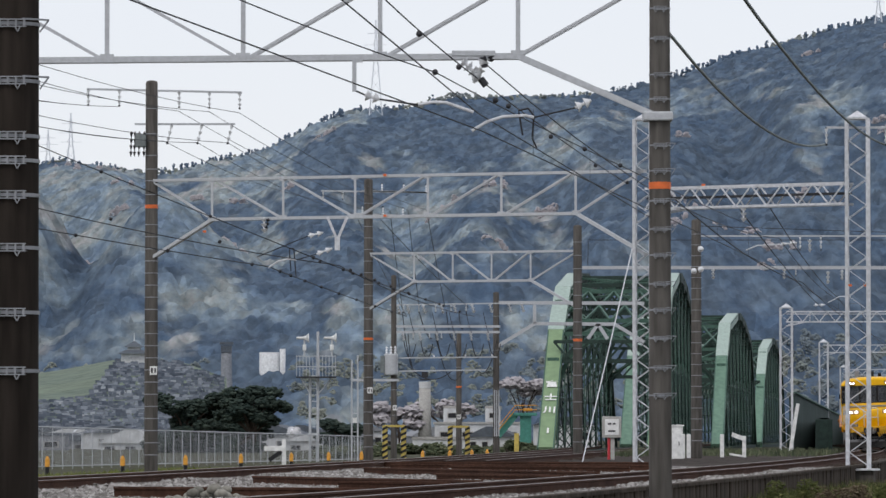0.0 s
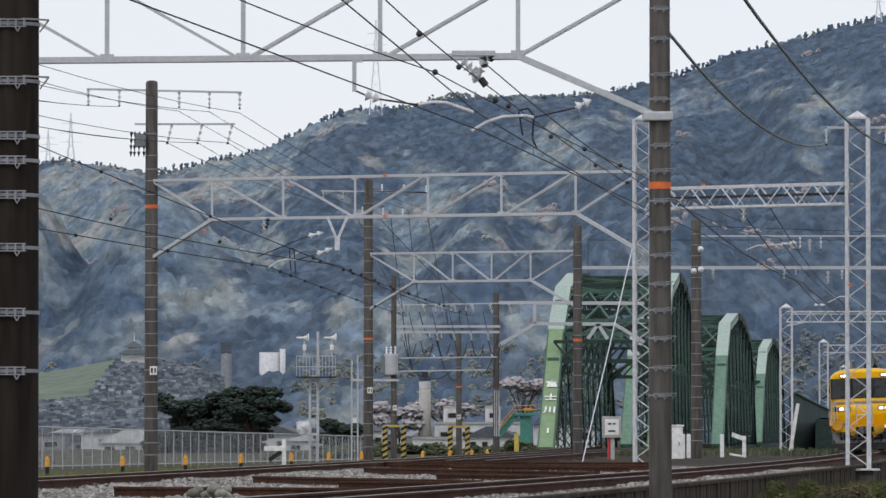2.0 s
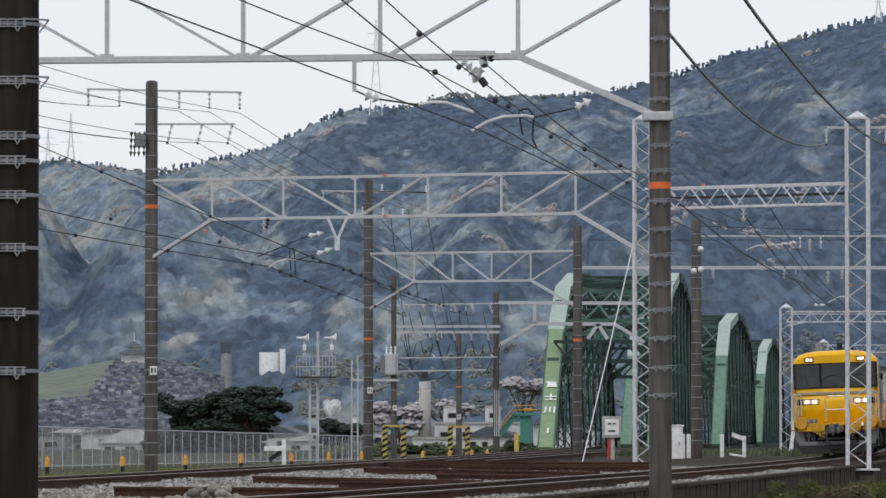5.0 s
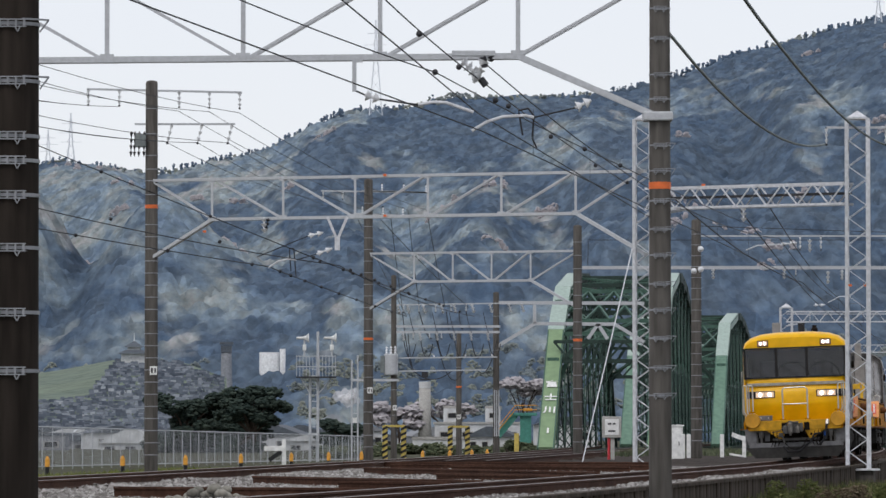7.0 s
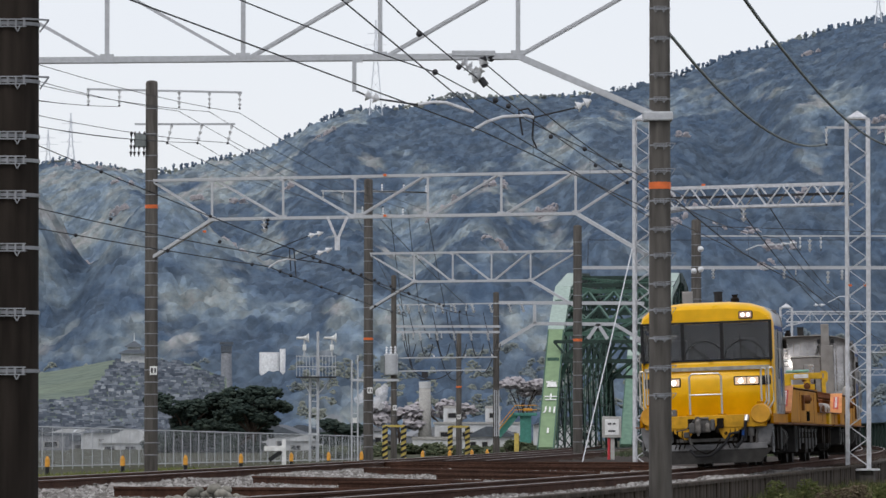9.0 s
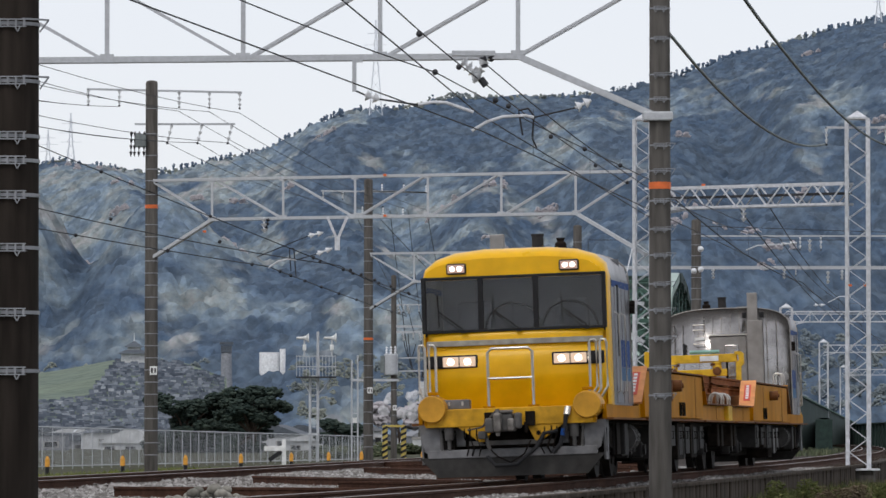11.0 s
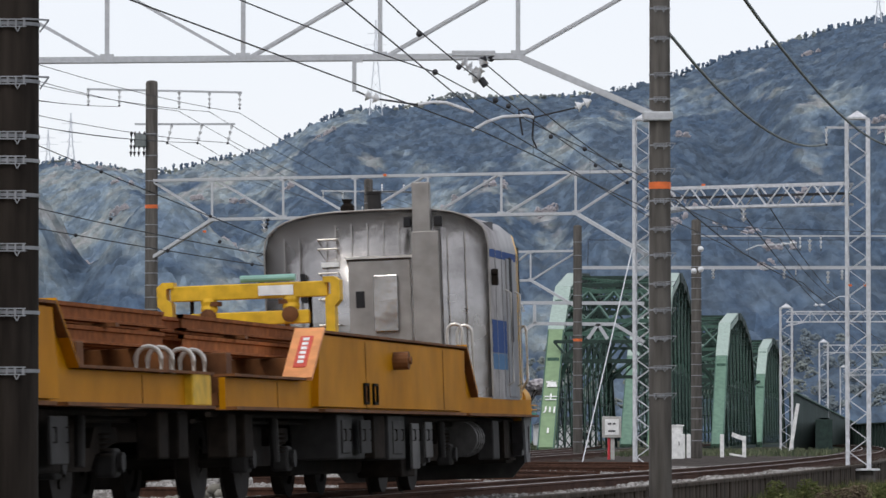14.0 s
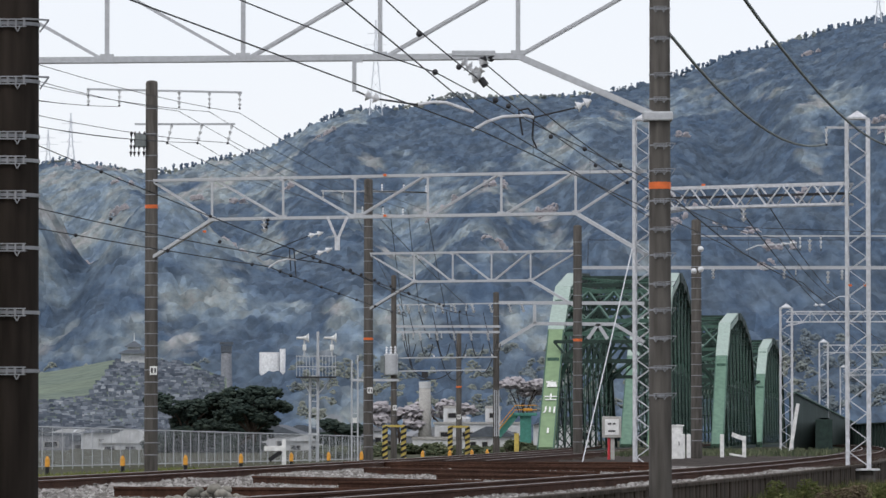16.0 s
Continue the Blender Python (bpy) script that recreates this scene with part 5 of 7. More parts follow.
fence()
sg = thing("track_sign", "white wooden arm sign on a post with a black slat", "track sign", (-5.333, 165, 0.0))
part("post", box(B(), (0, 0, 0.5), (0.14, 0.1, 1.05), 0.01), WHITE_PAINT, sg)
part("arm", box(B(), (-0.32, -0.06, 0.72), (0.68, 0.05, 0.17), 0.01), WHITE_PAINT, sg)
part("slat", bar(B(), (-0.5, -0.05, 0.32), (-0.08, -0.05, 0.62), 0.05, 0.14), BLACK_PAINT, sg)
sg = thing("track_sign", "white slanting arm sign beside the near track", "track sign", (12.239, 200, 0.2))
part("post", box(B(), (0, 0, 0.45), (0.15, 0.1, 0.95), 0.01), WHITE_PAINT, sg)
part("arm", bar(B(), (-0.5, -0.06, 1.0), (0.05, -0.06, 0.78), 0.05, 0.17), WHITE_PAINT, sg)
part("foot", bar(B(), (-0.6, 0, 0.2), (0, 0, 0.1), 0.08), WHITE_PAINT, sg)
for at in ((11.341, 200, 0.2), (9.364, 192, 0.2), (9.635, 193, 0.2)):
    solo("white_stake", box(B(), (0, 0, 0.45), (0.16, 0.1, 1.1), 0.02), WHITE_PAINT, "short white painted stake beside the track", "stake", at, group="white stakes")
solo("slanting_stake", bar(B(), (0, 0, 0), (0.42, 0, 2.6), 0.16), WHITE_PAINT, "tall white slanting stake by the lattice mast", "stake", (16.895, 240, 0.1))
cb = thing("white_cabinet", "white steel relay cabinet with a door", "cabinet", (8.844, 188, 0.15))
part("body", box(B(), (0, 0, 0.68), (0.62, 0.5, 1.36), 0.015), WHITE_PAINT, cb)
part("door", box(B(), (0.05, -0.26, 0.64), (0.42, 0.02, 1.1), 0.01), WHITE_PAINT, cb)
part("roof", box(B(), (0, 0, 1.38), (0.7, 0.58, 0.06), 0.01), WHITE_PAINT, cb)
part("handle", box(B(), (0.16, -0.28, 0.7), (0.03, 0.03, 0.14)), DARK_FIT, cb)
cb = thing("control_box", "grey control box on a post with a red pipe", "control box", (6.033, 176, 0.15))
part("case", box(B(), (0, 0, 1.3), (0.68, 0.3, 0.76), 0.02), PALE_CONCRETE, cb)
part("lid", box(B(), (0, -0.16, 1.3), (0.5, 0.02, 0.56), 0.01), WHITE_PAINT, cb)
for x, z, w in ((-0.08, 1.42, 0.12), (0.08, 1.42, 0.1), (0, 1.16, 0.26)):
    part("writing_bar", box(B(), (x, -0.175, z), (w, 0.01, 0.06)), DARK_FIT, cb)
part("post", box(B(), (0.03, 0, 0.46), (0.14, 0.14, 0.95)), PALE_CONCRETE, cb)
part("red_pipe", tube(B(), [(-0.1, -0.05, 0.0), (-0.1, -0.05, 0.92)], 0.05, 8), ORANGE_RED, cb, "red pipe")


def guard_posts(at):
    t = thing("guard_frame", "yellow and black striped guard posts round a pole", "guard posts", at, group="guard frames")
    for x in (-0.42, 0.42):
        p = part("guard_post", lathe(B(), [(0.12, 0), (0.12, 1.6)], (x, 0, 0), n=14), HAZARD_YELLOW, t)
        for k in range(6):
            z = 0.06 + k * 0.26
            part("stripe", prism(B(), [(x - 0.124, z), (x + 0.124, z + 0.12), (x + 0.124, z + 0.24), (x - 0.124, z + 0.12)], -0.126, 0.05, "y"), BLACK_PAINT, p)
    part("top_bar", box(B(), (0, 0, 1.57), (0.9, 0.12, 0.1), 0.01), HAZARD_YELLOW, t)
    return t


guard_posts((-2.196, 222, 0.0))
guard_posts((0.773, 240, 0.0))
solo("yellow_post", box(B(), (0, 0, 0.6), (0.22, 0.2, 1.3), 0.04), HAZARD_YELLOW, "short yellow post by the bridge", "post", (3.439, 230, 0.0))
for at in ((-7.998, 135.81, 2.948), (-2.891, 194.81, 2.937), (0.843, 261.85, 2.132), (-2.267, 231.86, 2.448)):
    pl = solo("number_plate", box(B(), (0, 0, 0), (0.2, 0.02, 0.24)), WHITE_PAINT, "small white plate with dark marks on a pole", "plate", at, group="pole plates")
    part("writing_bar", box(box(B(), (-0.04, -0.014, 0), (0.05, 0.01, 0.14)), (0.05, -0.014, 0), (0.04, 0.01, 0.12)), BLACK_PAINT, pl)

# loudspeaker mast
hm = thing("horn_mast", "steel mast with a railed platform and two white horns", "loudspeaker mast", (-5.639, 215, 0.0))
zp = 3.688
for x in (-0.17, 0.17):
    part("pole", tube(B(), [(x, 0, 0), (x, 0, zp if x < 0 else zp + 2.0)], 0.06, 8), GALV, hm)
for k in range(14):
    part("rung", bar(B(), (-0.1, 0, 0.4 + k * 0.28), (0.14, 0, 0.4 + k * 0.28), 0.025), GALV, hm)
part("platform", box(B(), (0.1, 0, zp), (1.75, 1.0, 0.06)), DARK_FIT, hm)
for k in range(13):
    part("baluster", bar(B(), (-0.75 + k * 0.142, -0.48, zp), (-0.75 + k * 0.142, -0.48, zp + 0.92), 0.022), GALV, hm)
for z in (0.46, 0.92):
    part("railing", box(B(), (0.1, -0.48, zp + z), (1.75, 0.03, 0.035)), GALV, hm)
for s in (-1, 1):
    part("strut", bar(B(), (s * 0.7 + 0.1, 0, zp), (s * 0.15, 0, zp - 0.75), 0.05), GALV, hm)
for x in (-0.42, 0.78):
    h = part("horn", lathe(B(), [(0.05, -0.35), (0.06, -0.05), (0.13, 0.12), (0.21, 0.18), (0.21, 0.2), (0.04, 0.0)], (x, 0, zp + 1.72), 16, Matrix.Rotation(math.pi / 2, 4, "Y")), WHITE_PAINT, hm, "white loudspeaker horn", smooth=True)
    part("horn_stem", tube(B(), [(x, 0, zp + 0.9), (x, 0, zp + 1.7)], 0.04, 6), GALV, h)
    part("driver", box(B(), (x, 0, zp + 1.3), (0.16, 0.16, 0.26), 0.03), WHITE_PAINT, h)
lad = thing("ladder_mast", "slim grey ladder mast by the fence", "ladder mast", (-3.804, 212, 0.0))
for x in (-0.13, 0.13):
    part("rail", tube(B(), [(x, 0, 0), (x, 0, 4.4 + (0.2 if x > 0 else 0))], 0.035, 6), GALV, lad)
for k in range(5):
    part("rung", bar(B(), (-0.13, 0, 0.5 + k * 0.4), (0.13, 0, 0.5 + k * 0.4), 0.03), GALV, lad)
part("plate", box(B(), (0.0, -0.05, 1.8), (0.18, 0.02, 0.22)), WHITE_PAINT, lad)


def boulders():
    rng = random.Random(21)
    t = thing("stone_pile", "pile of rounded grey river stones beside the rails", "stone pile", (-3.081, 65.5, 0.26))
    for k in range(34):
        r = rng.uniform(0.055, 0.1)
        x = rng.gauss(0, 0.24)
        z = max(0.02, 0.2 - abs(x) * 0.42) * rng.random() + r * 0.5
        bm = B()
        bmesh.ops.create_icosphere(bm, subdivisions=2, radius=r)
        for v in bm.verts:
            v.co *= 1 + 0.22 * noise.noise(v.co * 9 + Vector((k * 3.1, 0, 0)))
            v.co.z *= 0.75
        ob = part("stone", bm, RIVER_STONE, t, smooth=True)
        ob.location = (x, rng.gauss(0, 0.15), z)


RIVER_STONE = mat("river_stone", (0.24, 0.23, 0.2), 0.9, other=(0.15, 0.14, 0.12), grain=12, patch=3, mix=0.5, piece=0.35)
boulders()


# ---- plants ----
def blades(name, label, n, spot, h, material, seed, width=0.012):
    rng = random.Random(seed)
    verts, faces = [], []
    for _ in range(n):
        x, y, z = spot(rng)
        a = rng.uniform(0, 6.28)
        hh = h * rng.uniform(0.5, 1.2)
        lx, ly = rng.gauss(0, 0.35) * hh, rng.gauss(0, 0.35) * hh
        w = width * rng.uniform(0.6, 1.3)
        dx, dy = w * math.cos(a), w * math.sin(a)
        k = len(verts)
        verts += [(x - dx, y - dy, z), (x + dx, y + dy, z), (x + lx * 0.4 + dx * 0.8, y + ly * 0.4 + dy * 0.8, z + hh * 0.6), (x + lx * 0.4 - dx * 0.8, y + ly * 0.4 - dy * 0.8, z + hh * 0.6), (x + lx, y + ly, z + hh)]
        faces += [(k, k + 1, k + 2, k + 3), (k + 3, k + 2, k + 4)]
    return from_lists(name, verts, faces, material, label, "grass")


def weed_spot(rng):
    while True:
        y = rng.uniform(55, 120)
        x = line_1(y) + 2.0 + abs(rng.gauss(0, 1.2))
        if noise.noise((x * 0.5, y * 0.12, 2.0)) + 0.0 > rng.uniform(-0.3, 0.3):
            return x, y, -0.45


def verge_spot(rng):
    y = rng.uniform(118, 165)
    return line_3(y) - 2.6 - rng.random() ** 1.5 * 7, y, -0.03


blades("weeds", "tangled green and straw weeds below the slab wall", 16000, weed_spot, 0.5, WEED, 31, 0.012)
def bank_spot(rng):
    y = rng.uniform(205, 266)
    return rng.uniform(line_3(y) + 3.2, line_1(y) - 1.6), y, 0.24


def yard_spot(rng):
    while True:
        y = rng.uniform(196, 262)
        x = line_1(y) + rng.uniform(1.1, 1.85)
        if noise.noise((x * 0.4, y * 0.2, 5.0)) > rng.uniform(-0.4, 0.3):
            return x, y, 0.24


blades("bridge_weeds", "dark scrubby weeds on the ballast before the bridge", 2600, bank_spot, 0.28, BUSH, 33, 0.03)
blades("track_weeds", "dry weeds along the edge of the near track", 1500, yard_spot, 0.4, WEED, 34, 0.03)
blades("verge_grass", "short yellow-green grass along the fence", 9000, verge_spot, 0.16, VERGE, 32, 0.02)


def crown(verts, faces, c, size, n, leaf, rng):
    """Many small flat leaf clumps spread unevenly through a crown."""
    for _ in range(n):
        while True:
            p = Vector((rng.uniform(-1, 1), rng.uniform(-1, 1), rng.uniform(-1, 1)))
            if 0.3 < p.length < 1 and noise.noise(p * 2.2 + Vector(c) * 0.7) > -0.12:
                break
        q = (c[0] + p.x * size[0], c[1] + p.y * size[1], c[2] + p.z * size[2])
        clump(verts, faces, q, leaf * rng.uniform(0.5, 1.3), rng, 0.6, 0.6)


def tree(name, label, at, h, parts_at, size, leaf, n, material, seed, trunk_r=0.18):
    """A tree: tapered trunk with limbs to each crown mass in parts_at (offsets from the base)."""
    t = thing(name, label, "tree", at, group=name + "s")
    rng = random.Random(seed)
    tb = tube(B(), [(0, 0, -0.2), (0.1, 0, h * 0.3), (-0.05, 0, h * 0.6)], trunk_r, 8)
    for c in parts_at:
        tube(tb, [(0, 0, h * 0.3), (c[0] * 0.5, c[1] * 0.5, h * 0.3 + (c[2] - h * 0.3) * 0.6), c], trunk_r * 0.4, 6)
    part("trunk", tb, BARK, t)
    v, f = [], []
    for c in parts_at:
        crown(v, f, c, size, n, leaf, rng)
    me = bpy.data.meshes.new("crown")
    me.from_pydata(v, [], f)
    me.materials.append(material)
    ob = new("crown", me)
    ob.parent = t
    return t


rng = random.Random(77)


def masses(w, z0, z1, n):
    return [(rng.uniform(-w, w), rng.uniform(-1.2, 1.2), rng.uniform(z0, z1)) for _ in range(n)]


tree("pine_tree", "broad dark green pine behind the fence", (-17.233, 330, -0.3), 4.4, masses(2.3, 0.3, 3.9, 26), (1.0, 1.0, 0.5), 0.15, 230, PINE, 1)
tree("pine_tree", "broad dark green pine behind the fence", (-14.989, 335, -0.3), 4.4, masses(2.2, 0.3, 3.6, 24), (1.0, 1.0, 0.5), 0.15, 230, PINE, 2)
tree("pine_tree", "dark spreading pine with bare branches showing", (-12.561, 325, -0.3), 4.6, masses(1.9, 0.4, 4.5, 24), (0.85, 0.85, 0.4), 0.14, 200, PINE, 3)
tree("pine_tree", "low dark pine by the concrete poles", (-6.177, 300, -0.3), 3.0, masses(1.1, 0.4, 2.5, 12), (0.6, 0.6, 0.3), 0.14, 150, PINE, 4)
tree("cherry_tree", "cherry tree in pale pink blossom", (-3.817, 420, -0.3), 4.0, masses(1.7, 2.2, 3.8, 7), (0.9, 0.9, 0.55), 0.24, 100, BLOSSOM, 5, 0.12)
tree("cherry_tree", "cherry tree in pale pink blossom", (0.658, 520, -0.3), 5.5, masses(3.2, 3.4, 5.2, 9), (1.1, 1.0, 0.6), 0.28, 90, BLOSSOM, 6, 0.14)
tree("cherry_tree", "cherry tree in pale pink blossom", (9.082, 560, 0.0), 8.0, masses(2.2, 5.8, 7.5, 7), (1.1, 1.0, 0.5), 0.3, 90, BLOSSOM, 7, 0.14)
for k, (x, y, h, w) in enumerate(((-3.851, 270, 1.5, 0.8), (-1.76, 300, 1.2, 0.9), (-0.454, 282, 1.2, 1.0), (2.0, 285, 1.6, 1.2), (3.703, 290, 1.4, 0.9), (4.768, 282, 1.5, 0.8), (-5.579, 250, 0.9, 0.7), (-4.34, 262, 1.0, 0.8))):
    h *= 0.62
    tree("bush", "dull green roadside bush", (x, y, -0.1), h, masses(w, 0.2, h * 0.75, 5), (0.55, 0.5, 0.3), 0.1, 120, BUSH, 40 + k, 0.05)

LEAFY = islands("fresh_leaves", [(0.0, (0.045, 0.055, 0.018)), (0.6, (0.095, 0.11, 0.038)), (1.0, (0.19, 0.18, 0.075))], scale=0.6, mixin=0.3, grain=4)
DRY = islands("dry_stalks", [(0.0, (0.06, 0.045, 0.03)), (0.6, (0.13, 0.1, 0.065)), (1.0, (0.24, 0.2, 0.14))], scale=0.6, mixin=0.3, grain=4)
for x, y, h, w, mm, kk in ((5.35, 75, 1.0, 0.36, LEAFY, 61), (4.95, 73, 0.7, 0.3, LEAFY, 62), (6.1, 76, 0.85, 0.35, DRY, 63), (4.3, 72, 0.5, 0.3, DRY, 64), (7.0, 78, 0.9, 0.4, LEAFY, 65), (6.6, 74, 0.6, 0.35, DRY, 66)):
    tree("bush", "yellow-green leafy scrub below the slab wall" if mm is LEAFY else "dry brown scrub below the slab wall", (x, y, -0.45), h, [(rng.uniform(-w, w), rng.uniform(-w, w), rng.uniform(0.25, h * 0.85)) for _ in range(9)], (0.2, 0.2, 0.16), 0.02, 260, mm, kk, 0.02)


# ---- town and hillside buildings ----
def house(at, w, d, h, roof, wall_m, roof_m, label, windows=3, turn=0.0):
    t = thing("house", label, "building", at, turn, group="houses")
    part("wall", box(B(), (0, 0, h / 2), (w, d, h), 0.02), wall_m, t)
    part("roof", prism(B(), [(-w * 0.55, h), (w * 0.55, h), (w * 0.1, h + roof), (-w * 0.1, h + roof)], -d * 0.55, d * 0.55, "y"), roof_m, t) if roof else part("roof", box(B(), (0, 0, h + 0.1), (w * 1.03, d * 1.03, 0.2)), roof_m, t)
    for k in range(windows):
        x = -w / 2 + w * (k + 0.5) / windows
        wn_ = part("window", box(B(), (x, -d / 2 - 0.01, h * 0.55), (w / windows * 0.55, 0.08, h * 0.35)), PALE_CONCRETE, t)
        part("pane", box(B(), (x, -d / 2 - 0.04, h * 0.55), (w / windows * 0.45, 0.05, h * 0.28)), BLACK_PAINT, wn_)
    return t


house((3.067, 430, -0.2), 7.6, 6, 2.3, 0, FAR_WHITE, PALE_CONCRETE, "white factory hall behind the bushes", 4)
house((0.791, 430, 2.1), 1.5, 2, 1.4, 0, FAR_WHITE, PALE_CONCRETE, "white rooftop plant housing", 1)
house((4.353, 430, 2.1), 1.3, 2, 1.4, 0, FAR_WHITE, PALE_CONCRETE, "white rooftop plant housing", 1)
house((-0.342, 330, -0.3), 3.4, 4, 1.15, 0, FAR_WHITE, PALE_CONCRETE, "long low white wall of a yard building", 0)
house((11.677, 470, -0.2), 6, 6, 2.3, 0.8, FAR_WHITE, SLATE, "small white house with a slate roof", 2)
house((-9.791, 380, -0.4), 4.5, 5, 1.1, 0.6, FAR_WHITE, FAR_WHITE, "pale house with a light roof behind the fence", 3)
house((-25.259, 400, -0.4), 5.0, 5, 0.9, 1.1, FAR_WHITE, FAR_WHITE, "pale house with a white gable roof", 3)
house((-32.347, 430, -0.4), 6.0, 5, 1.0, 0.6, FAR_GREY, SLATE, "grey house with a slate roof", 4)
house((-30.116, 380, -0.4), 2.2, 4, 1.5, 0, FAR_GREY, SLATE, "small grey shed behind the fence", 1)
house((-23.5, 450, -0.4), 6.0, 5, 0.9, 0.6, FAR_GREY, FAR_WHITE, "grey house with a light roof", 4)
house((-18.202, 460, -0.4), 5.0, 5, 1.2, 0.6, FAR_WHITE, SLATE, "white house with a slate roof", 3)
house((-7.951, 480, -0.4), 7.0, 5, 1.4, 0.6, FAR_GREY, SLATE, "grey house with a slate roof", 4)
rng_h = random.Random(52)
for k in range(34):
    y = rng_h.uniform(400, 630)
    u = rng_h.uniform(-0.084, 0.012)
    pale = rng_h.random() < 0.4
    house((u * y, y, -0.4), rng_h.uniform(3, 6.5), 5, rng_h.uniform(0.8, 2.0), rng_h.choice([0, 0.6, 0.9]), FAR_WHITE if pale else FAR_GREY, rng_h.choice([SLATE, SLATE, FAR_GREY, FAR_WHITE]), "pale town house with a low roof" if pale else "grey town house with a low roof", rng_h.randint(2, 4), rng_h.uniform(-20, 20))
ch = thing("chimney", "tall pale concrete chimney with a white top band", "chimney", (-1.546, 420, -0.2))
part("shaft", lathe(B(), [(0.6, 0), (0.48, 5.4)], n=24), PALE_CONCRETE, ch, smooth=True)
part("top_band", lathe(B(), [(0.5, 5.35), (0.5, 5.9), (0.44, 5.92)], n=24), FAR_WHITE, ch)
part("rim", box(box(B(), (0, 0, 6.1), (0.8, 0.8, 0.1)), (0, 0, 6.5), (0.55, 0.55, 0.5)), DARK_FIT, ch)
ch = thing("hill_tower", "dark concrete tower with a wide head on the hillside", "tower", (-49.341, 1120, 11.2))
part("shaft", lathe(B(), [(1.5, -3), (1.4, 0), (1.2, 6.694), (1.15, 10.299)], n=16), FAR_GREY, ch, smooth=True)
part("head", box(box(B(), (0, 0, 10.814), (3.0, 3.0, 0.6)), (0, 0, 9.526), (2.5, 2.5, 1.6)), SLATE, ch)
tk = thing("white_tank", "two white storage tanks on the hillside", "tank", (-41.262, 1180, 15.533))
part("tank", lathe(B(), [(2.4, -14), (2.4, 5.425)], (-0.4, 0, 0), 20), FAR_WHITE, tk, smooth=True)
part("riser", lathe(B(), [(0.7, -14), (0.7, 6.239)], (2.8, -1.0, 0), 12), FAR_WHITE, tk, smooth=True)
gc = thing("loading_gantry", "teal steel loading tower with yellow stairs", "loading tower", (5.542, 330, -0.2))
part("column", box(B(), (0, 0, 1.3), (0.75, 0.6, 2.7), 0.03), TEAL_STEEL, gc)
part("deck", box(B(), (0, 0, 2.75), (1.5, 1.0, 0.2), 0.02), TEAL_STEEL, gc)
part("cap", box(B(), (0.15, 0, 3.05), (0.6, 0.5, 0.2), 0.04), CAP_YELLOW, gc)
part("stair", bar(B(), (-1.9, 0, 1.3), (-0.7, 0, 2.75), 0.14, 0.5), TEAL_STEEL, gc)
for z in (0.3, 0.6):
    part("stair_rail", bar(B(), (-1.9, -0.25, 1.3 + z), (-0.7, -0.25, 2.75 + z), 0.05), CAP_YELLOW, gc)
    part("deck_rail", bar(B(), (-0.75, -0.5, 2.75 + z), (0.75, -0.5, 2.75 + z), 0.05), CAP_YELLOW, gc)


def cemetery():
    """Terraced graveyard on the slope, with a small pagoda at its head."""
    bm = B()
    rows = [(640, 1.0), (700, 3.4), (760, 6.6), (830, 10.6), (900, 15.0), (960, 18.0)]
    fall = lambda u: float(np.interp(u, (-0.105, -0.084, -0.066, -0.054, -0.044), (0.62, 0.7, 0.9, 0.88, 0.68)))
    grid = []
    for y, z in rows:
        grid.append([bm.verts.new((x * y, y, z * fall(x))) for x in (-0.105, -0.09, -0.078, -0.065, -0.052, -0.044)])
    for a, b in zip(grid, grid[1:]):
        for i in range(5):
            bm.faces.new((a[i], a[i + 1], b[i + 1], b[i]))
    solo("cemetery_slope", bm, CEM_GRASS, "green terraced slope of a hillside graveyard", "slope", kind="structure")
    rg = random.Random(15)
    verts, faces = [], []
    ys, zs = [r[0] for r in rows], [r[1] for r in rows]
    for y in np.arange(645, 945, 5.5):
        z = float(np.interp(y, ys, zs))
        for u in np.arange(-0.084, -0.0445, 0.00075):
            if rg.random() < 0.2 or (y > 800 and u < -0.068 - (y - 800) * -0.00004 - 0.004):
                continue
            x = u * y + rg.uniform(-0.15, 0.15)
            w, h, d = rg.uniform(0.2, 0.6), rg.uniform(0.15, 0.6), 0.3
            if rg.random() < 0.1:
                w, h = w * 2.2, h * 0.5
            zz = z * fall(u)
            y_ = y + rg.uniform(-1.2, 1.2)
            b = len(verts)
            for dx in (-w, w):
                for dy in (-d, d):
                    for dz in (-0.5, h):
                        verts.append((x + dx, y_ + dy, zz + dz))
            faces += [tuple(b + i for i in q) for q in ((0, 1, 3, 2), (4, 6, 7, 5), (0, 4, 5, 1), (2, 3, 7, 6), (1, 5, 7, 3))]
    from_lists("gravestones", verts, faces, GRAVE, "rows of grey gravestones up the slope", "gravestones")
    pg = thing("pagoda", "small white pagoda with tiered grey roofs", "pagoda", (-58.407, 930, 14.5))
    part("hall", box(B(), (0, 0, 1.0), (4.6, 4, 2.2), 0.05), FAR_WHITE, pg)
    part("lower_roof", lathe(B(), [(4.2, 2.0), (2.2, 2.7), (1.6, 2.75)], n=4, axis=Matrix.Rotation(math.pi / 4, 4, "Z")), SLATE, pg)
    part("upper_hall", box(B(), (0, 0, 3.0), (2.4, 2.2, 0.9)), FAR_WHITE, pg)
    part("upper_roof", lathe(B(), [(2.6, 3.3), (1.0, 4.0), (0.2, 4.4)], n=4, axis=Matrix.Rotation(math.pi / 4, 4, "Z")), SLATE, pg)
    part("finial", rod(B(), (0, 0, 4.3), (0, 0, 5.9), 0.12, 0.03), FAR_WHITE, pg)


cemetery()


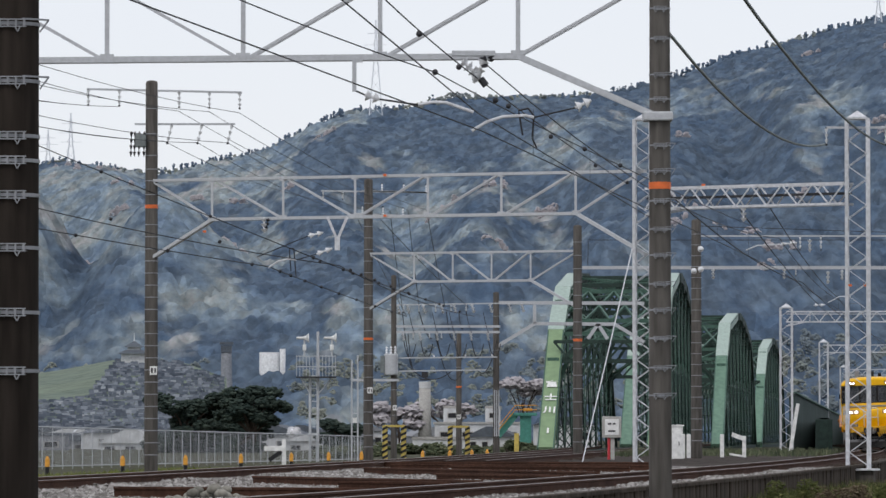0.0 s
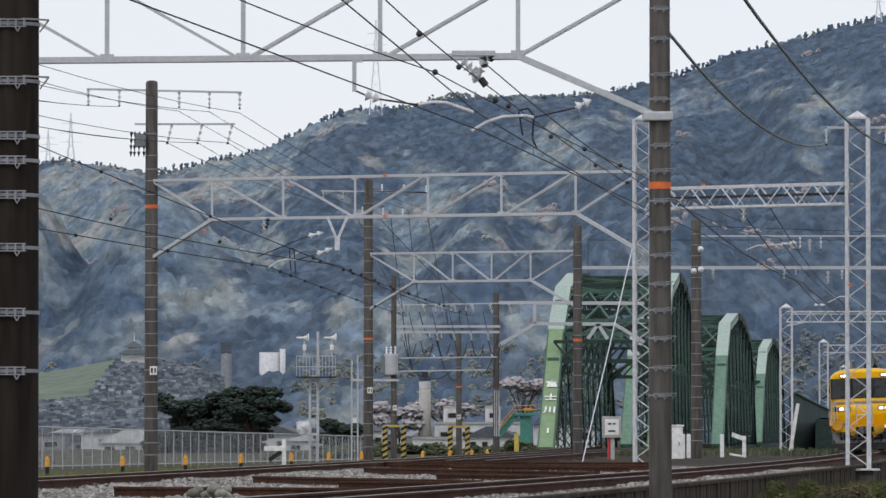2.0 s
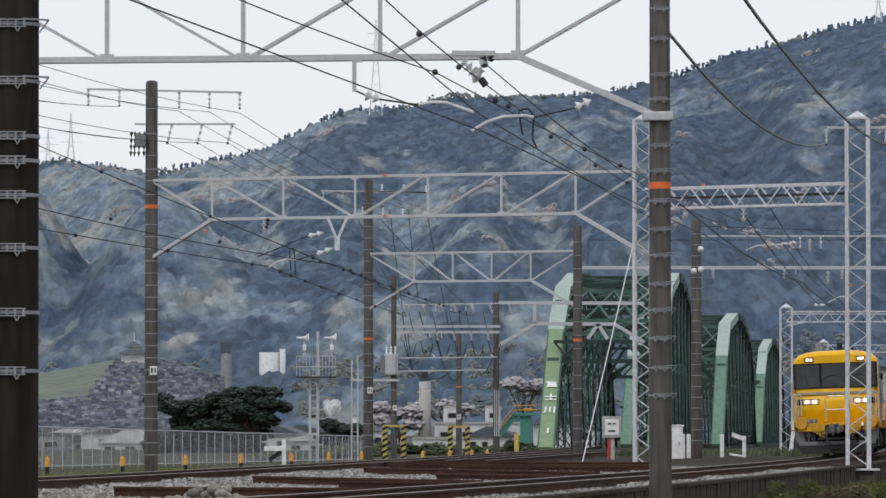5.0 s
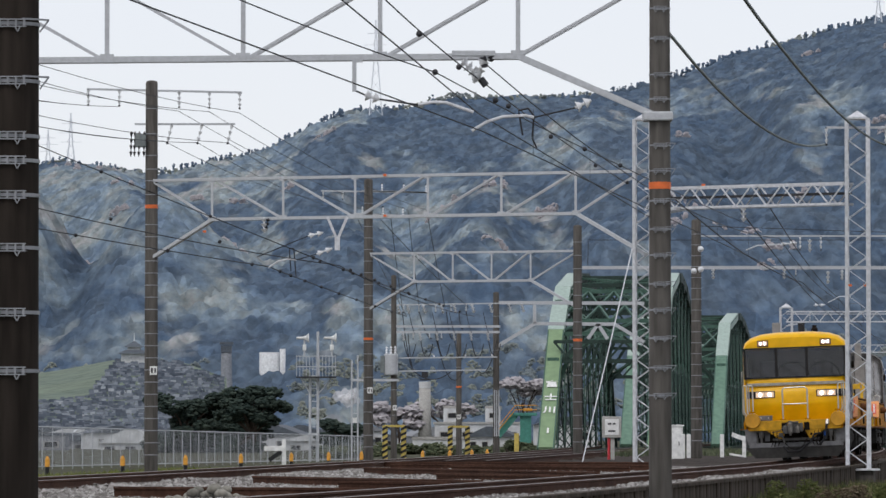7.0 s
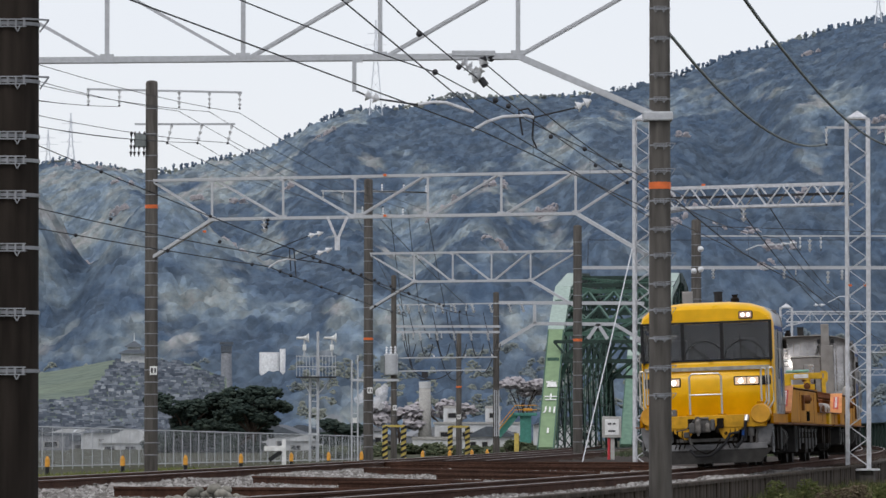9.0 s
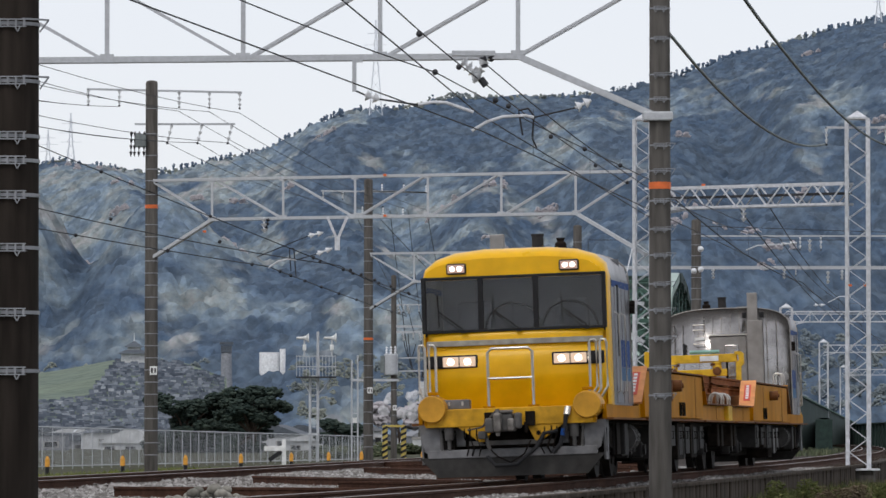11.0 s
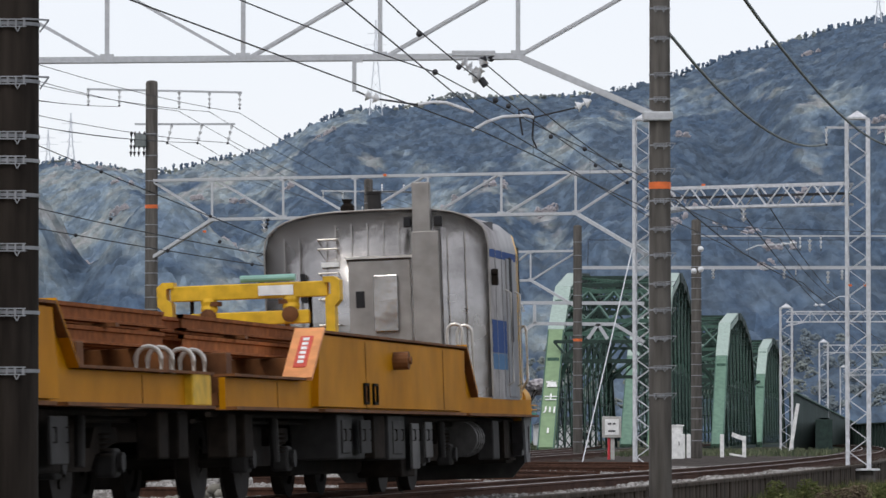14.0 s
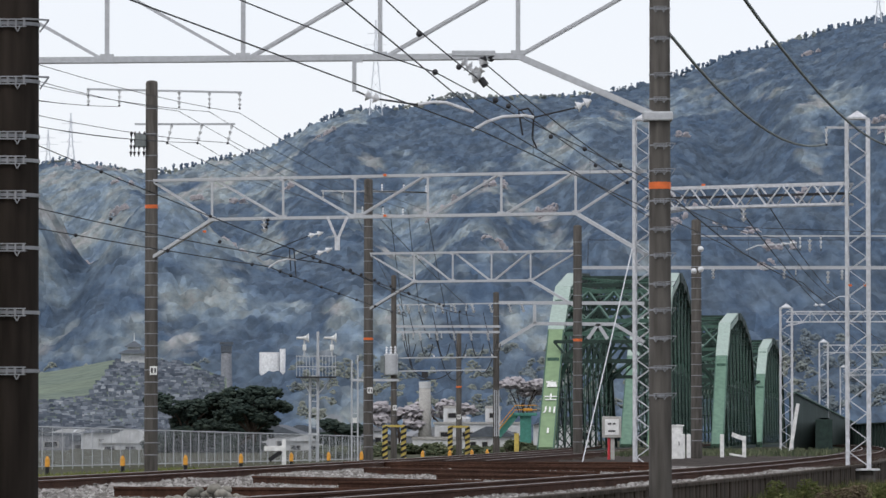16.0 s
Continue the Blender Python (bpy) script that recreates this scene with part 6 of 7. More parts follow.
def pylon(at, h, w, label="pale lattice power pylon on the hills"):
    t = thing("power_pylon", label, "pylon", at, group="power pylons")
    bm = B()
    for sx in (-1, 1):
        for sy in (-1, 1):
            bar(bm, (sx * w, sy * w, 0), (sx * w * 0.25, sy * w * 0.25, h * 0.6), 0.3)
            bar(bm, (sx * w * 0.25, sy * w * 0.25, h * 0.6), (0, 0, h), 0.25)
    for k in range(8):
        a, b = k / 8, (k + 1) / 8
        wa, wb = w * (1 - a * 0.85), w * (1 - b * 0.85)
        for s in (-1, 1):
            bar(bm, (-s * wa, -wa, h * a), (s * wb, -wb, h * b), 0.14)
    part("tower", bm, PYLON, t)
    for k, ww in ((0.62, 1.5), (0.74, 1.7), (0.86, 1.3)):
        part("arm", bar(B(), (-w * ww, 0, h * k), (w * ww, 0, h * k), 0.3, 0.2), PYLON, t)


pylon((-32.851, 2400, 157.192), 46.897, 3.2)
pylon((-181.923, 2400, 121.225), 37.241, 3.4)
pylon((-199.398, 2480, 126.656), 28.506, 2.8)
pylon((213.118, 2400, 200.129), 20.69, 2.0)
pylon((24.845, 1800, 61.16), 12.0, 2.2)


def steam():
    """A drifting puff of steam in rigid wisps."""
    t = thing("steam_puff", "thin white puff of steam drifting over the roofs", "steam", (-12.055, 400.0, 1.262))
    r = random.Random(6)
    wisps = []
    for k in range(11):
        bm = B()
        bmesh.ops.create_icosphere(bm, subdivisions=3, radius=r.uniform(0.28, 0.5))
        for v in bm.verts:
            v.co *= 1 + 0.45 * noise.noise(v.co * 3.5 + Vector((k * 4.7, 0, 0)))
        ob = part("wisp", bm, STEAM, t, smooth=True)
        wisps.append((ob, Vector((r.gauss(0, 0.3), r.gauss(0, 0.4), r.gauss(0, 0.25))), Vector((r.gauss(0.2, 0.6), r.gauss(0, 0.6), r.gauss(0, 0.5)))))
    return t, wisps


steam_puff, steam_wisps = steam()



# ---- train ----
def section(hw, zb, zs, zt, k=9):
    """Half-round-topped cross-section of a cab, from the foot of one side over the roof to the other."""
    pts = [(-hw, zb), (-hw, (zb + zs) / 2), (-hw, zs)]
    for i in range(1, k):
        a = math.pi * (1 - i / k)
        c, s = math.cos(a), math.sin(a)
        pts.append((hw * math.copysign(abs(c) ** 0.62, c), zs + (zt - zs) * abs(s) ** 0.75))
    return pts + [(hw, zs), (hw, (zb + zs) / 2), (hw, zb)]


def cab_shell(car):
    body = B()
    ys = [(0.92, 1.345, 3.05, 3.42), (0.95, 1.375, 3.06, 3.47), (1.1, 1.395, 3.07, 3.54), (1.3, 1.4, 3.07, 3.575), (1.3001, 1.4, 3.07, 3.575), (1.55, 1.4, 3.07, 3.58), (2.3, 1.4, 3.07, 3.58), (3.7, 1.4, 3.07, 3.57)]
    rings = [[body.verts.new((x, y, z)) for x, z in section(hw, 1.12, zs, zt)] for y, hw, zs, zt in ys]
    for i, (u, v) in enumerate(zip(rings, rings[1:])):
        for j in range(len(u) - 1):
            f = body.faces.new((u[j], v[j], v[j + 1], u[j + 1]))
            f.material_index = 0 if i < 4 else 1
    cap = body.faces.new(rings[-1])
    cap.material_index = 2
    bmesh.ops.recalc_face_normals(body, faces=list(body.faces))
    shell = part("cab_shell", body, [YELLOW, SIDE_STEEL, STAINLESS], car, "yellow-nosed stainless driving cab", smooth=True)
    # inner lining and rear wall, seen through the glass
    lin = B()
    box(lin, (0, 2.9, 2.3), (2.7, 0.06, 2.2))
    box(lin, (0, 1.9, 2.28), (2.7, 1.9, 0.05))
    for s in (-0.75, 0.72):
        box(lin, (s, 2.1, 2.5), (0.5, 0.12, 0.6), 0.05)
    part("cab_lining", lin, CAB_DARK, car)
    for x in (-0.1, 0.75):
        hoop = tube(B(), [(x + 0.42 * math.cos(a), 1.5, 2.32 + 0.42 * math.sin(a)) for a in np.linspace(0.1, 3.04, 12)], 0.025, 6)
        for a in (0.8, 1.57, 2.3):
            bar(hoop, (x, 1.5, 2.3), (x + 0.42 * math.cos(a), 1.5, 2.32 + 0.42 * math.sin(a)), 0.014)
        part("desk_hoop", hoop, RUBBER, car)
    # nose: lower panel, visor, corner posts
    sec = section(1.345, 1.12, 3.05, 3.42)
    # the nose bulges below the windscreen and tucks under towards the deck
    nose = B()
    face = [(2.325, 0.845), (2.2, 0.835), (2.06, 0.822), (2.0, 0.79), (1.96, 0.752), (1.8, 0.735), (1.64, 0.728), (1.57, 0.735), (1.5, 0.755), (1.3, 0.822), (1.12, 0.885)]
    cross = [-1.375, -1.37, -1.35, -1.31, -1.25, -1.17, -0.8, -0.4, 0.0, 0.4, 0.8, 1.17, 1.25, 1.31, 1.35, 1.37, 1.375]
    grid = []
    for z, yf in face:
        row = []
        for x in cross:
            e = max(0.0, abs(x) - 1.15) / 0.225
            row.append(nose.verts.new((x, yf + 0.03 * (x / 1.2) ** 2 + 0.24 * (1 - math.sqrt(max(0.0, 1 - e * e))), z)))
        grid.append(row)
    for u, v in zip(grid, grid[1:]):
        for k in range(len(cross) - 1):
            nose.faces.new((u[k], u[k + 1], v[k + 1], v[k]))
    back = [nose.verts.new((x, 1.0, z)) for x, z in ((-1.345, 2.325), (1.345, 2.325))]
    nose.faces.new((back[0], back[1], *grid[0][::-1]))
    bmesh.ops.recalc_face_normals(nose, faces=list(nose.faces))
    part("nose_panel", nose, YELLOW, car, "bulging yellow nose below the windscreen", smooth=True)
    part("visor_panel", prism(B(), [(-1.345, 3.1)] + [p for p in sec if p[1] > 3.1] + [(1.345, 3.1)], 0.86, 0.93, "y"), YELLOW, car)
    scr = B()
    for x0, x1 in ((-1.375, -1.31), (-0.53, -0.455), (0.29, 0.365), (1.31, 1.375)):
        box(scr, ((x0 + x1) / 2, 0.86, 2.72), (x1 - x0, 0.07, 0.84), 0.008)
    for z in (2.315, 3.125):
        box(scr, (0, 0.86, z), (2.74, 0.075, 0.045), 0.008)
    part("windscreen_frame", scr, RUBBER, car)
    for x0, x1 in ((-1.31, -0.53), (-0.455, 0.29), (0.365, 1.31)):
        pn = part("windscreen", box(B(), ((x0 + x1) / 2, 0.875, 2.72), (x1 - x0, 0.012, 0.78)), DARK_GLASS, car)
        w = B()
        xr = x1 - 0.22
        bar(w, (xr, 0.8, 2.33), (xr - 0.37, 0.82, 2.62), 0.02)
        bar(w, (xr - 0.07, 0.8, 2.33), (xr - 0.36, 0.82, 2.57), 0.012)
        bar(w, (xr - 0.37, 0.83, 2.4), (xr - 0.385, 0.83, 2.88), 0.014)
        box(w, (xr, 0.81, 2.31), (0.09, 0.06, 0.05))
        part("wiper", w, RUBBER, car, "black wiper")
    trim = box(B(), (0, 0.805, 2.13), (2.62, 0.06, 0.085), 0.01)
    part("nose_strip", trim, STRIP_GREY, car, "grey strip across the nose")
    for x in (-1.1, -0.4, 0.45, 1.15):
        part("strip_bracket", box(B(), (x, 0.84, 2.05), (0.12, 0.05, 0.03)), YELLOW, car)
    for s in (-1, 1):
        h = part("roof_lamp", box(B(), (s * 0.84, 0.845, 3.265), (0.3, 0.06, 0.17), 0.03), RUBBER, car, "roof marker lamp in a black rim")
        part("lens", box(B(), (s * 0.84, 0.812, 3.265), (0.255, 0.02, 0.125), 0.01), MARKER, h)
        for dx in (-0.055, 0.055):
            part("bulb", lathe(B(), [(0.015, 0), (0.034, 0.006), (0.034, 0.012)], (s * 0.84 + dx, 0.803, 3.265), 12, Matrix.Rotation(math.pi / 2, 4, "X")), HEADLAMP, h)
        h = part("headlamp_unit", box(B(), (s * 0.94, 0.755, 1.85), (0.78, 0.06, 0.2), 0.025), RUBBER, car, "black headlamp housing with two lit lamps")
        for x in (0.7, 0.95):
            part("lens", box(B(), (s * x, 0.722, 1.85), (0.235, 0.014, 0.15), 0.01), REFLECTOR, h, "warm lit headlamp lens")
            part("bulb", lathe(B(), [(0.02, 0), (0.048, 0.006), (0.048, 0.012)], (s * x, 0.712, 1.85), 14, Matrix.Rotation(math.pi / 2, 4, "X")), HEADLAMP, h)
        part("tail_lens", box(B(), (s * 1.2, 0.722, 1.85), (0.18, 0.014, 0.13), 0.01), RUBBER, h)
    return shell


def side_details(car, s, lead):
    """Door, stripes and rails on one side of the cab."""
    x = s * 1.403
    part("blue_band", box(B(), (x, 2.5, 2.98), (0.006, 2.3, 0.1)), BLUE, car, "blue band")
    part("blue_block", box(B(), (x, 2.95, 1.92), (0.006, 1.2, 0.42)), BLUE, car, "blue block")
    part("blue_block", box(B(), (x, 2.95, 1.6), (0.006, 1.2, 0.2)), PALE_BLUE, car, "faded pale blue block")
    d = part("cab_door", box(B(), (x, 1.95, 2.05), (0.03, 0.62, 1.8), 0.01), SIDE_STEEL, car, "stainless cab door")
    part("door_window", box(B(), (x + s * 0.012, 1.95, 2.42), (0.02, 0.2, 1.1), 0.008), RUBBER, d)
    for y in (1.55, 2.36):
        part("grab_rail", tube(B(), [(x, y, 1.3), (x + s * 0.07, y, 1.34), (x + s * 0.07, y, 2.5), (x, y, 2.54)], 0.016), STEEL_BRIGHT, car)
    for y in (1.25, 2.6, 3.15):
        part("side_seam", box(B(), (x, y, 2.1), (0.012, 0.02, 1.9)), SIDE_STEEL, car)
    # hooped handrails at the deck corners
    for k in (0, 0.22):
        hx, hy = s * 1.3, (4.0 if lead else 4.6) + k * (1 if lead else 3.6)
        pts = [(hx, hy, 1.1), (hx, hy, 1.95)] + [(hx - s * 0.09 * (1 - math.cos(a)), hy, 1.95 + 0.09 * math.sin(a)) for a in np.linspace(0.3, 3.14, 6)] + [(hx - s * 0.18, hy, 1.1)]
        part("handrail", tube(B(), pts, 0.02, 8), STEEL_BRIGHT, car, "bright bent handrail")
        fx = s * (1.14 + k * 0.7)
        pts = [(fx - s * 0.1, 0.5, 1.2), (fx, 0.48, 1.36), (fx, 0.48, 2.06), (fx + s * 0.03, 0.48, 2.11), (fx + s * 0.08, 0.48, 2.11), (fx + s * 0.1, 0.5, 2.06), (fx + s * 0.1, 0.5, 1.4), (fx, 0.5, 1.24)]
        part("handrail", tube(B(), pts, 0.02, 8), STEEL_BRIGHT, car, "bright bent handrail")
    part("side_lamp", box(rod(B(), (s * 1.42, 3.6, 2.72), (s * 1.5, 3.6, 2.72), 0.05), (s * 1.46, 3.6, 2.62), (0.08, 0.1, 0.12), 0.01), UNDERFRAME, car)


def nose_gear(car):
    hs = box(B(), (0, 0.1, 0.99), (2.5, 0.24, 0.27), 0.012)
    part("headstock", hs, YELLOW_DIRTY, car, "dirty yellow headstock")
    part("front_deck", box(B(), (0, 2.4, 1.09), (2.72, 4.7, 0.07), 0.01), OCHRE, car)
    for s in (-1, 1):
        part("bracket", prism(B(), [(s * 0.78, 0.86), (s * 0.24, 0.86), (s * 0.36, 0.62), (s * 0.46, 0.62)], 0.0, 0.1, "y"), YELLOW_DIRTY, car)
        c = lathe(B(), [(0.0, -0.02), (0.19, -0.02), (0.205, 0.0), (0.205, 0.5)], (s * 1.14, -0.08, 1.13), 28, Matrix.Rotation(-math.pi / 2, 4, "X"))
        part("roller_drum", c, OCHRE_CLEAN, car, "ochre drum at the deck corner", smooth=False)
        part("drum_bracket", box(B(), (s * 1.14, 0.1, 1.37), (0.16, 0.05, 0.05), 0.01), OCHRE, car)
        sk = prism(B(), [(s * 1.02, 0.9), (s * 1.38, 0.9), (s * 1.3, 0.5), (s * 1.12, 0.36), (s * 0.72, 0.36), (s * 0.72, 0.5), (s * 0.98, 0.5)], 0.16, 0.2, "y")
        part("skirt", sk, UNDER_LIGHT, car, "pale grey steel skirt")
        part("skirt_plate", box(B(), (s * 0.86, 0.3, 0.7), (0.3, 0.03, 0.28), 0.01), UNDER_LIGHT, car)
        part("side_skirt", prism(B(), [(0.2, 0.9), (0.75, 0.9), (0.62, 0.3), (0.3, 0.3)], s * 1.33, s * 1.36, "x"), UNDER_LIGHT, car)
        part("jumper_box", box(B(), (s * 0.95, 0.2, 0.66), (0.22, 0.16, 0.3), 0.02), UNDERFRAME, car)
    part("skirt_bar", box(B(), (0, 0.15, 0.45), (2.5, 0.1, 0.13), 0.015), UNDER_LIGHT, car)
    pl = prism(B(), [(-1.36, 0.4), (1.36, 0.4), (1.1, 0.1), (-1.1, 0.1)], 0.12, 0.18, "y")
    part("snow_plough", pl, PLOUGH_GREY, car, "black plough blade under the nose")
    # black filler block that stands in for the shade behind the plough
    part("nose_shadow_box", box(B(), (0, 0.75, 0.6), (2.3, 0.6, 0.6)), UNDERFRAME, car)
    cp = box(B(), (-0.05, -0.2, 0.9), (0.3, 0.5, 0.27), 0.03)
    box(cp, (-0.25, -0.38, 0.86), (0.13, 0.2, 0.22), 0.03)
    box(cp, (0.17, -0.4, 0.92), (0.09, 0.22, 0.24), 0.03)
    rod(cp, (-0.36, -0.1, 0.72), (-0.3, -0.1, 0.5), 0.03)
    box(cp, (-0.4, -0.1, 0.72), (0.12, 0.15, 0.12), 0.02)
    part("coupler", cp, UNDER_MID, car, "grimy knuckle coupler")
    for s in (-1, 1):
        part("bracket_hole", lathe(B(), [(0.0, 0), (0.035, 0.0), (0.035, 0.004)], (s * 0.41, -0.003, 0.73), 14, Matrix.Rotation(math.pi / 2, 4, "X")), UNDERFRAME, car)
        part("skirt_slot", prism(B(), [(0.36, 0.78), (0.44, 0.78), (0.42, 0.42), (0.36, 0.42)], s * 1.361, s * 1.365, "x"), UNDERFRAME, car)
        part("draft_box", box(box(B(), (s * 0.3, -0.02, 0.95), (0.14, 0.12, 0.22), 0.01), (s * 0.24, -0.06, 0.82), (0.05, 0.16, 0.16), 0.01), UNDERFRAME, car)
        cyl = rod(B(), (s * 0.92, 0.1, 0.86), (s * 0.92, 0.1, 0.66), 0.08, 0.065, 12)
        rod(cyl, (s * 0.92, 0.1, 0.66), (s * 0.92, 0.1, 0.52), 0.03, n=8)
        rod(cyl, (s * 1.05, 0.12, 0.84), (s * 1.03, 0.12, 0.5), 0.022, n=6)
        part("brake_cock", cyl, UNDER_MID, car, "grimy brake cock")
        for x, r in ((0.6, 0.016), (0.68, 0.012), (0.5, 0.012)):
            part("pipe", tube(B(), [(s * x, 0.02, 0.86), (s * x, -0.03, 0.7), (s * (x - 0.06), -0.03, 0.52), (s * (x - 0.02), 0.06, 0.42)], r, 6), UNDERFRAME, car)
        part("lamp_iron", box(B(), (s * 1.24, 0.0, 0.98), (0.05, 0.05, 0.2), 0.01), OCHRE, car)
    kn = box(B(), (-0.12, -0.5, 0.9), (0.12, 0.16, 0.3), 0.04)
    box(kn, (0.08, -0.5, 0.86), (0.1, 0.12, 0.2), 0.03)
    box(kn, (-0.02, -0.42, 1.06), (0.24, 0.12, 0.05), 0.015)
    rod(kn, (-0.12, -0.5, 0.7), (-0.12, -0.5, 1.1), 0.03, n=10)
    part("knuckle", kn, STEEL_WORN, car, "worn bright coupler knuckle")
    lever = tube(B(), [(-0.62, -0.08, 0.8), (-0.4, -0.14, 0.84), (-0.16, -0.3, 1.09), (-0.12, -0.42, 1.09)], 0.014, 6)
    part("uncoupling_lever", lever, UNDER_MID, car)
    part("gangway_bar", bar(B(), (-0.62, 0.04, 0.6), (0.62, 0.04, 0.6), 0.05, 0.07), UNDER_MID, car)
    part("air_hose", tube(B(), [(0.86, -0.02, 1.08), (0.83, -0.1, 0.95), (0.8, -0.12, 0.75), (0.74, -0.1, 0.55), (0.62, -0.08, 0.42)], 0.035, 8), RUBBER, car, "black air hose")
    part("air_hose", tube(B(), [(0.7, -0.05, 0.75), (0.5, -0.1, 0.72), (0.38, -0.14, 0.5), (0.1, -0.16, 0.27), (-0.22, -0.14, 0.26), (-0.34, -0.1, 0.4)], 0.03, 8), RUBBER, car, "black air hose")
    part("hose_cock", rod(B(), (0.86, -0.03, 1.1), (0.84, -0.08, 0.98), 0.05, n=10), STEEL_BRIGHT, car)
    part("hose_tag", rod(B(), (0.792, -0.12, 0.78), (0.775, -0.115, 0.68), 0.038, n=8), BLUE, car)
    ch = tube(B(), [(-0.4, -0.05, 0.62), (-0.2, -0.08, 0.4), (0.0, -0.1, 0.3), (0.2, -0.08, 0.42), (0.3, -0.05, 0.62)], 0.012, 5)
    part("chain", ch, UNDERFRAME, car)
    # handrail frame and toolbox on the front deck
    pts = [(-0.33, 0.2, 1.12), (-0.33, 0.2, 1.96), (-0.27, 0.2, 2.02), (0.27, 0.2, 2.02), (0.33, 0.2, 1.96), (0.33, 0.2, 1.12)]
    hr = part("handrail_frame", tube(B(), pts, 0.022, 8), STEEL_BRIGHT, car, "bright square handrail frame")
    part("cross_bar", tube(B(), [(-0.33, 0.2, 1.57), (0.33, 0.2, 1.57)], 0.018, 8), STEEL_BRIGHT, hr)
    for s in (-1, 1):
        part("foot", box(B(), (s * 0.33, 0.2, 1.14), (0.16, 0.1, 0.03)), OCHRE, hr)
    tb = part("toolbox", box(B(), (-0.82, 0.3, 1.2), (0.4, 0.22, 0.14), 0.012), UNDER_LIGHT, car, "small grey metal toolbox")
    for x in (-0.92, -0.72):
        part("latch", box(B(), (x, 0.185, 1.21), (0.03, 0.012, 0.06)), STEEL_BRIGHT, tb)


def bulkhead(car):
    """Rear wall of the cab, with its door, rungs and exhaust trunk."""
    y = 3.7
    rb = B()
    for x in (1.15, 0.96, 0.62, -0.44, -0.9, -0.82, -1.12):
        box(rb, (x, y + 0.004, 2.2), (0.008, 0.01, 2.1 if abs(x) > 0.5 else 2.3))
    for x in (0.5, 0.3, 0.1, -0.1, -0.3):
        box(rb, (x, y + 0.006, 3.2), (0.012, 0.014, 0.42))
    part("wall_ribs", rb, STAINLESS, car)
    d = part("rear_door", box(B(), (-0.04, y + 0.015, 2.0), (0.78, 0.03, 1.86), 0.008), STAINLESS_DULL, car, "dull steel rear door")
    part("door_window", box(B(), (0.21, y + 0.032, 2.44), (0.11, 0.02, 0.21), 0.005), RUBBER, d)
    part("door_box", box(B(), (-0.12, y + 0.06, 2.38), (0.3, 0.09, 0.72), 0.01), STAINLESS, d)
    part("door_handle", tube(B(), [(0.3, y + 0.04, 1.72), (0.2, y + 0.07, 1.72), (0.14, y + 0.07, 1.72)], 0.016), STEEL_BRIGHT, d)
    part("drip_rail", box(B(), (-0.04, y + 0.03, 2.97), (0.84, 0.06, 0.03)), STEEL_BRIGHT, car)
    for z in (1.8, 2.13, 2.46, 2.79, 3.1, 3.22):
        part("rung", tube(B(), [(0.72, y, z), (0.72, y + 0.06, z), (0.48, y + 0.06, z), (0.48, y, z)], 0.012), STEEL_BRIGHT, car)
    part("roof_rim", tube(B(), [(px, y + 0.01, pz) for px, pz in section(1.405, 1.14, 3.07, 3.575, 16)], 0.013, 6), STAINLESS_DULL, car, "bright rolled roof rim")
    tr = box(B(), (-0.64, y + 0.07, 2.2), (0.34, 0.15, 2.15), 0.012)
    box(tr, (-0.6, y + 0.06, 3.5), (0.22, 0.13, 0.8), 0.01)
    part("exhaust_trunk", tr, STAINLESS_DULL, car, "dull steel exhaust trunk rising above the roof")
    for x in (-0.42, -0.8):
        part("work_lamp", box(B(), (x, y + 0.08, 3.4), (0.09, 0.12, 0.13), 0.015), RUBBER, car)
    part("notice_plate", box(B(), (0.58, y + 0.01, 2.9), (0.22, 0.008, 0.06)), WHITE_PAINT, car)
    part("dark_slot", box(B(), (0.93, y + 0.012, 2.62), (0.06, 0.012, 0.36)), RUBBER, car)
    part("wall_plate", box(B(), (-0.37, y + 0.012, 2.62), (0.12, 0.01, 0.14)), STAINLESS, car)
    part("vent_stack", lathe(B(), [(0.09, 0), (0.09, 0.28), (0.1, 0.29), (0.1, 0.32)], (0.12, 3.0, 3.53), 14), UNDER_GREY, car)
    part("roof_horn", lathe(B(), [(0.05, 0), (0.05, 0.08), (0.09, 0.1), (0.09, 0.18), (0.05, 0.22), (0.07, 0.27)], (0.48, 2.9, 3.5), 12), UNDERFRAME, car)
    part("roof_vent", box(B(), (-0.35, 3.0, 3.57), (0.3, 0.3, 0.1), 0.02), UNDER_LIGHT, car)


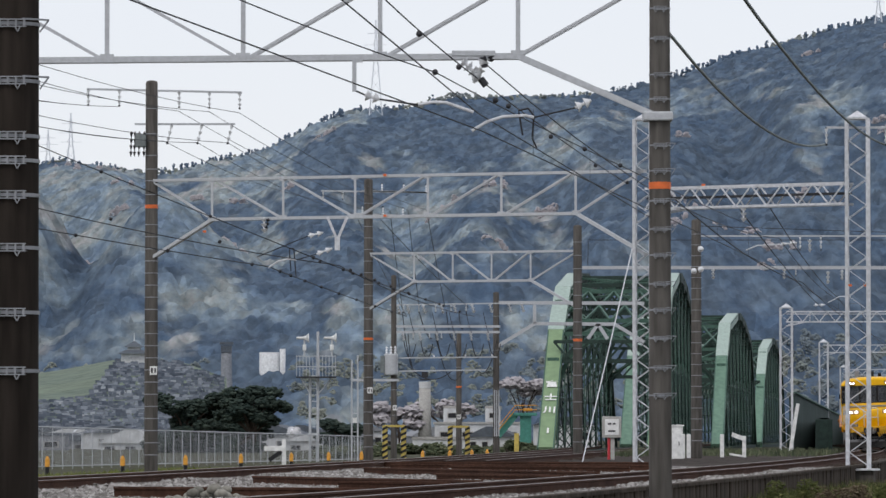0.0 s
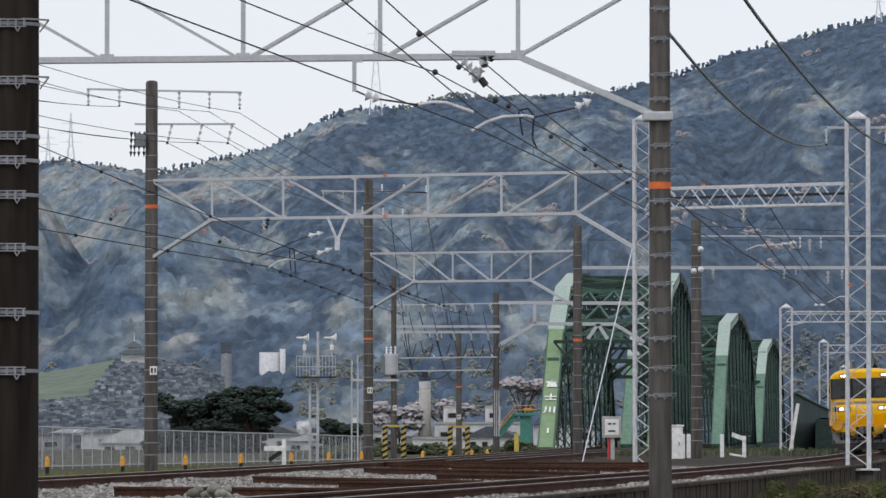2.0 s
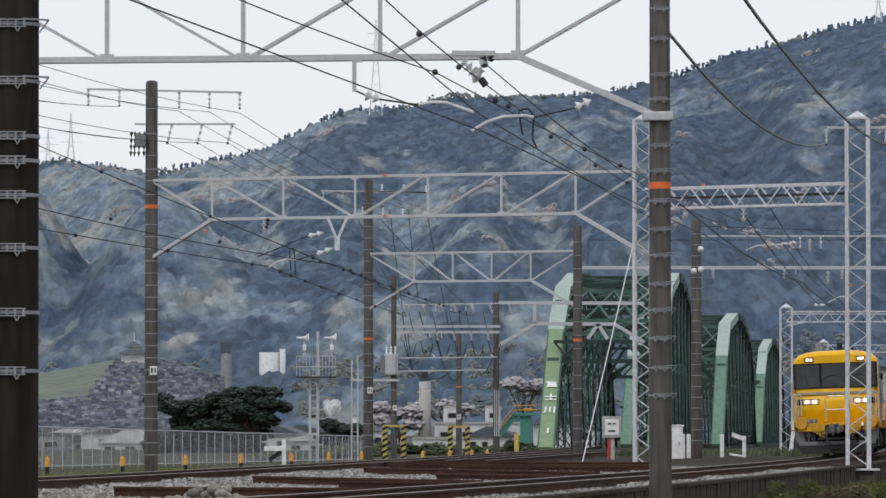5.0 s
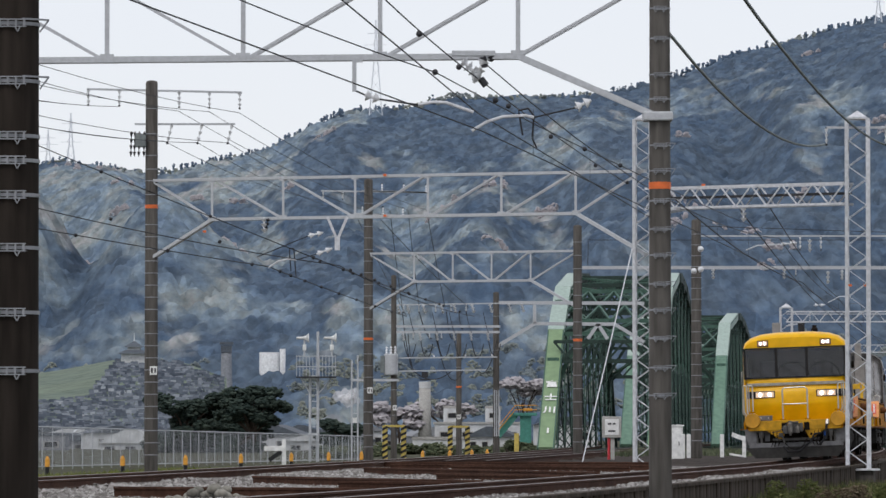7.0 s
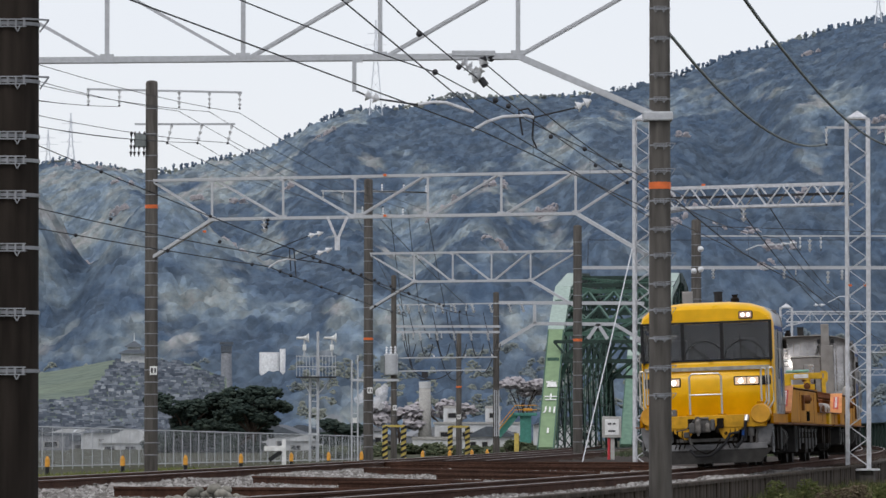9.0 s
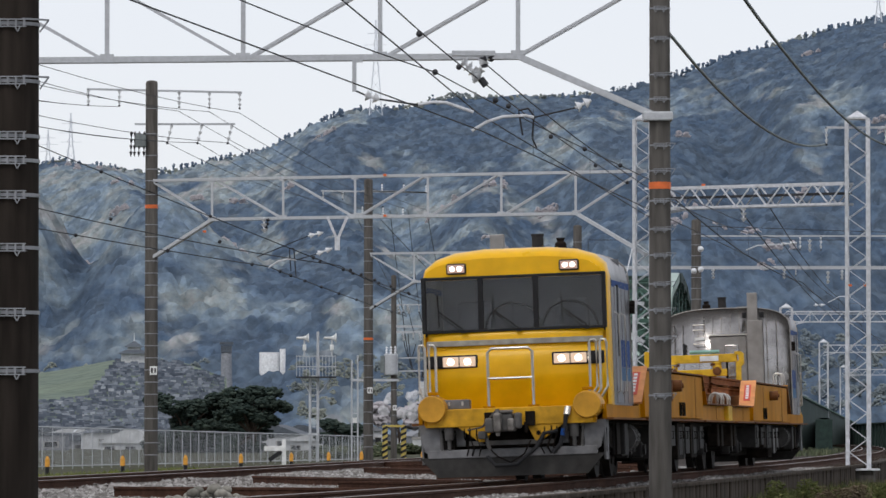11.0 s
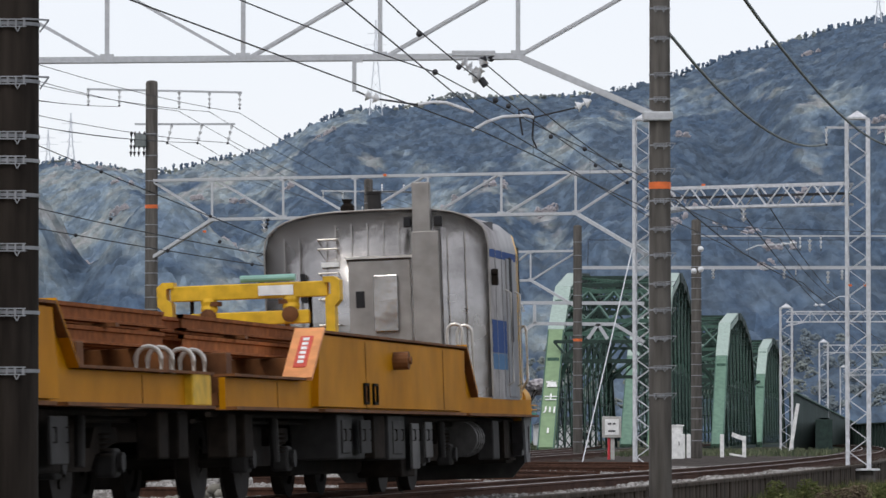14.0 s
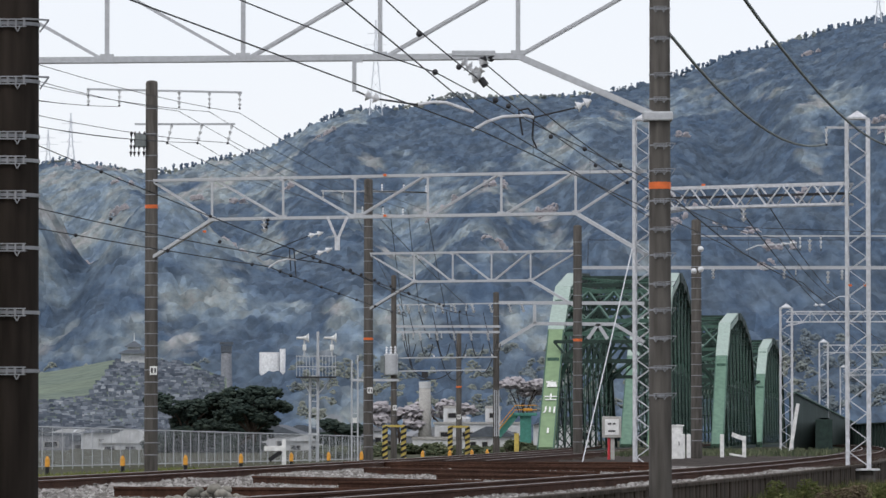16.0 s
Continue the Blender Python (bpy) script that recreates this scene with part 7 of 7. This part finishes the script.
def load_bed(car, near):
    # lower and upper ends of the two slopes, the fittings' shift along the beam
    a0, a1, b1, b0, sh = (3.78, 4.8, 14.5, 15.2, -0.9) if near > 0 else (5.45, 6.25, 15.9, 16.7, 1.3)
    for s in (-1, 1):
        x = s * 1.36
        prof = [(0.25, 0.9), (0.25, 1.13), (a0, 1.13), (a1, 1.7), (b1, 1.7), (b0, 1.2), (20.3, 1.2), (20.3, 0.9)]
        sb = part("side_beam", prism(B(), prof, x - 0.03, x + 0.03, "x"), OCHRE, car, "ochre painted side beam with grime")
        part("raised_panel", prism(B(), [(a1 + 0.15, 0.95), (a1 + 0.05, 1.68), (b1 - 0.05, 1.68), (b1 + 0.1, 0.95)], x + s * 0.03, x + s * 0.1, "x"), OCHRE, sb)
        path = [(a0, 1.13), (a1, 1.72), (b1, 1.72), (b0, 1.22), (20.3, 1.22)]
        for (a, b), (c, d) in zip(path, path[1:]):
            part("beam_flange", bar(B(), (x + s * 0.02, a, b), (x + s * 0.02, c, d), 0.2, 0.025), OCHRE_DIRTY, sb)
        for a, c in ((0.25, a1 - 0.05), (a1 + 0.25, b1 - 0.1), (b1 + 0.25, 20.3)):
            part("beam_flange", bar(B(), (x + s * 0.03, a, 0.91), (x + s * 0.03, c, 0.91), 0.2, 0.03), OCHRE_DIRTY, sb)
        for y in (8.0, 13.2, 17.8):
            seams = box(B(), (x + s * (0.103 if y < 15 else 0.033), y, 1.3 if y < 15 else 1.05), (0.006, 0.012, 0.7 if y < 15 else 0.26))
            part("weld_seam", seams, OCHRE_DIRTY, sb)
        # sloping ends, the inner one with its warning plate
        for y0, y1, z0 in ((a0, a1, 1.14), (b0, b1, 1.2)):
            shown = (y1 > y0) == (near > 0)
            part("sloping_plate", bar(B(), (x + s * 0.02, y0, z0 + 0.02), (x + s * 0.02, y1, 1.74), 0.3 if shown else 0.2, 0.04), SALMON if shown else OCHRE, car, "salmon orange sloping plate" if shown else "")
            if not shown:
                continue
            a, b = Vector((x + s * 0.02, y0, z0 + 0.02)), Vector((x + s * 0.02, y1, 1.74))
            up = Vector((0, -(b.z - a.z), b.y - a.y)).normalized() * (0.024 if y1 > y0 else -0.024)
            wpl = part("warning_plate", bar(B(), a.lerp(b, 0.2) + up, a.lerp(b, 0.82) + up, 0.13, 0.012), SIGN_RED, car, "red plate with white characters")
            for k in range(6):
                u = 0.27 + k * 0.09
                part("writing_bar", bar(B(), a.lerp(b, u) + up * 1.4, a.lerp(b, u + 0.055) + up * 1.4, 0.06, 0.006), WHITE_PAINT, wpl)
        kb = rod(B(), (x + s * 0.1, 10.1 + sh, 1.48), (x + s * 0.27, 10.1 + sh, 1.48), 0.1, n=14)
        rod(kb, (x + s * 0.27, 10.1 + sh, 1.48), (x + s * 0.3, 10.1 + sh, 1.48), 0.04, n=8)
        part("stanchion_boss", kb, OCHRE_DIRTY, car)
        if near > 0:
            part("stanchion_slot", box(B(), (x + s * 0.13, 9.6 + sh, 1.4), (0.07, 0.1, 0.36), 0.01), OCHRE_DIRTY, car)
        for y in (11.4 + sh, 11.95 + sh):
            fr = B()
            for dy, dz, w, h in ((-0.12, 0, 0.035, 0.22), (0.12, 0, 0.035, 0.22), (0, 0.1, 0.26, 0.03), (0, -0.1, 0.26, 0.03)):
                box(fr, (x + s * 0.11, y + dy, 1.1 + dz), (0.03, w, h))
            part("chain_slot", fr, UNDERFRAME, car)
        if near > 0:
            part("post", box(B(), (s * 1.15, 8.9, 1.86), (0.16, 0.2, 0.4), 0.01), CRANE_YELLOW, car)
    part("bed_floor", box(B(), (0, 12.4, 1.0), (2.6, 15.6, 0.12)), OCHRE_DIRTY, car)
    for y in (6, 9.5, 13, 16.2, 19.4):
        part("bolster", box(B(), (0, y, 1.25), (2.5, 0.25, 0.4), 0.01), OCHRE_DIRTY, car)
    # long rails carried on the bolsters
    prof = [(-0.062, 0), (0.062, 0), (0.062, 0.02), (0.012, 0.03), (0.012, 0.11), (0.034, 0.12), (0.034, 0.153), (-0.034, 0.153), (-0.034, 0.12), (-0.012, 0.11), (-0.012, 0.03), (-0.062, 0.02)]
    for lay, z in enumerate((1.46, 1.65)):
        for k in range(9):
            xx = -1.0 + k * 0.25
            b = sweep(B(), [(xx, 5.0 + lay * 0.3, z), (xx, 20.35, z)], [(-p, q) for p, q in prof])
            part("carried_rail", b, RUST_RED, car)
        part("packing", box(B(), (0, 12, z - 0.02), (2.3, 0.2, 0.035)), OCHRE_DIRTY, car)
    for y in (7.0, 10.5, 14.0, 18.0):
        part("packing", box(B(), (0, y, 1.63), (2.3, 0.15, 0.035)), OCHRE_DIRTY, car)


def clamp_frame(car, y):
    """Yellow cross-frame that holds the rails down."""
    f = part("clamp_beam", box(box(B(), (0, y, 2.3), (1.72, 0.14, 0.17), 0.012), (0, y, 2.0), (1.3, 0.12, 0.15), 0.012), CRANE_YELLOW, car, "yellow rail clamping frame")
    for s in (-1, 1):
        part("clamp_post", prism(B(), [(s * 0.84, 1.6), (s * 0.94, 1.6), (s * 0.94, 2.1), (s * 1.0, 2.17), (s * 1.0, 2.38), (s * 0.94, 2.43), (s * 0.82, 2.43), (s * 0.82, 2.37), (s * 0.9, 2.36), (s * 0.9, 2.24), (s * 0.84, 2.2)], y - 0.1, y + 0.1, "y"), CRANE_YELLOW, f)
        part("clamp_screw", rod(rod(B(), (s * 0.4, y, 2.2), (s * 0.4, y, 1.8), 0.03), (s * 0.4, y, 2.15), (s * 0.4, y, 2.2), 0.09), OCHRE_DIRTY, f)
        part("clamp_screw", rod(B(), (s * 0.65, y - 0.05, 2.22), (s * 0.65, y - 0.05, 1.82), 0.022), UNDERFRAME, f)
    part("ram", tube(B(), [(-0.5, y - 0.02, 2.44), (0.1, y - 0.02, 2.44)], 0.04, 10), TEAL, f, "pale green hydraulic ram")
    part("data_plate", box(B(), (-0.3, y + 0.085, 2.3), (0.38, 0.01, 0.11)), WHITE_PAINT, f)
    for x in (-0.45, 0.45):
        part("spring_boss", lathe(B(), [(0.085, 2.08), (0.095, 2.12), (0.085, 2.16), (0.095, 2.2), (0.085, 2.24)], (x, y, 0), 16), CRANE_YELLOW, f)
        part("pivot_disc", lathe(B(), [(0.09, 0), (0.09, 0.03), (0.04, 0.04)], (x, y + 0.07, 2.03), 14, Matrix.Rotation(-math.pi / 2, 4, "X")), OCHRE_DIRTY, f)
    part("lower_pad", box(B(), (0, y, 1.83), (1.5, 0.3, 0.05)), OCHRE, f)


def bogie(car, y0):
    for s in (-1, 1):
        x = s * 0.98
        b = prism(B(), [(y0 - 1.45, 0.62), (y0 - 1.4, 0.74), (y0 - 0.6, 0.74), (y0 - 0.4, 0.56), (y0 + 0.4, 0.56), (y0 + 0.6, 0.74), (y0 + 1.4, 0.74), (y0 + 1.45, 0.62), (y0 + 0.6, 0.5), (y0 + 0.4, 0.36), (y0 - 0.4, 0.36), (y0 - 0.6, 0.5)], x - 0.06, x + 0.06, "x")
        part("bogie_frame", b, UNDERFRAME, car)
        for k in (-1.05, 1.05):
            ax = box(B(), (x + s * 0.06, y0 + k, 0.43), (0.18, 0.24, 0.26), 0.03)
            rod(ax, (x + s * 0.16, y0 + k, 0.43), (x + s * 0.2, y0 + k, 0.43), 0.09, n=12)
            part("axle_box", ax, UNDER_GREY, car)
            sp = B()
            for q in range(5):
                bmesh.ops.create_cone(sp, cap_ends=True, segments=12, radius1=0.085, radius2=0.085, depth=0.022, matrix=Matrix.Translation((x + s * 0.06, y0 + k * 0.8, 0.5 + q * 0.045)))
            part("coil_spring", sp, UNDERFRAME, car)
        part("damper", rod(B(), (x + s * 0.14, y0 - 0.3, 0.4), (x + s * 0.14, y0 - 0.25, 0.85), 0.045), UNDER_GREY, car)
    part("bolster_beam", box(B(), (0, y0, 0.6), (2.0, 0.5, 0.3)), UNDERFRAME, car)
    sets = []
    for k in (-1.05, 1.05):
        w = B()
        for s in (-1, 1):
            m = Matrix.Rotation(math.pi / 2, 4, "Y")
            lathe(w, [(0.43, -0.07), (0.43, 0.05), (0.455, 0.06), (0.455, 0.075), (0.3, 0.075), (0.28, 0.04), (0.12, 0.05), (0.12, -0.09), (0.3, -0.03), (0.38, -0.05)], (s * 0.56, 0, 0), 28, m if s < 0 else Matrix.Rotation(-math.pi / 2, 4, "Y"))
        rod(w, (-0.95, 0, 0), (0.95, 0, 0), 0.075)
        box(w, (0.64, 0.2, 0), (0.02, 0.08, 0.05))
        box(w, (-0.64, 0.2, 0), (0.02, 0.08, 0.05))
        ws = part("wheelset", w, WHEEL, car)
        ws.location = (0, y0 + k, 0.435)
        sets.append(ws)
    return sets


def under_gear(car, seed):
    rng = random.Random(seed)
    for s in (-1, 1):
        y = 8.3
        while y < 14.6:
            n = rng.uniform(0.5, 1.3)
            h = rng.uniform(0.45, 0.72)
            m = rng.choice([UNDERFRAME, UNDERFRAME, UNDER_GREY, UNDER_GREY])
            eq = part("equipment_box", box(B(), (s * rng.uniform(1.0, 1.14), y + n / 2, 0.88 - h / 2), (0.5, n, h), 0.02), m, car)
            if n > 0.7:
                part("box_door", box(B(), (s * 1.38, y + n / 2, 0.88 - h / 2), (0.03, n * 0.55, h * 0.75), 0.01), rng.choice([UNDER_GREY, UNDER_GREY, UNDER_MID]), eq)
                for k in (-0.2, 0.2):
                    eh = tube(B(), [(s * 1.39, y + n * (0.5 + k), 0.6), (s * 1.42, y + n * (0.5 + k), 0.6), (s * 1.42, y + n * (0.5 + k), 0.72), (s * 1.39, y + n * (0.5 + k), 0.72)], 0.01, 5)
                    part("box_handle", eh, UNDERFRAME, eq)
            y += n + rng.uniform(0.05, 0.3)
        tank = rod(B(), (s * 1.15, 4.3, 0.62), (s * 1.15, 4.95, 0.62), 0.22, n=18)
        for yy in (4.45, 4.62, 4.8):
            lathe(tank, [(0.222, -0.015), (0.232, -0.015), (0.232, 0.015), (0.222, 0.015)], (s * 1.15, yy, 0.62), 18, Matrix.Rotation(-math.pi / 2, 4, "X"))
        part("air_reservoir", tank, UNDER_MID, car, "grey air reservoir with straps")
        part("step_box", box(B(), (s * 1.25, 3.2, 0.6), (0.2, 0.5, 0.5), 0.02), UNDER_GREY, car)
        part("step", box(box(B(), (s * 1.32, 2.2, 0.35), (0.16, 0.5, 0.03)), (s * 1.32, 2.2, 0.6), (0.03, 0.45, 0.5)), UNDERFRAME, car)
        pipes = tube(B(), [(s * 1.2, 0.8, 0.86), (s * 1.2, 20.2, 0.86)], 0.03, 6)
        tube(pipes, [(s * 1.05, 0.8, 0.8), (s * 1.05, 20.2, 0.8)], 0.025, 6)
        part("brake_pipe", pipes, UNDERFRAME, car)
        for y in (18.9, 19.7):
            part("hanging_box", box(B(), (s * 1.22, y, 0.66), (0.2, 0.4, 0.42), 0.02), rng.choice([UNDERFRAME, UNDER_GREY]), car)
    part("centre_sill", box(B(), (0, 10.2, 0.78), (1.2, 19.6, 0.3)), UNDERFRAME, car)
    # added dark mass between the equipment boxes, in place of shade under the floor
    part("underfloor_shade_block", box(B(), (0, 11.4, 0.55), (1.7, 6.0, 0.6), 0.04), UNDERFRAME, car)


def rail_car(label, seed, lead):
    car = thing("rail_carrier_car", label, "rail carrier", group="cars of the rail carrier")
    cab_shell(car)
    for s in (-1, 1):
        side_details(car, s, lead)
    nose_gear(car)
    bulkhead(car)
    load_bed(car, 1 if lead else -1)
    under_gear(car, seed)
    if not lead:
        clamp_frame(car, 11.9)
    else:
        for y in (18.35, 18.8, 19.65, 20.1):
            pts = [(1.22, y, 1.2), (1.22, y, 1.33)] + [(1.33 - 0.11 * math.cos(a), y, 1.33 + 0.11 * math.sin(a)) for a in np.linspace(0.35, 2.8, 7)] + [(1.44, y, 1.33), (1.44, y, 1.2)]
            part("hoop_rail", tube(B(), pts, 0.022, 7), STEEL_BRIGHT, car, "bright hooped stake pocket rail")
        part("hose_cabinet", box(B(), (1.42, 19.85, 1.07), (0.1, 0.75, 0.3), 0.02), CRANE_YELLOW, car)
    wheels = bogie(car, 6.4) + bogie(car, 16.9)
    return car, wheels


YELLOW_DIRTY = mat("dirty_train_yellow", (0.66, 0.35, 0.01), 0.5, other=(0.36, 0.18, 0.03), grain=5, patch=1.2, mix=0.55, bump=0.05)
OCHRE_CLEAN = mat("ochre_drum_paint", (0.6, 0.3, 0.03), 0.5, other=(0.45, 0.2, 0.03), grain=4, patch=1.5, mix=0.4, bump=0.03)
CRANE_YELLOW = mat("crane_yellow", (0.72, 0.44, 0.02), 0.5, other=(0.4, 0.22, 0.04), grain=6, patch=1.5, mix=0.4, bump=0.04)
SALMON = mat("salmon_plate", (0.72, 0.31, 0.12), 0.6, other=(0.6, 0.24, 0.1), mix=0.3, bump=0)
SIGN_RED = mat("sign_red", (0.6, 0.09, 0.06), 0.5, mix=0.1, bump=0)
RUST_RED = mat("oxide_rails", (0.3, 0.105, 0.035), 0.85, other=(0.15, 0.055, 0.028), grain=7, patch=0.8, mix=0.5, piece=0.2)
STAINLESS_DULL = mat("dull_stainless", (0.3, 0.285, 0.27), 0.5, 0.5, other=(0.24, 0.225, 0.21), grain=4, patch=1.2, mix=0.3, bump=0.02)
STEEL_BRIGHT = mat("bright_tube", (0.55, 0.52, 0.48), 0.35, 0.7, mix=0.2, bump=0)
UNDER_LIGHT = mat("pale_grey_paint", (0.180, 0.180, 0.187), 0.6, other=(0.094, 0.090, 0.086), grain=6, patch=1.4, mix=0.5)
UNDER_MID = mat("mid_grey_paint", (0.1, 0.096, 0.093), 0.6, other=(0.035, 0.03, 0.028), grain=6, patch=1.4, mix=0.5)
PLOUGH_GREY = mat("scuffed_plough_paint", (0.042, 0.04, 0.038), 0.75, other=(0.022, 0.02, 0.018), grain=6, patch=1.4, mix=0.5)
STEEL_WORN = mat("worn_cast_steel", (0.2, 0.185, 0.17), 0.5, 0.5, other=(0.06, 0.05, 0.045), grain=9, patch=3, mix=0.6, bump=0.1)
STRIP_GREY = mat("dull_strip_paint", (0.36, 0.34, 0.29), 0.6, other=(0.24, 0.21, 0.16), grain=6, patch=1.4, mix=0.5)
WHEEL = mat("wheel_steel", (0.03, 0.025, 0.022), 0.7, 0.4, mix=0.4)
PALE_BLUE = mat("faded_blue", (0.07, 0.17, 0.32), 0.5, mix=0.2, bump=0, spec=0.08)
TEAL = mat("pale_green_enamel", (0.2, 0.4, 0.34), 0.4, mix=0.2, bump=0)

T_KEYS = [0, 3.5, 7, 9, 11.3, 12.5, 13.5, 14.5, 15, 16]
D_KEYS = [240.5, 187.6, 135, 105.1, 69.08, 49.77, 33.4, 17.15, 8.8, -7.7]
RUN = np.polyfit(T_KEYS, D_KEYS, 5)
CANT = -2.0
LONG = 41.2


def nose_y(t):
    return float(np.polyval(RUN, t))


def rail_pose(y, ahead):
    """Pose of a car end at y on the near track, turned to a point some metres behind it, leaning with the cant."""
    a, b = Vector((line_1(y), y, RAIL)), Vector((line_1(y + ahead), y + ahead, RAIL))
    turn = -math.degrees(math.atan2(b.x - a.x, b.y - a.y))
    return pose(a.x, a.y, a.z, 0, 0, turn) @ pose(0, 0, 0, 0, CANT, 0)


lead_car, lead_wheels = rail_car("yellow-fronted rail carrier car with ochre load bed", 4, True)
tail_car, tail_wheels = rail_car("stainless-cabbed rail carrier car with yellow clamp frame", 9, False)


def motions():
    lead_car.scale = tail_car.scale = (1.03, 1, 1)
    lead = [(i * 0.5, rail_pose(nose_y(i * 0.5), 20.5)) for i in range(33)]
    walk(lead_car, lead)
    tail = [(i * 0.5, rail_pose(nose_y(i * 0.5) + LONG - 20.4, 20.5) @ pose(0, 20.4, 0, 0, 0, 180)) for i in range(33)]
    walk(tail_car, tail)
    start = nose_y(0)
    for wheels, way in ((lead_wheels, 1), (tail_wheels, -1)):
        for w in wheels:
            at = w.location.copy()
            rows = []
            for f in range(481):
                t = f / 30
                roll = way * (start - nose_y(t)) / 0.43
                rows.append((t, Matrix.Translation(at) @ Matrix.Rotation(roll, 4, "X")))
            walk(w, rows)
    # the steam rises, drifts to the chimney and thins out
    way_up = [(0.0, (-12.055, 400.0, 1.262)), (1.0, (-11.594, 400.0, 1.445)), (2.0, (-11.226, 400.0, 1.675)), (3.0, (-10.674, 400.0, 1.996)), (4.0, (-9.662, 400.0, 2.731)), (6.3, (-8.282, 400.0, 3.925)), (7.3, (-7.684, 400.0, 4.339)), (8.3, (-6.901, 400.0, 4.523)), (9.2, (-5.613, 400.0, 4.201)), (11.0, (-3.981, 412.0, 3.724)), (13.0, (-2.424, 430.0, 2.552)), (16.0, (-0.717, 445.0, 1.068))]
    walk(steam_puff, [(t, pose(*p)) for t, p in way_up])
    for ob, near_, far_ in steam_wisps:
        walk(ob, [(t, Matrix.Translation(near_ * (0.5 + 0.1 * t) + far_ * (max(0.0, t - 5.5) * 0.28)) @ Matrix.Rotation(t * 0.2, 4, "Z")) for t in (0.0, 2.0, 4.0, 6.0, 7.0, 8.0, 9.0, 10.0, 12.0, 16.0)])


motions()
